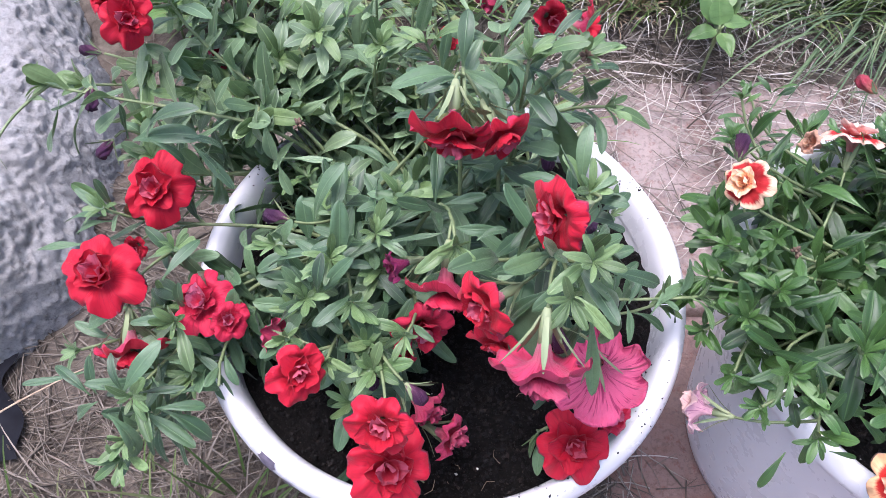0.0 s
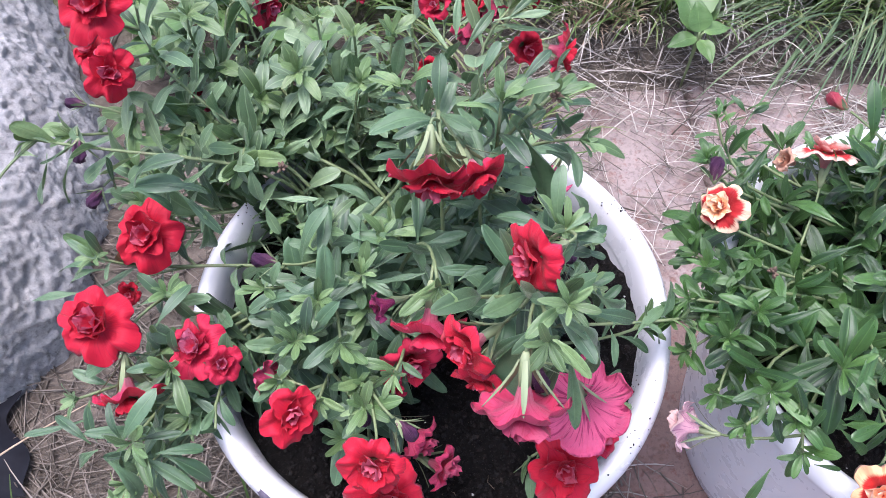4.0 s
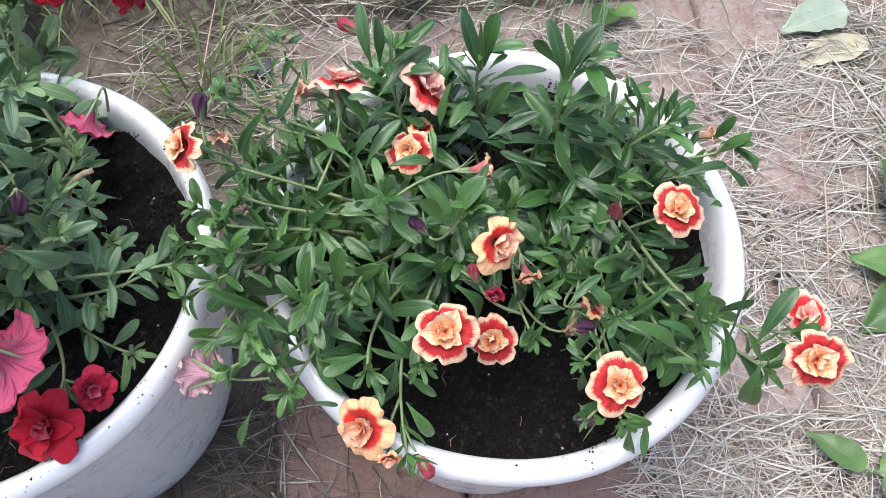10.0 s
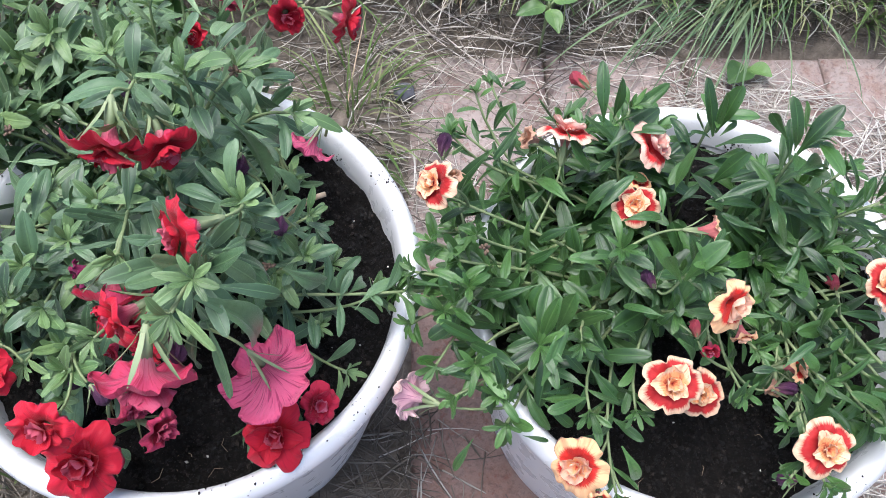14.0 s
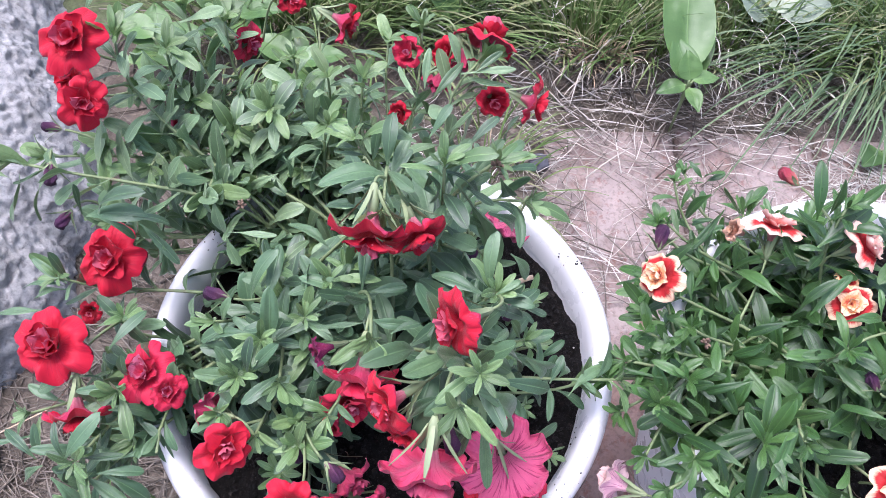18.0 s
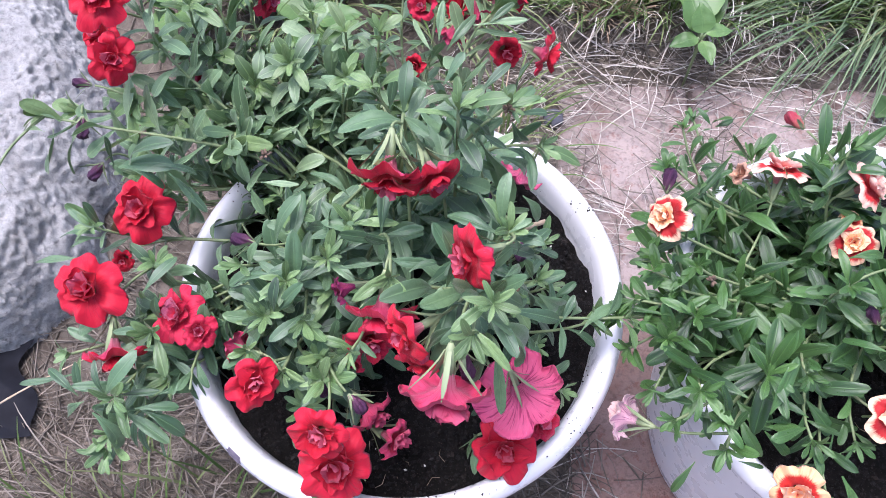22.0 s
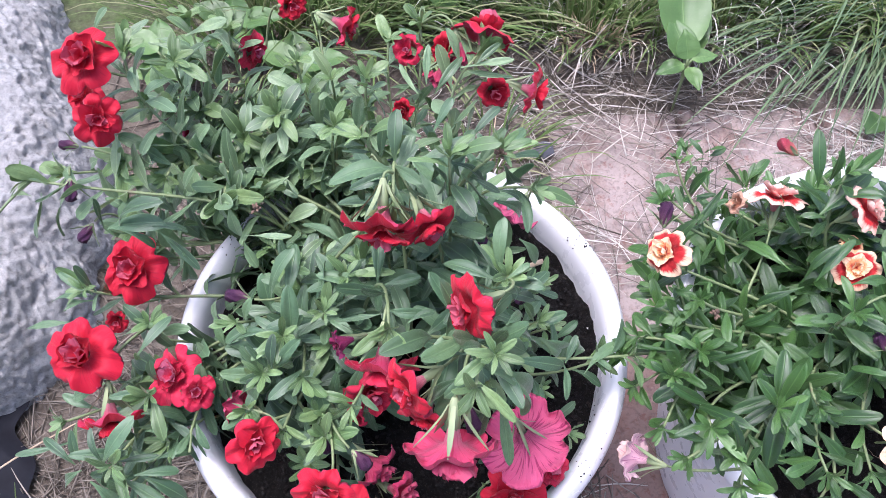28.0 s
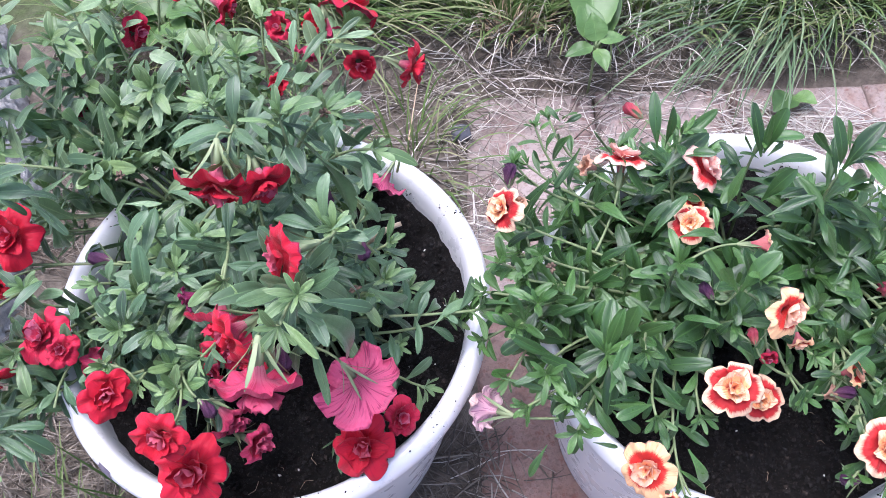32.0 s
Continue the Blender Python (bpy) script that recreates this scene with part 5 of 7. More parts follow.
leaf_at(plant_a, (-0.138, 0.143, 0.250), (-0.146, 0.136, 0.235), 0.35)
leaf_at(plant_a, (-0.150, 0.142, 0.250), (-0.169, 0.137, 0.240), 0.30)
leaf_at(plant_a, (-0.001, 0.289, 0.345), (0.003, 0.291, 0.375), 0.38)
leaf_at(plant_a, (0.013, 0.297, 0.345), (0.014, 0.298, 0.365), 0.40)
leaf_at(plant_a, (0.003, 0.281, 0.345), (-0.017, 0.293, 0.335), 0.30)
leaf_at(plant_a, (-0.003, 0.288, 0.345), (-0.014, 0.299, 0.345), 0.30)
leaf_at(plant_a, (0.033, 0.275, 0.360), (0.012, 0.289, 0.355), 0.35)
leaf_at(plant_a, (0.039, 0.278, 0.360), (0.049, 0.289, 0.372), 0.32)
leaf_at(plant_a, (0.057, 0.269, 0.365), (0.071, 0.282, 0.375), 0.30)
leaf_at(plant_a, (0.074, 0.266, 0.360), (0.088, 0.280, 0.360), 0.30)
leaf_at(plant_a, (0.077, 0.285, 0.350), (0.077, 0.289, 0.370), 0.35)
leaf_at(plant_a, (0.033, 0.254, 0.370), (0.057, 0.259, 0.372), 0.42)
leaf_at(plant_a, (0.016, 0.246, 0.365), (-0.007, 0.256, 0.345), 0.30)
leaf_at(plant_a, (0.046, 0.255, 0.365), (0.071, 0.257, 0.350), 0.32)
leaf_at(plant_a, (0.053, 0.252, 0.360), (0.080, 0.254, 0.300), 0.30)
leaf_at(plant_a, (0.075, 0.265, 0.355), (0.093, 0.271, 0.350), 0.33)
leaf_at(plant_a, (0.074, 0.260, 0.355), (0.083, 0.257, 0.330), 0.30)
leaf_at(plant_a, (0.039, 0.253, 0.365), (0.052, 0.255, 0.340), 0.28)
leaf_at(plant_a, (0.040, 0.254, 0.365), (0.041, 0.253, 0.345), 0.30)
leaf_at(plant_a, (0.065, 0.261, 0.360), (0.063, 0.265, 0.372), 0.38)
leaf_at(plant_a, (0.069, 0.246, 0.345), (0.093, 0.250, 0.325), 0.25)
leaf_at(plant_a, (0.027, 0.244, 0.360), (0.039, 0.246, 0.330), 0.30)
leaf_at(plant_a, (0.031, 0.248, 0.355), (0.030, 0.250, 0.320), 0.30)
leaf_at(plant_a, (-0.138, 0.266, 0.295), (-0.119, 0.267, 0.330), 0.28)
leaf_at(plant_a, (-0.147, 0.268, 0.290), (-0.116, 0.262, 0.310), 0.35)
leaf_at(plant_a, (-0.149, 0.269, 0.290), (-0.148, 0.274, 0.310), 0.30)
leaf_at(plant_a, (-0.118, 0.263, 0.300), (-0.098, 0.267, 0.295), 0.32)
leaf_at(plant_a, (-0.135, 0.261, 0.300), (-0.115, 0.258, 0.290), 0.25)
leaf_at(plant_a, (-0.113, 0.259, 0.300), (-0.093, 0.248, 0.280), 0.25)
leaf_at(plant_a, (-0.107, 0.256, 0.300), (-0.101, 0.254, 0.280), 0.35)
leaf_at(plant_a, (-0.101, 0.251, 0.290), (-0.104, 0.242, 0.250), 0.30)
leaf_at(plant_a, (-0.157, 0.241, 0.265), (-0.163, 0.246, 0.285), 0.40)
leaf_at(plant_a, (-0.158, 0.239, 0.265), (-0.179, 0.249, 0.270), 0.30)
leaf_at(plant_a, (-0.162, 0.240, 0.260), (-0.189, 0.245, 0.260), 0.25)
leaf_at(plant_a, (-0.160, 0.238, 0.260), (-0.190, 0.241, 0.250), 0.25)
leaf_at(plant_a, (-0.169, 0.227, 0.255), (-0.201, 0.227, 0.250), 0.16)
leaf_at(plant_a, (-0.127, 0.202, 0.262), (-0.112, 0.221, 0.275), 0.30)
leaf_at(plant_a, (-0.114, 0.225, 0.260), (-0.144, 0.222, 0.250), 0.25)
leaf_at(plant_a, (-0.152, 0.220, 0.260), (-0.142, 0.216, 0.250), 0.40)
leaf_at(plant_a, (-0.139, 0.186, 0.262), (-0.126, 0.191, 0.255), 0.25)
leaf_at(plant_a, (-0.141, 0.185, 0.265), (-0.167, 0.182, 0.250), 0.35)
leaf_at(plant_a, (-0.120, 0.172, 0.258), (-0.098, 0.174, 0.250), 0.38)
leaf_at(plant_a, (-0.126, 0.165, 0.250), (-0.112, 0.169, 0.240), 0.38)
leaf_at(plant_a, (-0.111, 0.161, 0.245), (-0.099, 0.165, 0.235), 0.50)
leaf_at(plant_a, (-0.050, 0.179, 0.285), (-0.071, 0.177, 0.270), 0.35)
leaf_at(plant_a, (-0.048, 0.182, 0.290), (-0.054, 0.186, 0.305), 0.40)
leaf_at(plant_a, (-0.043, 0.182, 0.290), (-0.032, 0.186, 0.315), 0.35)
leaf_at(plant_a, (-0.045, 0.181, 0.290), (-0.044, 0.186, 0.310), 0.30)
leaf_at(plant_a, (-0.046, 0.202, 0.290), (-0.073, 0.206, 0.285), 0.30)
leaf_at(plant_a, (-0.037, 0.199, 0.290), (-0.032, 0.208, 0.320), 0.30)
leaf_at(plant_a, (-0.050, 0.222, 0.290), (-0.043, 0.233, 0.320), 0.30)
leaf_at(plant_a, (-0.042, 0.219, 0.290), (-0.033, 0.243, 0.310), 0.25)
leaf_at(plant_a, (-0.026, 0.218, 0.290), (-0.016, 0.231, 0.310), 0.33)
leaf_at(plant_a, (-0.017, 0.210, 0.295), (-0.005, 0.237, 0.310), 0.25)
leaf_at(plant_a, (-0.014, 0.211, 0.300), (0.010, 0.229, 0.300), 0.22)
leaf_at(plant_a, (-0.033, 0.200, 0.290), (-0.010, 0.216, 0.290), 0.30)
leaf_at(plant_a, (0.013, 0.197, 0.320), (-0.011, 0.196, 0.310), 0.25)
leaf_at(plant_a, (0.026, 0.187, 0.330), (0.038, 0.193, 0.335), 0.40)
leaf_at(plant_a, (0.054, 0.164, 0.345), (0.030, 0.171, 0.335), 0.35)
leaf_at(plant_a, (0.063, 0.150, 0.372), (0.063, 0.153, 0.380), 0.70)
leaf_at(plant_a, (0.070, 0.151, 0.370), (0.095, 0.153, 0.355), 0.25)
leaf_at(plant_a, (0.064, 0.146, 0.370), (0.094, 0.147, 0.320), 0.30)
leaf_at(plant_a, (0.052, 0.145, 0.365), (0.041, 0.144, 0.320), 0.33)
leaf_at(plant_a, (0.065, 0.140, 0.360), (0.050, 0.125, 0.330), 0.20)
leaf_at(plant_a, (0.066, 0.142, 0.355), (0.073, 0.123, 0.320), 0.15)
leaf_at(plant_a, (0.060, 0.145, 0.360), (0.061, 0.141, 0.330), 0.20)
leaf_at(plant_a, (0.053, 0.147, 0.365), (0.032, 0.146, 0.335), 0.20)
leaf_at(plant_a, (0.071, 0.197, 0.350), (0.043, 0.211, 0.350), 0.30)
leaf_at(plant_a, (0.068, 0.203, 0.350), (0.056, 0.206, 0.370), 0.38)
leaf_at(plant_a, (0.070, 0.203, 0.345), (0.067, 0.216, 0.370), 0.30)
leaf_at(plant_a, (0.072, 0.199, 0.350), (0.083, 0.204, 0.355), 0.30)
leaf_at(plant_a, (0.072, 0.197, 0.350), (0.087, 0.204, 0.345), 0.30)
leaf_at(plant_a, (0.074, 0.197, 0.350), (0.082, 0.195, 0.335), 0.30)
leaf_at(plant_a, (0.071, 0.194, 0.350), (0.062, 0.184, 0.345), 0.30)
leaf_at(plant_a, (0.079, 0.200, 0.335), (0.096, 0.211, 0.330), 0.45)
leaf_at(plant_a, (0.081, 0.233, 0.330), (0.098, 0.231, 0.310), 0.32)
leaf_at(plant_a, (0.067, 0.172, 0.360), (0.060, 0.175, 0.370), 0.50)
leaf_at(plant_a, (0.070, 0.171, 0.360), (0.080, 0.180, 0.355), 0.30)
leaf_at(plant_a, (0.070, 0.172, 0.355), (0.093, 0.177, 0.335), 0.30)
leaf_at(plant_a, (0.089, 0.183, 0.320), (0.110, 0.183, 0.290), 0.30)
leaf_at(plant_a, (0.068, 0.169, 0.360), (0.060, 0.167, 0.350), 0.35)
leaf_at(plant_a, (0.119, 0.188, 0.260), (0.140, 0.214, 0.262), 0.25)
leaf_at(plant_a, (0.110, 0.197, 0.255), (0.117, 0.209, 0.265), 0.35)
leaf_at(plant_a, (-0.037, 0.174, 0.280), (-0.060, 0.174, 0.270), 0.40)
leaf_at(plant_a, (-0.033, 0.169, 0.285), (-0.025, 0.178, 0.295), 0.40)
leaf_at(plant_a, (-0.027, 0.163, 0.280), (-0.009, 0.168, 0.270), 0.40)
leaf_at(plant_a, (-0.029, 0.159, 0.280), (-0.027, 0.153, 0.270), 0.35)
leaf_at(plant_a, (-0.021, 0.158, 0.275), (-0.005, 0.159, 0.265), 0.35)
leaf_at(plant_r, (0.055, 0.362, 0.315), (0.087, 0.368, 0.315), 0.20)
leaf_at(plant_r, (0.054, 0.360, 0.315), (0.086, 0.362, 0.305), 0.25)
leaf_at(plant_r, (0.063, 0.363, 0.315), (0.079, 0.373, 0.325), 0.20)
leaf_at(plant_r, (0.039, 0.355, 0.300), (0.054, 0.368, 0.320), 0.30)
leaf_at(plant_r, (0.034, 0.363, 0.300), (0.034, 0.376, 0.320), 0.30)
leaf_at(plant_r, (0.029, 0.355, 0.300), (0.016, 0.368, 0.310), 0.32)
leaf_at(plant_r, (-0.151, 0.359, 0.350), (-0.142, 0.364, 0.365), 0.40)
leaf_at(plant_r, (-0.141, 0.368, 0.335), (-0.127, 0.377, 0.345), 0.35)
leaf_at(plant_r, (-0.116, 0.397, 0.310), (-0.088, 0.402, 0.320), 0.35)
leaf_at(plant_r, (-0.134, 0.395, 0.310), (-0.113, 0.392, 0.310), 0.30)
leaf_at(plant_r, (-0.138, 0.391, 0.310), (-0.106, 0.384, 0.310), 0.20)
leaf_at(plant_r, (-0.090, 0.398, 0.310), (-0.082, 0.395, 0.300), 0.35)
leaf_at(plant_r, (-0.095, 0.395, 0.310), (-0.085, 0.387, 0.300), 0.30)
leaf_at(plant_r, (-0.131, 0.352, 0.320), (-0.125, 0.351, 0.340), 0.45)
leaf_at(plant_r, (-0.141, 0.354, 0.300), (-0.141, 0.354, 0.285), 0.38)
leaf_at(plant_r, (-0.105, 0.352, 0.285), (-0.096, 0.340, 0.270), 0.42)
leaf_at(plant_r, (-0.061, 0.353, 0.290), (-0.055, 0.357, 0.310), 0.35)
leaf_at(plant_r, (-0.183, 0.292, 0.300), (-0.194, 0.295, 0.310), 0.35)
leaf_at(plant_r, (-0.189, 0.284, 0.300), (-0.206, 0.289, 0.300), 0.35)
leaf_at(plant_r, (-0.187, 0.290, 0.295), (-0.199, 0.283, 0.265), 0.38)
leaf_at(plant_r, (-0.173, 0.288, 0.295), (-0.198, 0.285, 0.260), 0.30)
leaf_at(plant_r, (-0.086, 0.294, 0.290), (-0.093, 0.283, 0.260), 0.42)
leaf_at(plant_r, (-0.082, 0.287, 0.285), (-0.081, 0.279, 0.260), 0.38)
leaf_at(plant_r, (-0.085, 0.320, 0.285), (-0.085, 0.307, 0.260), 0.42)
leaf_at(plant_r, (-0.074, 0.274, 0.270), (-0.045, 0.274, 0.270), 0.20)
leaf_at(plant_r, (-0.076, 0.274, 0.265), (-0.072, 0.263, 0.250), 0.40)
leaf_at(plant_r, (-0.049, 0.310, 0.280), (-0.069, 0.307, 0.265), 0.30)
leaf_at(plant_r, (-0.051, 0.312, 0.275), (-0.052, 0.307, 0.260), 0.35)
leaf_at(plant_r, (-0.112, 0.335, 0.285), (-0.096, 0.325, 0.270), 0.33)
leaf_at(plant_r, (-0.086, 0.336, 0.285), (-0.077, 0.333, 0.275), 0.30)
leaf_at(plant_r, (-0.054, 0.346, 0.280), (-0.061, 0.330, 0.270), 0.40)
leaf_at(plant_r, (-0.147, 0.308, 0.290), (-0.161, 0.305, 0.270), 0.40)
leaf_at(plant_r, (-0.158, 0.307, 0.295), (-0.159, 0.305, 0.270), 0.35)
leaf_at(plant_r, (-0.048, 0.323, 0.280), (-0.039, 0.317, 0.265), 0.30)
leaf_at(plant_r, (-0.119, 0.332, 0.285), (-0.110, 0.324, 0.270), 0.30)
leaf_at(plant_r, (-0.028, 0.376, 0.290), (-0.033, 0.369, 0.270), 0.30)
leaf_at(plant_b, (0.204, 0.324, 0.275), (0.195, 0.328, 0.285), 0.33)
leaf_at(plant_b, (0.206, 0.323, 0.275), (0.217, 0.325, 0.280), 0.35)
leaf_at(plant_b, (0.205, 0.326, 0.275), (0.209, 0.322, 0.290), 0.35)
leaf_at(plant_b, (0.210, 0.317, 0.270), (0.195, 0.317, 0.250), 0.35)
leaf_at(plant_b, (0.214, 0.303, 0.275), (0.200, 0.286, 0.255), 0.25)
leaf_at(plant_b, (0.189, 0.295, 0.270), (0.184, 0.298, 0.280), 0.30)
leaf_at(plant_b, (0.194, 0.297, 0.270), (0.208, 0.300, 0.270), 0.25)
leaf_at(plant_b, (0.196, 0.281, 0.275), (0.170, 0.268, 0.255), 0.33)
leaf_at(plant_b, (0.186, 0.267, 0.270), (0.176, 0.259, 0.250), 0.25)
leaf_at(plant_b, (0.232, 0.277, 0.300), (0.249, 0.268, 0.275), 0.40)
leaf_at(plant_b, (0.253, 0.262, 0.300), (0.241, 0.262, 0.305), 0.50)
leaf_at(plant_b, (0.254, 0.282, 0.300), (0.247, 0.293, 0.330), 0.30)
leaf_at(plant_b, (0.258, 0.281, 0.300), (0.259, 0.284, 0.330), 0.25)
leaf_at(plant_b, (0.260, 0.281, 0.300), (0.284, 0.286, 0.325), 0.22)
leaf_at(plant_b, (0.255, 0.269, 0.290), (0.284, 0.286, 0.310), 0.33)
leaf_at(plant_b, (0.239, 0.243, 0.275), (0.215, 0.273, 0.270), 0.28)
leaf_at(plant_b, (0.246, 0.230, 0.285), (0.257, 0.242, 0.310), 0.30)
leaf_at(plant_b, (0.241, 0.233, 0.285), (0.244, 0.238, 0.310), 0.30)
leaf_at(plant_b, (0.257, 0.220, 0.300), (0.278, 0.224, 0.305), 0.38)
leaf_at(plant_b, (0.284, 0.234, 0.305), (0.285, 0.244, 0.330), 0.30)
leaf_at(plant_b, (0.281, 0.226, 0.290), (0.280, 0.240, 0.300), 0.30)
leaf_at(plant_b, (0.287, 0.232, 0.295), (0.299, 0.239, 0.305), 0.25)
leaf_at(plant_b, (0.308, 0.266, 0.310), (0.299, 0.275, 0.340), 0.36)
leaf_at(plant_b, (0.309, 0.266, 0.310), (0.306, 0.269, 0.340), 0.25)
leaf_at(plant_b, (0.310, 0.268, 0.310), (0.315, 0.274, 0.340), 0.33)
leaf_at(plant_b, (0.312, 0.266, 0.310), (0.323, 0.273, 0.315), 0.25)
leaf_at(plant_b, (0.309, 0.268, 0.305), (0.300, 0.272, 0.310), 0.50)
leaf_at(plant_b, (0.313, 0.266, 0.300), (0.339, 0.268, 0.315), 0.30)
leaf_at(plant_b, (0.335, 0.257, 0.300), (0.318, 0.276, 0.290), 0.35)
leaf_at(plant_b, (0.308, 0.245, 0.295), (0.315, 0.244, 0.325), 0.35)
leaf_at(plant_b, (0.309, 0.235, 0.295), (0.334, 0.244, 0.305), 0.33)
leaf_at(plant_b, (0.306, 0.237, 0.290), (0.321, 0.236, 0.285), 0.30)
leaf_at(plant_b, (0.337, 0.222, 0.285), (0.314, 0.230, 0.285), 0.35)
leaf_at(plant_b, (0.347, 0.253, 0.315), (0.341, 0.257, 0.345), 0.30)
leaf_at(plant_b, (0.349, 0.252, 0.315), (0.358, 0.257, 0.345), 0.33)
leaf_at(plant_b, (0.348, 0.264, 0.310), (0.336, 0.272, 0.325), 0.28)
leaf_at(plant_b, (0.353, 0.255, 0.315), (0.380, 0.261, 0.315), 0.33)
leaf_at(plant_b, (0.349, 0.242, 0.310), (0.381, 0.263, 0.300), 0.32)
leaf_at(plant_b, (0.363, 0.268, 0.310), (0.377, 0.267, 0.320), 0.40)
leaf_at(plant_b, (0.342, 0.239, 0.300), (0.374, 0.240, 0.285), 0.38)
leaf_at(plant_b, (0.339, 0.228, 0.300), (0.354, 0.219, 0.275), 0.40)
leaf_at(plant_b, (0.341, 0.235, 0.295), (0.333, 0.253, 0.310), 0.35)
leaf_at(plant_b, (0.350, 0.238, 0.285), (0.378, 0.238, 0.280), 0.25)
leaf_at(plant_b, (0.392, 0.248, 0.285), (0.379, 0.249, 0.300), 0.33)
leaf_at(plant_b, (0.394, 0.247, 0.285), (0.387, 0.256, 0.305), 0.33)
leaf_at(plant_b, (0.400, 0.240, 0.285), (0.395, 0.245, 0.310), 0.30)
leaf_at(plant_b, (0.404, 0.243, 0.285), (0.403, 0.244, 0.305), 0.33)
leaf_at(plant_b, (0.409, 0.251, 0.285), (0.421, 0.256, 0.290), 0.25)
leaf_at(plant_b, (0.419, 0.239, 0.270), (0.412, 0.244, 0.295), 0.45)
leaf_at(plant_b, (0.404, 0.239, 0.280), (0.425, 0.239, 0.280), 0.25)
leaf_at(plant_b, (0.396, 0.229, 0.280), (0.419, 0.221, 0.275), 0.30)
leaf_at(plant_b, (0.389, 0.204, 0.285), (0.375, 0.223, 0.280), 0.30)
leaf_at(plant_b, (0.403, 0.211, 0.280), (0.431, 0.216, 0.285), 0.27)
leaf_at(plant_b, (0.411, 0.206, 0.275), (0.432, 0.206, 0.270), 0.30)
leaf_at(plant_b, (0.421, 0.198, 0.270), (0.433, 0.202, 0.265), 0.40)
leaf_at(plant_b, (0.429, 0.232, 0.280), (0.431, 0.229, 0.300), 0.45)
leaf_at(plant_b, (0.432, 0.229, 0.280), (0.457, 0.233, 0.275), 0.30)
leaf_at(plant_b, (0.441, 0.228, 0.275), (0.460, 0.220, 0.265), 0.40)
leaf_at(plant_b, (0.436, 0.222, 0.270), (0.448, 0.213, 0.260), 0.35)
leaf_at(plant_b, (0.282, 0.176, 0.285), (0.271, 0.172, 0.275), 0.45)
leaf_at(plant_b, (0.283, 0.187, 0.295), (0.272, 0.194, 0.315), 0.30)
leaf_at(plant_b, (0.285, 0.188, 0.295), (0.293, 0.191, 0.325), 0.38)
leaf_at(plant_b, (0.288, 0.187, 0.295), (0.299, 0.188, 0.315), 0.30)
leaf_at(plant_b, (0.289, 0.188, 0.290), (0.300, 0.186, 0.285), 0.40)
leaf_at(plant_b, (0.275, 0.173, 0.285), (0.254, 0.184, 0.280), 0.30)
leaf_at(plant_b, (0.284, 0.165, 0.275), (0.304, 0.154, 0.255), 0.35)
leaf_at(plant_b, (0.248, 0.198, 0.285), (0.230, 0.207, 0.280), 0.28)
leaf_at(plant_b, (0.256, 0.202, 0.290), (0.271, 0.204, 0.295), 0.20)
leaf_at(plant_b, (0.250, 0.201, 0.285), (0.240, 0.206, 0.295), 0.28)
leaf_at(plant_b, (0.239, 0.227, 0.285), (0.216, 0.224, 0.270), 0.25)
leaf_at(plant_b, (0.228, 0.219, 0.275), (0.211, 0.212, 0.260), 0.33)
leaf_at(plant_b, (0.246, 0.223, 0.290), (0.260, 0.224, 0.285), 0.30)
leaf_at(plant_b, (0.215, 0.196, 0.275), (0.186, 0.190, 0.265), 0.20)
leaf_at(plant_b, (0.186, 0.233, 0.275), (0.191, 0.214, 0.260), 0.35)
leaf_at(plant_b, (0.193, 0.213, 0.265), (0.183, 0.209, 0.250), 0.35)
leaf_at(plant_b, (0.185, 0.235, 0.275), (0.170, 0.231, 0.265), 0.25)
leaf_at(plant_b, (0.182, 0.218, 0.270), (0.160, 0.228, 0.260), 0.25)
leaf_at(plant_b, (0.168, 0.197, 0.270), (0.137, 0.208, 0.255), 0.16)
leaf_at(plant_b, (0.168, 0.200, 0.270), (0.167, 0.209, 0.280), 0.25)
leaf_at(plant_b, (0.173, 0.198, 0.270), (0.184, 0.202, 0.285), 0.30)
leaf_at(plant_b, (0.169, 0.195, 0.265), (0.155, 0.200, 0.255), 0.35)
leaf_at(plant_b, (0.173, 0.196, 0.265), (0.181, 0.189, 0.255), 0.33)
leaf_at(plant_b, (0.170, 0.195, 0.260), (0.161, 0.187, 0.245), 0.28)
leaf_at(plant_b, (0.180, 0.186, 0.260), (0.158, 0.181, 0.245), 0.30)
leaf_at(plant_b, (0.180, 0.189, 0.265), (0.194, 0.182, 0.260), 0.33)
leaf_at(plant_b, (0.211, 0.163, 0.280), (0.217, 0.181, 0.300), 0.35)
leaf_at(plant_b, (0.212, 0.141, 0.275), (0.220, 0.160, 0.300), 0.33)
leaf_at(plant_b, (0.202, 0.149, 0.275), (0.175, 0.171, 0.265), 0.33)
leaf_at(plant_b, (0.220, 0.159, 0.280), (0.206, 0.178, 0.275), 0.30)
leaf_at(plant_b, (0.236, 0.143, 0.265), (0.216, 0.154, 0.270), 0.35)
leaf_at(plant_b, (0.215, 0.141, 0.262), (0.239, 0.147, 0.255), 0.28)
leaf_at(plant_b, (0.214, 0.139, 0.260), (0.236, 0.139, 0.252), 0.33)
leaf_at(plant_b, (0.216, 0.138, 0.255), (0.233, 0.129, 0.240), 0.28)
leaf_at(plant_b, (0.252, 0.138, 0.255), (0.249, 0.118, 0.240), 0.30)
leaf_at(plant_b, (0.255, 0.117, 0.250), (0.267, 0.099, 0.235), 0.27)
leaf_at(plant_b, (0.256, 0.129, 0.250), (0.264, 0.132, 0.255), 0.30)
leaf_at(plant_b, (0.180, 0.123, 0.245), (0.169, 0.109, 0.230), 0.25)
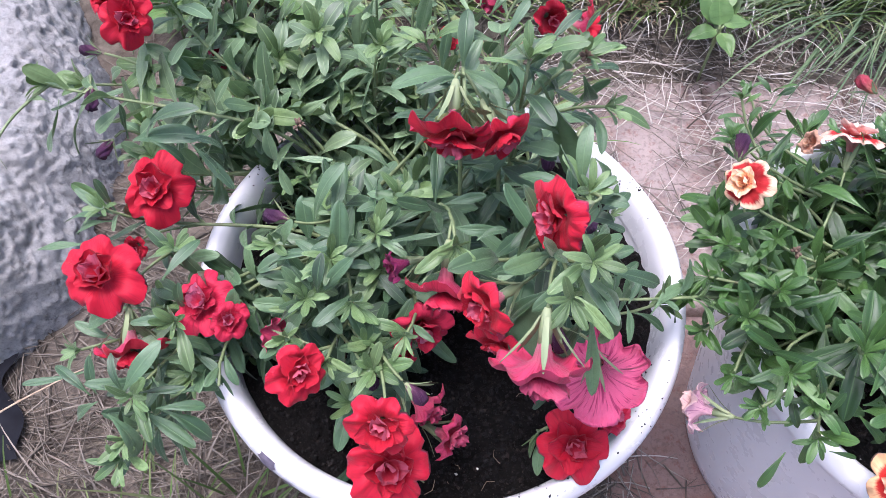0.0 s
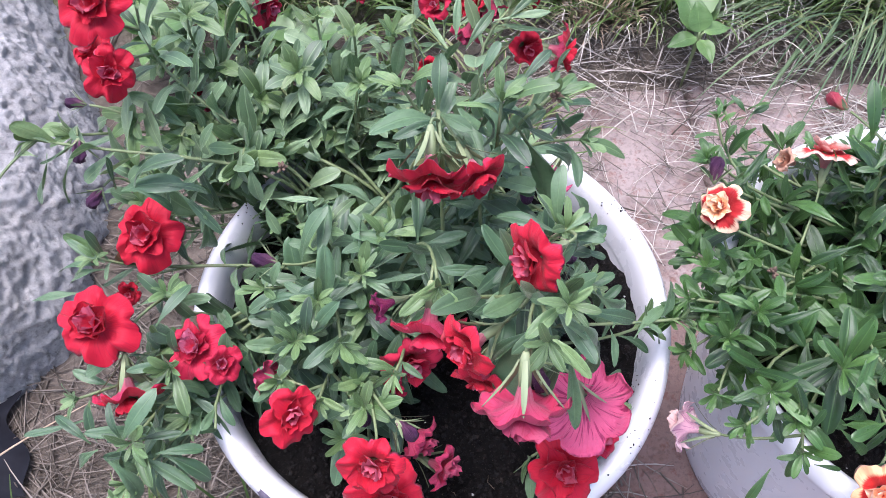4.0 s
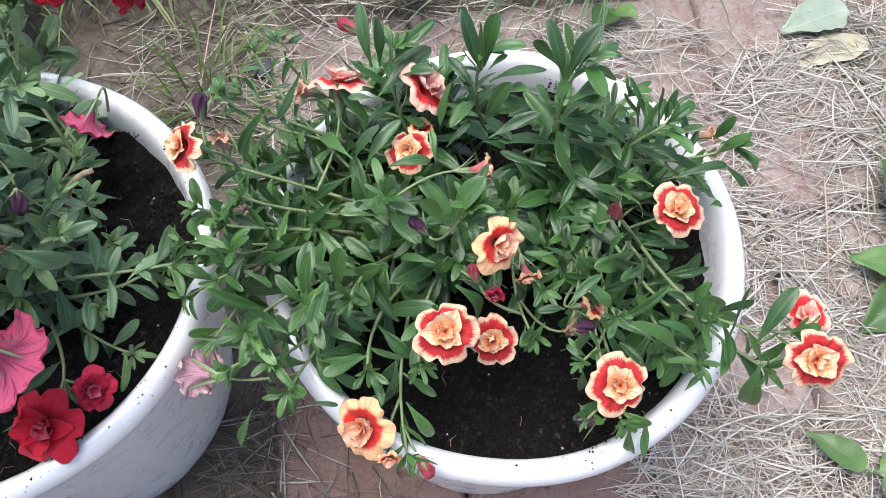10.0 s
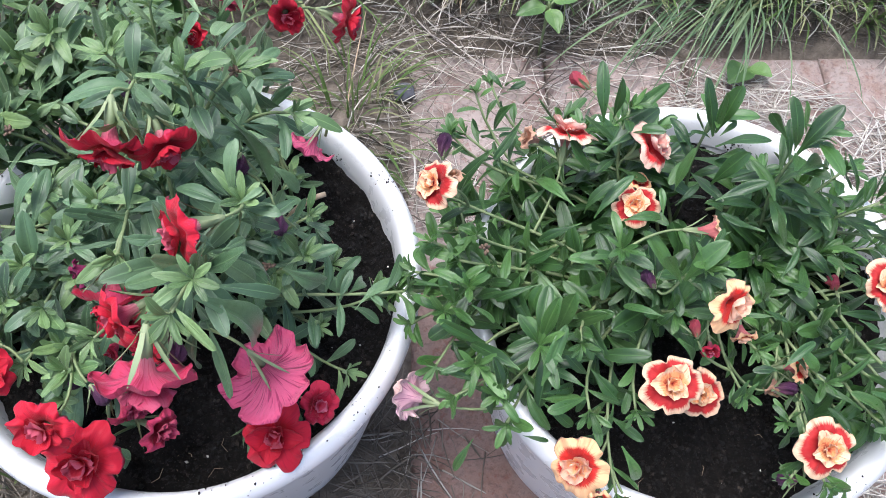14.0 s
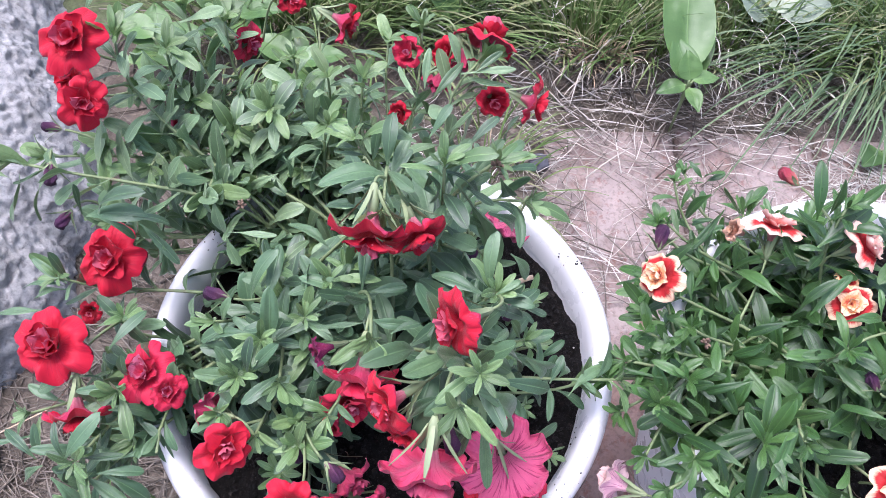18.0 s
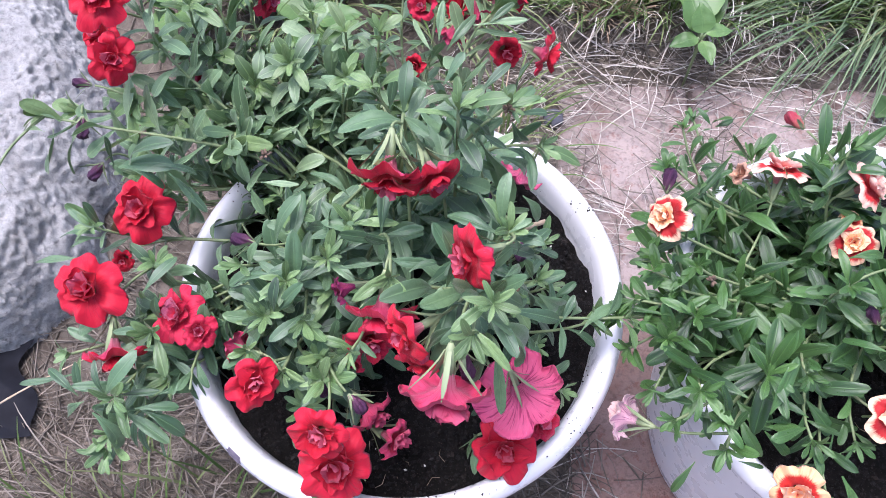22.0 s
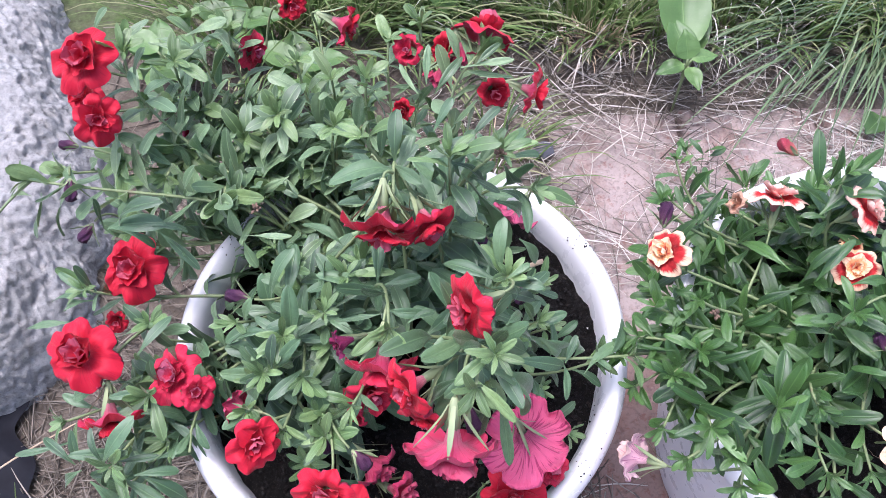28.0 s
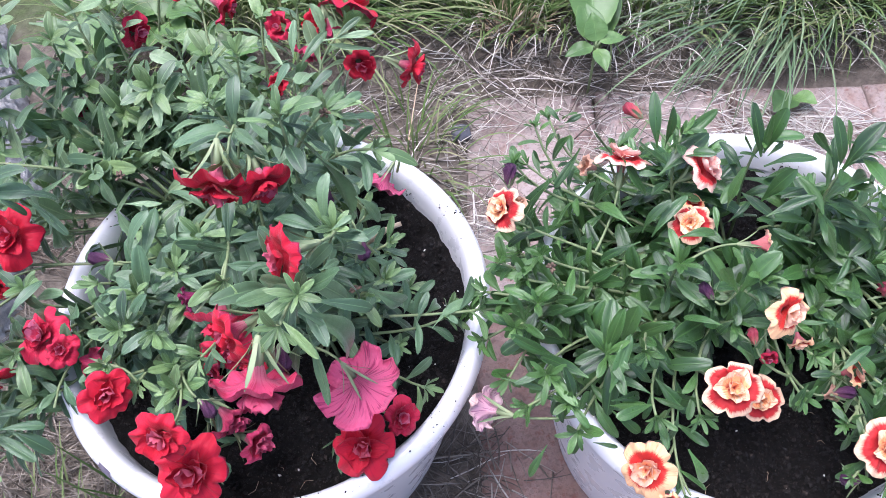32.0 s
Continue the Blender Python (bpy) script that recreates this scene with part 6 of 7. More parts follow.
leaf_at(plant_b, (0.207, 0.127, 0.235), (0.221, 0.124, 0.235), 0.25)
leaf_at(plant_b, (0.194, 0.141, 0.260), (0.193, 0.151, 0.280), 0.30)
leaf_at(plant_b, (0.197, 0.136, 0.260), (0.200, 0.142, 0.275), 0.30)
leaf_at(plant_b, (0.156, 0.159, 0.255), (0.180, 0.154, 0.250), 0.20)
leaf_at(plant_b, (0.413, 0.127, 0.265), (0.412, 0.138, 0.300), 0.33)
leaf_at(plant_b, (0.426, 0.123, 0.265), (0.440, 0.140, 0.290), 0.33)
leaf_at(plant_b, (0.425, 0.113, 0.265), (0.420, 0.093, 0.235), 0.40)
leaf_at(plant_b, (0.388, 0.123, 0.260), (0.374, 0.134, 0.290), 0.30)
leaf_at(plant_b, (0.399, 0.127, 0.260), (0.386, 0.136, 0.280), 0.30)
leaf_at(plant_b, (0.379, 0.131, 0.260), (0.362, 0.144, 0.265), 0.22)
leaf_at(plant_b, (0.398, 0.117, 0.260), (0.384, 0.122, 0.265), 0.35)
leaf_at(plant_b, (0.373, 0.117, 0.255), (0.364, 0.132, 0.265), 0.30)
leaf_at(plant_b, (0.391, 0.108, 0.250), (0.398, 0.114, 0.260), 0.35)
leaf_at(plant_b, (0.370, 0.101, 0.245), (0.372, 0.085, 0.225), 0.33)
leaf_at(plant_b, (0.362, 0.096, 0.245), (0.363, 0.078, 0.220), 0.28)
leaf_at(plant_b, (0.399, 0.147, 0.260), (0.392, 0.150, 0.280), 0.45)
leaf_at(plant_b, (0.403, 0.148, 0.260), (0.401, 0.152, 0.280), 0.40)
leaf_at(plant_b, (0.399, 0.136, 0.260), (0.402, 0.142, 0.275), 0.40)
leaf_at(plant_b, (0.321, 0.146, 0.265), (0.315, 0.137, 0.250), 0.50)
leaf_at(plant_b, (0.326, 0.145, 0.265), (0.316, 0.136, 0.250), 0.38)
leaf_at(plant_b, (0.337, 0.151, 0.265), (0.324, 0.152, 0.270), 0.40)
leaf_at(plant_b, (0.345, 0.128, 0.250), (0.337, 0.136, 0.255), 0.35)
leaf_at(plant_b, (0.343, 0.124, 0.250), (0.344, 0.115, 0.235), 0.35)
leaf_at(plant_b, (0.352, 0.131, 0.255), (0.348, 0.137, 0.265), 0.33)
leaf_at(plant_b, (0.338, 0.151, 0.270), (0.353, 0.163, 0.280), 0.35)
leaf_at(plant_b, (0.369, 0.180, 0.285), (0.358, 0.175, 0.270), 0.45)
leaf_at(plant_b, (0.376, 0.170, 0.280), (0.381, 0.163, 0.260), 0.40)
leaf_at(plant_b, (0.364, 0.190, 0.290), (0.351, 0.202, 0.305), 0.30)
leaf_at(plant_b, (0.369, 0.192, 0.290), (0.360, 0.193, 0.315), 0.33)
leaf_at(plant_b, (0.379, 0.187, 0.285), (0.373, 0.191, 0.310), 0.30)
leaf_at(plant_b, (0.378, 0.173, 0.280), (0.390, 0.169, 0.275), 0.35)
leaf_at(plant_b, (0.383, 0.182, 0.280), (0.406, 0.179, 0.270), 0.30)
leaf_at(plant_b, (0.372, 0.166, 0.275), (0.368, 0.164, 0.265), 0.40)
leaf_at(plant_b, (0.337, 0.192, 0.290), (0.348, 0.203, 0.300), 0.25)
leaf_at(plant_b, (0.337, 0.189, 0.290), (0.353, 0.189, 0.285), 0.30)
leaf_at(plant_b, (0.327, 0.183, 0.285), (0.325, 0.188, 0.300), 0.38)
leaf_at(plant_b, (0.329, 0.179, 0.280), (0.343, 0.175, 0.275), 0.25)
leaf_at(plant_b, (0.339, 0.177, 0.280), (0.339, 0.168, 0.260), 0.30)
leaf_at(plant_b, (0.334, 0.175, 0.280), (0.320, 0.177, 0.275), 0.30)
leaf_at(plant_b, (0.319, 0.222, 0.285), (0.309, 0.219, 0.280), 0.40)
leaf_at(plant_b, (0.337, 0.157, 0.270), (0.361, 0.158, 0.265), 0.25)
leaf_at(plant_b, (0.239, 0.183, 0.270), (0.228, 0.193, 0.265), 0.30)
leaf_at(plant_b, (0.228, 0.181, 0.270), (0.214, 0.183, 0.265), 0.25)
leaf_at(plant_b, (0.252, 0.172, 0.270), (0.269, 0.171, 0.265), 0.20)


shoot(plant_a, (0.090, 0.247, 0.246), (0.40, 0.10, 0.90), 8, 0.017)
shoot(plant_a, (0.103, 0.226, 0.238), (0.70, -0.10, 0.70), 8, 0.020)
shoot(plant_a, (0.082, 0.216, 0.240), (0.20, -0.30, 0.90), 8, 0.022)
shoot(plant_a, (0.060, 0.235, 0.255), (0.10, 0.00, 1.00), 8, 0.020)
shoot(plant_a, (0.096, 0.192, 0.230), (0.60, -0.50, 0.60), 7, 0.019)
shoot(plant_a, (0.062, 0.195, 0.250), (0.10, -0.40, 0.90), 8, 0.023)
shoot(plant_a, (0.112, 0.168, 0.222), (0.80, -0.40, 0.40), 5, 0.021)


def fill(plant, centre, radius, middle, top, count, length, bare_spots, leaves=13, squash=1.0):
    """Further shoots over the dome of the plant, leaving the bare soil free."""
    rng = plant.rng
    done = 0
    while done < count:
        w, q = rng.random() * 6.283, math.sqrt(rng.random())
        x, y = centre[0] + radius * q * math.cos(w), centre[1] + radius * squash * q * math.sin(w)
        if any((x - bx) ** 2 / rx ** 2 + (y - by) ** 2 / ry ** 2 < 1 for bx, by, rx, ry in bare_spots):
            continue
        z = middle + (top - middle) * (1 - q * q) + rng.uniform(-0.045, -0.008)
        out = Vector((math.cos(w) * q * 0.9 + rng.uniform(-0.3, 0.3), math.sin(w) * q * 0.9 + rng.uniform(-0.3, 0.3), 0.75))
        shoot(plant, (x, y, z), out, leaves, length * rng.uniform(0.8, 1.15))
        done += 1


fill(plant_a, (POT_A[0] - 0.03, POT_A[1] - 0.01), 0.13, 0.230, 0.305, 36, 0.030, [(0.045, 0.13, 0.065, 0.065), (0.125, 0.25, 0.055, 0.085), (-0.125, 0.235, 0.03, 0.03), (-0.10, 0.275, 0.025, 0.025)])
fill(plant_r, (POT_A[0] - 0.055, POT_A[1] + 0.135), 0.125, 0.212, 0.262, 38, 0.028, [(0.16, 0.30, 0.07, 0.09), (-0.10, 0.29, 0.03, 0.035), (-0.065, 0.335, 0.028, 0.025), (0.0, 0.30, 0.025, 0.022)], 13, 0.75)
fill(plant_b, (POT_B[0] - 0.01, POT_B[1] + 0.02), 0.14, 0.235, 0.285, 46, 0.030, [(0.30, 0.105, 0.085, 0.065), (0.445, 0.18, 0.035, 0.05), (0.335, 0.335, 0.07, 0.042)], 15)
fill(plant_a, (-0.135, 0.170), 0.050, 0.222, 0.248, 8, 0.026, [(-0.085, 0.125, 0.045, 0.055)], 11)
fill(plant_r, (-0.135, 0.300), 0.060, 0.225, 0.265, 8, 0.027, [(-0.10, 0.275, 0.03, 0.03)], 11)
plant_a.finish()
plant_r.finish()
plant_b.finish()


# ---- ground cover ----
def blade(at, way, length, width, droop, rng, nu=6, lift=1.0):
    """A folded grass blade that rises along way and bends over."""
    side = Vector((-way.y, way.x, 0))
    side = (side if side.length > 1e-3 else Vector((1, 0, 0))).normalized()
    verts, uvs = [], []
    p = Vector(at)
    d = Vector(way).normalized()
    for i in range(nu + 1):
        s = i / nu
        w = width * (1 - s ** 2.2) * 0.5 + 0.0002
        verts += [p - side * w, p - Vector((0, 0, w * 0.5)), p + side * w]
        uvs += [(s, 0), (s, 0.5), (s, 1)]
        d = (d + Vector((way.x, way.y, 0)) * 0.10 * droop + Vector((0, 0, -0.42 * droop * s))).normalized()
        p = p + d * length / nu
        p.z = max(p.z, ground_height(p.x, p.y) + 0.003)
    return verts, grid_faces(nu + 1, 3), uvs


def straw_stalk(x, y, rng, length, thick, height=0.0):
    a = rng.gauss(-0.15, 0.6) if rng.random() < 0.5 else rng.random() * 6.283
    bend = rng.gauss(0, 0.14)
    rise, sag = 0.012 * rng.random() ** 3, 0.004 * rng.random() ** 2
    pts = []
    for i in range(4):
        s = i / 3 - 0.5
        px, py = x + length * s * math.cos(a + bend * s), y + length * s * math.sin(a + bend * s)
        pts.append((px, py, max(ground_height(px, py), 0.0 if brick_area(px, py) else -1) + 0.0015 + height + rise * (s + 0.5) + sag))
    return tube(pts, [thick, thick * 0.95, thick * 0.9, thick * 0.5], 3)


def brick_area(x, y):
    return 0.145 < x < 0.80 and -0.2 < y < 0.615


def under_pot(x, y):
    return any((x - c[0]) ** 2 + (y - c[1]) ** 2 < 0.112 ** 2 for c in (POT_A, POT_B))


def scatter_straw(name, mat, label, seed, spots):
    rng = random.Random(seed)
    pieces = []
    for (x0, x1), (y0, y1), n, k in spots:
        for i in range(n):
            x, y = rng.uniform(x0, x1), rng.uniform(y0, y1)
            if under_pot(x, y) or x < concrete_profile(y):
                continue
            if brick_area(x, y) and noise.noise((x * 9, y * 13, 4.4)) + 0.5 * noise.noise((x * 25, y * 30, 1.4)) < rng.uniform(-0.6, -0.05):
                continue
            pieces.append(straw_stalk(x, y, rng, rng.uniform(0.02, 0.085) * k, rng.choice((0.0003, 0.0004, 0.0005, 0.0006, 0.0009))))
    return tagged(joined(name, pieces, mat), label, "straw", "dry litter on the ground")


scatter_straw("straw", STRAW, "dry cut straw strewn over brick and earth", 41, [((0.42, 0.78), (-0.05, 0.56), 6200, 0.9), ((0.12, 0.46), (0.38, 0.66), 420, 1.0), ((0.0, 0.2), (0.38, 0.62), 150, 1.1), ((0.1, 0.78), (0.575, 0.74), 350, 1.0), ((0.1, 0.75), (0.70, 0.95), 300, 1.2), ((0.10, 0.24), (0.02, 0.2), 60, 0.7), ((0.2, 0.7), (-0.2, 0.08), 400, 0.9)])
scatter_straw("dead_grass", THATCH, "grey-brown dead grass matted on bare earth", 43, [((-0.36, 0.16), (0.0, 0.24), 2600, 0.9), ((-0.32, -0.08), (0.2, 0.5), 1100, 0.8), ((-0.3, 0.2), (0.55, 0.95), 700, 1.2), ((0.1, 0.78), (0.59, 0.72), 900, 1.0), ((0.0, 0.46), (0.38, 0.66), 600, 0.8), ((0.08, 0.26), (-0.02, 0.2), 260, 0.7)])


def grass_tuft(name, centre, spread, count, length, width, lean, mat, label, seed, droop=1.0, up=1.0, stray=0.35):
    rng = random.Random(seed)
    pieces = []
    for k in range(count):
        w, q = rng.random() * 6.283, rng.random() ** 0.7
        x, y = centre[0] + spread[0] * q * math.cos(w), centre[1] + spread[1] * q * math.sin(w)
        out = Vector((math.cos(w) * q * 0.7 + lean[0] + rng.uniform(-stray, stray), math.sin(w) * q * 0.7 + lean[1] + rng.uniform(-stray, stray), up * rng.uniform(0.6, 1.3))).normalized()
        pieces.append(blade((x, y, ground_height(x, y) - 0.002), out, length * rng.uniform(0.45, 1.15), width * rng.uniform(0.6, 1.2), droop * rng.uniform(0.6, 1.3), rng))
    ob = joined(name, pieces, mat, None, label)
    return tagged(ob, label, "grass", "grass along the path", "stuff")


grass_tuft("grass_tuft", (0.50, 0.69), (0.09, 0.05), 150, 0.18, 0.0026, (-0.75, -0.55), BLUE_GRASS, "arching blue-green grass tuft leaning over the bricks", 1, 1.05, 0.9, 0.5)
grass_tuft("grass_tuft", (0.56, 0.76), (0.08, 0.06), 260, 0.14, 0.0026, (0.0, -0.1), GRASS, "dense green grass tuft", 2)
grass_tuft("grass_tuft", (0.20, 0.70), (0.05, 0.03), 190, 0.12, 0.0026, (0.0, 0.20), GRASS, "grass tuft with a dry brown base", 3, 0.7)
grass_tuft("grass_tuft", (-0.02, 0.72), (0.14, 0.05), 260, 0.16, 0.0034, (0.35, -0.05), GRASS, "long green grass behind the pot", 4, 0.9)
grass_tuft("grass_tuft", (0.795, 0.42), (0.06, 0.24), 900, 0.065, 0.0024, (-0.2, 0.0), GRASS, "short green grass beside the bricks", 5, 0.8)
grass_tuft("grass_tuft", (0.36, 0.88), (0.45, 0.12), 1800, 0.10, 0.0028, (0.0, 0.0), GRASS, "rough lawn grass", 6, 0.9)
grass_tuft("grass_tuft", (-0.22, 0.08), (0.18, 0.10), 300, 0.06, 0.0018, (0.0, 0.0), GRASS, "sparse thin grass in front of the pot", 7, 0.6)
grass_tuft("grass_tuft", (0.10, 0.52), (0.05, 0.09), 110, 0.07, 0.0018, (0.1, -0.1), GRASS, "sparse grass between pot and bricks", 8, 1.0)


grass_tuft("dry_tuft", (0.205, 0.668), (0.035, 0.018), 150, 0.035, 0.0012, (0.0, -0.1), TWIG, "brown fibrous base of a grass tuft", 9, 0.8)
grass_tuft("dry_tuft", (0.36, 0.80), (0.40, 0.10), 240, 0.10, 0.0016, (0.0, -0.1), STRAW, "bleached dry stalks among the grass", 10, 1.3)
grass_tuft("grass_tuft", (-0.135, 0.155), (0.03, 0.03), 12, 0.12, 0.0022, (-0.05, -0.1), GRASS, "thin green blades beside the pot", 11, 0.35, 1.6)
grass_tuft("dry_tuft", (-0.17, 0.12), (0.14, 0.07), 170, 0.07, 0.0012, (0.0, -0.1), THATCH, "upright dead grass stalks in front of the pot", 12, 0.8)


grass_tuft("grass_tuft", (-0.14, 0.70), (0.12, 0.09), 420, 0.12, 0.0024, (0.15, -0.1), GRASS, "green grass between concrete and trailing plant", 13, 0.9)
grass_tuft("grass_tuft", (0.755, 0.40), (0.03, 0.20), 420, 0.05, 0.0026, (-0.1, 0.0), GRASS, "short green grass on the edge of the straw", 14, 0.8)


grass_tuft("grass_tuft", (0.34, 0.72), (0.36, 0.06), 1400, 0.085, 0.0028, (0.0, 0.05), GRASS, "green grass growing over the edge of the bricks", 15, 0.9)
grass_tuft("grass_tuft", (0.66, 0.70), (0.16, 0.07), 560, 0.10, 0.0030, (-0.1, -0.1), GRASS, "thick green grass at the corner of the path", 16, 0.9)
grass_tuft("dry_tuft", (0.34, 0.68), (0.32, 0.04), 260, 0.06, 0.0013, (0.0, -0.2), STRAW, "dry stalks at the foot of the grass", 17, 1.2)


# ---- weeds and loose leaves ----
def broad_leaf(name, at, way, length, width, mat, parent, seed, curl=-0.2, up=(0, 0, 1), fold=0.25, jag=0.0):
    rng = random.Random(seed)
    nu, nv = 12, 9
    verts, uvs = [], []
    for i in range(nu + 1):
        s = i / nu
        half = 0.5 * width * math.sin(math.pi * min(0.985, s ** 0.75 + 0.01)) ** 0.8 + 0.02 * width
        for j in range(nv):
            q = 2 * j / (nv - 1) - 1
            tear = 1 - jag * abs(noise.noise((s * 9, q * 3, seed))) * abs(q)
            z = curl * s * s * length + fold * half * abs(q) ** 1.3 + 0.05 * length * noise.noise((s * 4, q * 2, seed)) * min(1, 3 * s)
            verts.append((s * length, half * q * tear, z))
            uvs.append((s, 0.5 + 0.5 * q))
    ob = link(name, mesh_of(name, verts, grid_faces(nu + 1, nv), uvs), mat, parent)
    ob.matrix_basis = Matrix.Translation(at) @ axes(way, up).to_4x4()
    return ob


def weed(name, at, leaves, mat, label, seed):
    rng = random.Random(seed)
    ob = tagged(new(name), label, "weed", "weeds in the grass", "thing")
    ob.location = at
    for way, length, width, h in leaves:
        v = Vector(way).normalized()
        foot = Vector((0, 0, h))
        neck = foot + v * length * 0.15
        pv, pf, pu = tube(bezier((0, 0, -0.002), (0, 0, h * 0.7), foot, neck, 6), [0.0014] * 6, 5)
        link("leaf_stalk", mesh_of("leaf_stalk", pv, pf, pu), STEM, ob)
        broad_leaf("leaf", neck, v, length, width, mat, ob, rng.random() * 50, rng.uniform(-0.35, -0.1))
    return ob


weed("broadleaf_weed", (0.286, 0.590, 0.0), [((0.0, 0.78, 0.45), 0.130, 0.052, 0.062), ((0.18, 0.72, 0.30), 0.10, 0.036, 0.055), ((0.12, -0.5, 0.05), 0.027, 0.017, 0.070), ((-0.6, -0.22, 0.05), 0.030, 0.018, 0.072), ((0.5, 0.12, 0.15), 0.026, 0.018, 0.075), ((-0.08, 0.4, 0.6), 0.028, 0.024, 0.072), ((-0.2, 0.75, 0.6), 0.045, 0.030, 0.068)], WEED, "fresh light-green broad-leaved weed at the edge of the bricks", 1)
weed("round_leaf_weed", (0.40, 0.71, 0.0), [((-0.3, 0.2, 0.3), 0.07, 0.06, 0.04), ((0.5, 0.1, 0.3), 0.05, 0.045, 0.05), ((0.2, 0.5, 0.4), 0.05, 0.045, 0.05)], SILVER, "dull grey-green weed with rounded leaves", 2)
weed("heart_leaf_weed", (0.50, 0.57, 0.0), [((-0.4, -0.4, 0.15), 0.032, 0.028, 0.012), ((0.3, -0.3, 0.2), 0.024, 0.02, 0.01)], WEED, "small weed with a pale heart-shaped leaf", 3)
weed("broadleaf_weed", (0.06, 0.70, 0.0), [((0.2, 0.25, 0.9), 0.075, 0.045, 0.07), ((-0.4, 0.3, 0.5), 0.05, 0.03, 0.03)], WEED, "pale yellow-green weed leaf standing behind the flowers", 4)
weed("lobed_weed", (-0.24, 0.62, 0.01), [((math.cos(k * 0.9), math.sin(k * 0.9), 0.35 + 0.1 * (k % 3)), 0.032 + 0.004 * (k % 4), 0.030, 0.03 + 0.008 * (k % 4)) for k in range(11)], WEED, "bright green lobed weed beside the concrete", 5)
weed("lobed_weed", (-0.17, 0.66, 0.01), [((math.cos(k * 0.9), math.sin(k * 0.9), 0.35 + 0.1 * (k % 3)), 0.032 + 0.004 * (k % 4), 0.030, 0.03 + 0.008 * (k % 4)) for k in range(11)], WEED, "bright green lobed weed behind the trailing flowers", 15)
weed("lobed_weed", (-0.10, 0.60, 0.01), [((math.cos(k * 0.9), math.sin(k * 0.9), 0.35 + 0.1 * (k % 3)), 0.032 + 0.004 * (k % 4), 0.030, 0.03 + 0.008 * (k % 4)) for k in range(11)], WEED, "small lobed weed in the grass", 25)
weed("broadleaf_weed", (0.715, 0.245, 0.0), [((-0.8, 0.25, 0.2), 0.07, 0.036, 0.012), ((-0.8, -0.35, 0.15), 0.075, 0.046, 0.01), ((-0.1, 0.8, 0.2), 0.10, 0.05, 0.012), ((0.2, -0.6, 0.3), 0.06, 0.04, 0.02)], WEED, "green broad-leaved weed in the straw", 6)
weed("broadleaf_weed", (0.60, 0.095, 0.0), [((-0.7, 0.6, 0.25), 0.045, 0.022, 0.012), ((0.6, 0.1, 0.2), 0.04, 0.022, 0.01), ((0.2, -0.6, 0.3), 0.04, 0.02, 0.02)], WEED, "small light-green weed sprouting through straw", 7)


def fallen_leaf(at, way, length, width, mat, label, seed, lift=(0, 0, 1)):
    ob = broad_leaf("fallen_leaf", at, way, length, width, mat, None, seed, -0.12, lift, 0.3, 0.5)
    return tagged(ob, label, "leaf", "leaves fallen on the bricks", "thing")


fallen_leaf((0.735, 0.545, 0.012), (-0.9, -0.25, 0.05), 0.075, 0.046, DRIED, "curled silvery wilted leaf lying on the bricks", 3.0)
fallen_leaf((0.745, 0.505, 0.006), (-0.95, -0.15, 0.0), 0.085, 0.036, WILTED, "dried olive leaf lying flat on the bricks", 8.0)


def build_film():
    """A slack sheet of black plastic film by the concrete, in broad soft folds."""
    n = 90
    verts = []
    for i in range(n):
        for j in range(n):
            u, v = i / (n - 1), j / (n - 1)
            x = -0.60 + (0.300 + 0.03 * noise.noise((v * 3, 4.0, 0)) - 0.03 * v) * u
            y = 0.190 + 0.02 * noise.noise((u * 4, 7.0, 0)) + (0.125 + 0.02 * noise.noise((u * 3, 1.0, 0))) * v
            fold = 0.020 * (0.6 - abs(noise.noise((x * 11 + y * 6, y * 9, 3)))) + 0.008 * noise.noise((x * 24, y * 30, 5))
            verts.append((x, y, ground_height(x, y) + 0.008 + fold * min(1, 8 * min(u, v, 1 - u, 1 - v) + 0.2)))
    ob = link("black_film", mesh_of("black_film", verts, [q[::-1] for q in grid_faces(n, n)]), SHEET)
    return tagged(ob, "slack black plastic film on the ground by concrete", "plastic film", "", "thing")


build_film()


def lump(name, at, size, mat, label, category, seed):
    bm = bmesh.new()
    bmesh.ops.create_icosphere(bm, subdivisions=3, radius=1.0)
    for v in bm.verts:
        v.co *= 1 + 0.28 * noise.noise(v.co * 1.7 + Vector((seed, 0, 0)))
        v.co = Vector((v.co.x * size[0], v.co.y * size[1], v.co.z * size[2]))
    me = bpy.data.meshes.new(name)
    bm.to_mesh(me)
    bm.free()
    ob = link(name, me, mat)
    ob.location = at
    return tagged(ob, label, category, "", "thing")


lump("pebble", (0.146, 0.537, 0.004), (0.011, 0.010, 0.006), STONE, "dark blue-grey pebble in the straw", "pebble", 1)


# the dry bent twig that stands in the soil of the first pot
def build_twig():
    v, fc, u = tube(bezier((0.063, 0.267, 0.190), (0.076, 0.255, 0.240), (0.087, 0.251, 0.268), (0.101, 0.257, 0.265), 10), [0.0024 - 0.0001 * i for i in range(10)], 7)
    ob = link("dry_twig", mesh_of("dry_twig", v, fc, u), TWIG)
    return tagged(ob, "bare tan twig bent over above the soil", "twig", "", "thing")


build_twig()


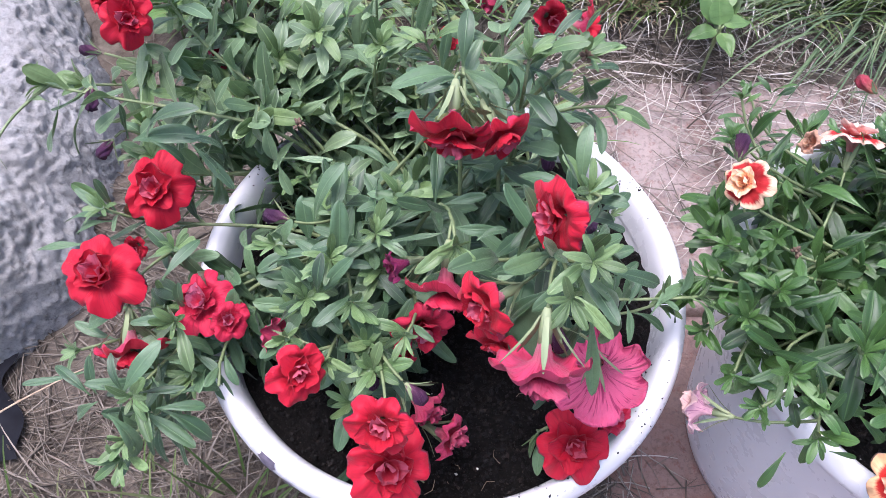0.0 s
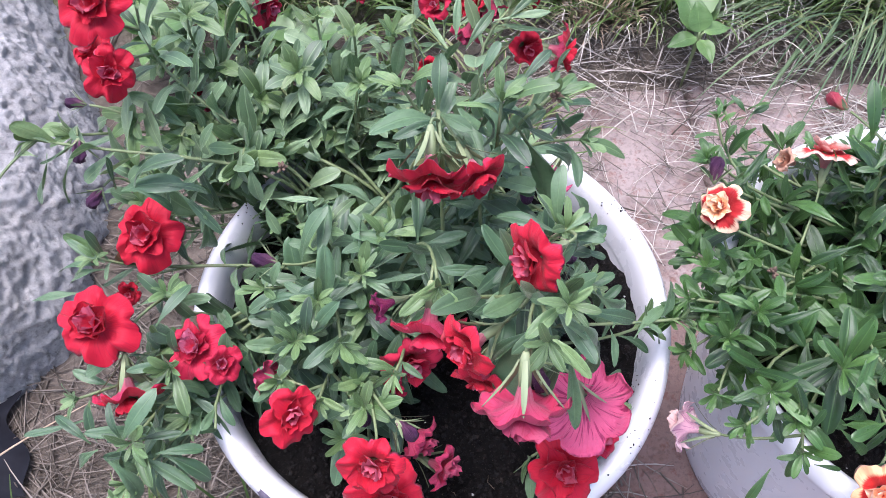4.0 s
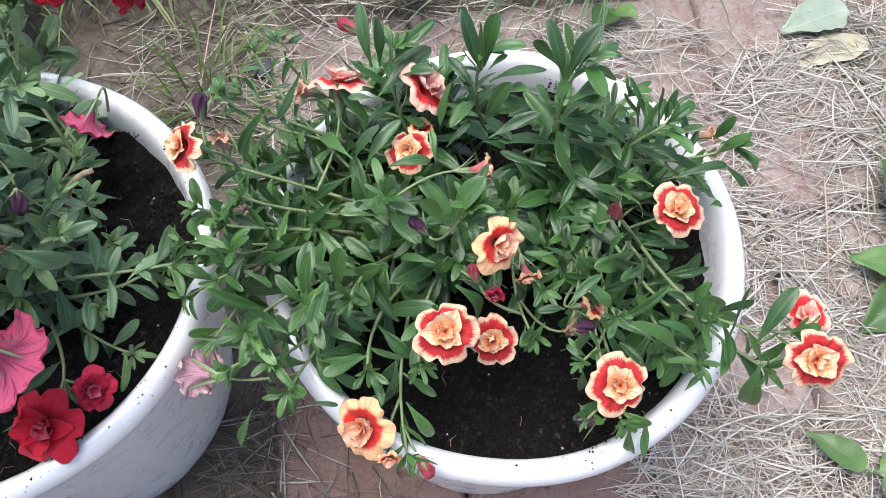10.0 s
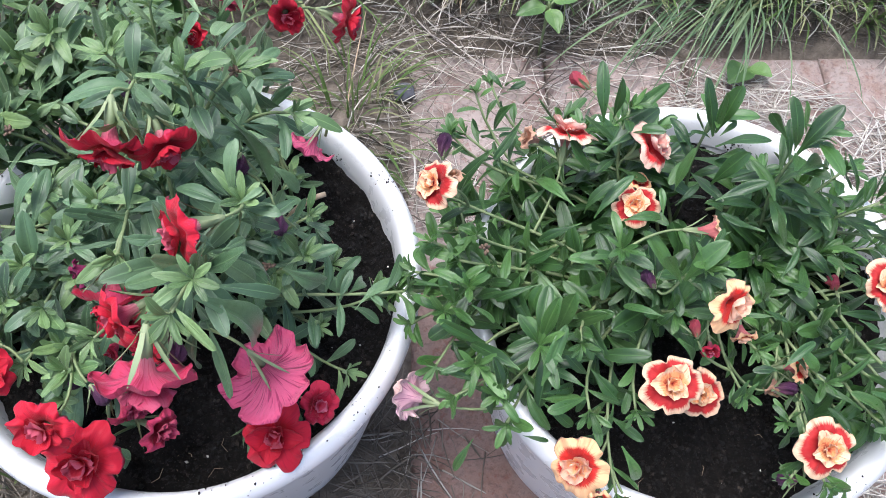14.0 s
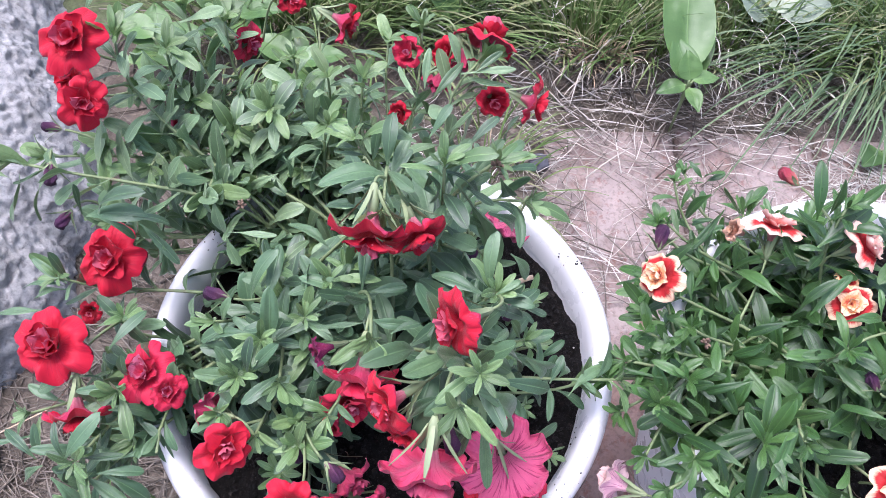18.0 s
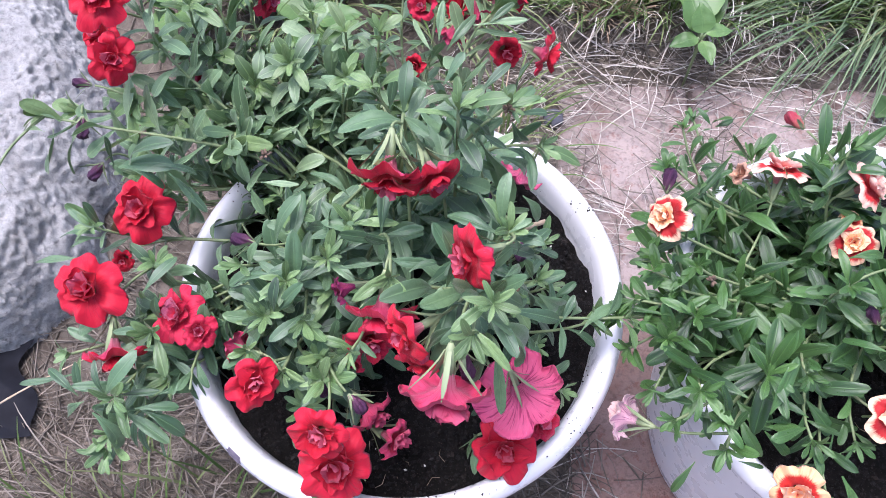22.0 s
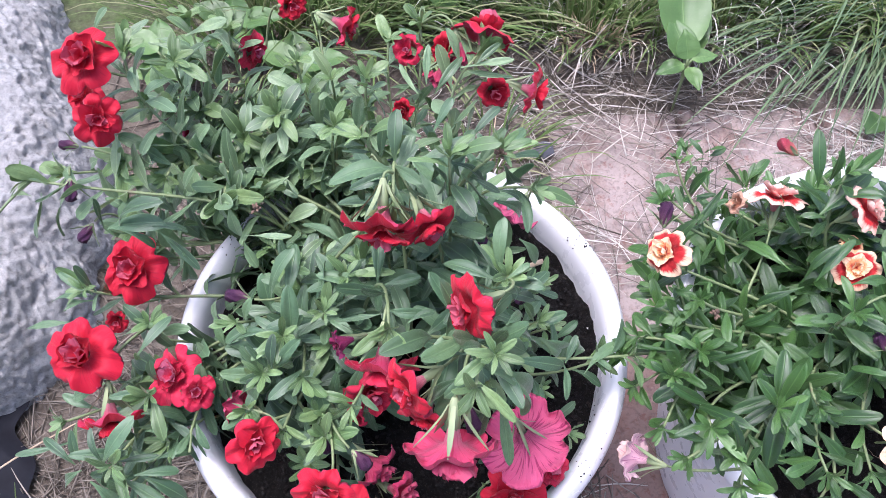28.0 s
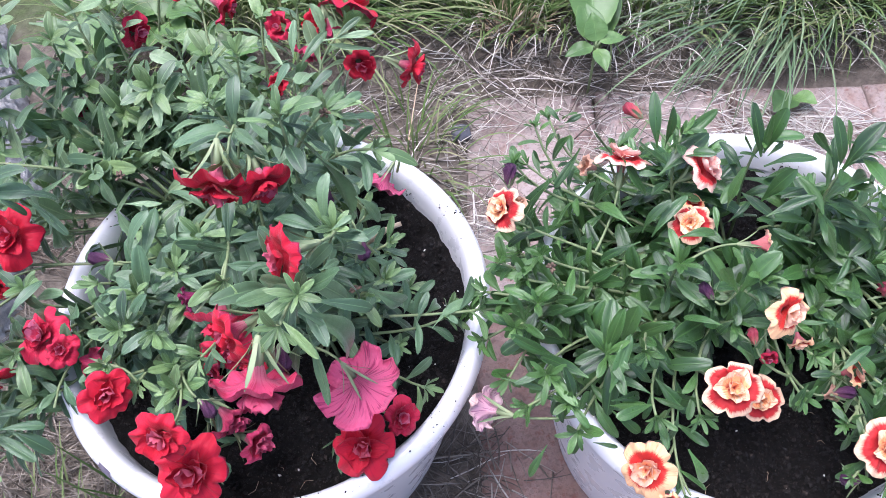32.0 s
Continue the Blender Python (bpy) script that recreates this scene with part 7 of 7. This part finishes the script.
def seed_head(at, size, seed):
    """A dried brown seed cluster caught among the leaves."""
    rng = random.Random(seed)
    ob = tagged(new("seed_head"), "small dry brown seed cluster caught on the leaves", "seed head", "dry seed heads", "thing")
    ob.location = at
    for k in range(9):
        w, e = rng.random() * 6.283, rng.uniform(-0.3, 1.4)
        d = Vector((math.cos(w) * math.cos(e), math.sin(w) * math.cos(e), math.sin(e)))
        v, fc, u = tube([d * size * 0.1, d * size * 0.55, d * size * 0.9, d * size * 1.05], [size * 0.1, size * 0.26, size * 0.2, size * 0.03], 5)
        link("seed", mesh_of("seed", v, fc, u), SEED, ob)
    return ob


seed_head((0.071, 0.252, 0.375), 0.0036, 0)
seed_head((0.186, 0.209, 0.290), 0.0036, 1)
seed_head((0.079, 0.194, 0.300), 0.0036, 2)
seed_head((-0.061, 0.273, 0.300), 0.0036, 3)


def dry_stalk(a, b, label):
    a, b = Vector(a), Vector(b)
    v, fc, u = tube(bezier(a, a.lerp(b, 0.3) + Vector((0, 0, 0.004)), a.lerp(b, 0.7) + Vector((0, 0, 0.003)), b, 9), [0.0009 - 0.00006 * i for i in range(9)], 6)
    return tagged(link("dry_stalk", mesh_of("dry_stalk", v, fc, u), TWIG), label, "stalk", "dry litter on the ground", "thing")


dry_stalk((-0.315, 0.204, 0.035), (-0.245, 0.245, 0.045), "dry tan stalk lying across the black film")
dry_stalk((0.090, 0.513, 0.008), (0.107, 0.638, 0.012), "long straight dry stalk lying on the bricks")
dry_stalk((0.650, 0.354, 0.006), (0.616, 0.241, 0.006), "pale straight stalk lying in the straw")


# ---- brick paving, laid last ----
def brick_mesh(seed, lx, ly, mat, h=0.06):
    """A worn brick with rounded arrises and a slightly hollow top."""
    rng = random.Random(seed)
    n, b = 9, 0.007
    xs = [0, b * 0.4, b] + list(np.linspace(b, lx - b, n))[1:-1] + [lx - b, lx - b * 0.4, lx]
    ys = [0, b * 0.4, b] + list(np.linspace(b, ly - b, n))[1:-1] + [ly - b, ly - b * 0.4, ly]
    verts = []
    for x in xs:
        for y in ys:
            e = min(x, y, lx - x, ly - y)
            z = -0.006 * (1 - min(1, e / b)) ** 2 + 0.0035 * noise.noise((x * 25 + seed * 3, y * 25, 0.5)) + 0.0015 * noise.noise((x * 80 + seed, y * 80, 0.5))
            verts.append((x, y, z))
    nx, ny = len(xs), len(ys)
    ring = [i * ny for i in range(nx)] + [(nx - 1) * ny + j for j in range(1, ny)] + [i * ny + ny - 1 for i in range(nx - 2, -1, -1)] + [j for j in range(ny - 2, 0, -1)]
    base = len(verts)
    verts += [(verts[i][0], verts[i][1], -h) for i in ring]
    m = len(ring)
    faces = [q[::-1] for q in grid_faces(nx, ny)] + [(ring[i], ring[(i + 1) % m], base + (i + 1) % m, base + i)[::-1] for i in range(m)]
    me = mesh_of("brick", verts, faces)
    me.materials.append(mat)
    me.polygons.foreach_set("use_smooth", [True] * len(me.polygons))
    return me


paving = tagged(new("brick_path"), "weathered red-brown brick path under straw", "path", "", "structure")
BRICK_SHAPES = [brick_mesh(k, 0.142, 0.265, BRICK) for k in range(4)]
BARE_SHAPES = [brick_mesh(k + 4, 0.142, 0.265, BARE_BRICK) for k in range(2)]
rng = random.Random(77)
for i in range(5):
    for j in range(4):
        # the bricks between the pots get the redder, less dusty material
        shape = BRICK_SHAPES[rng.randrange(4)]
        ob = new("brick", BARE_SHAPES[j % 2] if i < 2 and 0 < j < 3 else shape)
        ob.parent = paving
        ob.matrix_basis = pose(0.150 + 0.1465 * i + rng.uniform(-0.001, 0.001), -0.485 + 0.272 * j + rng.uniform(-0.002, 0.002), -0.002 + rng.uniform(-0.003, 0.003), rng.uniform(-0.7, 0.7), rng.uniform(-0.7, 0.7), rng.uniform(-0.5, 0.5))
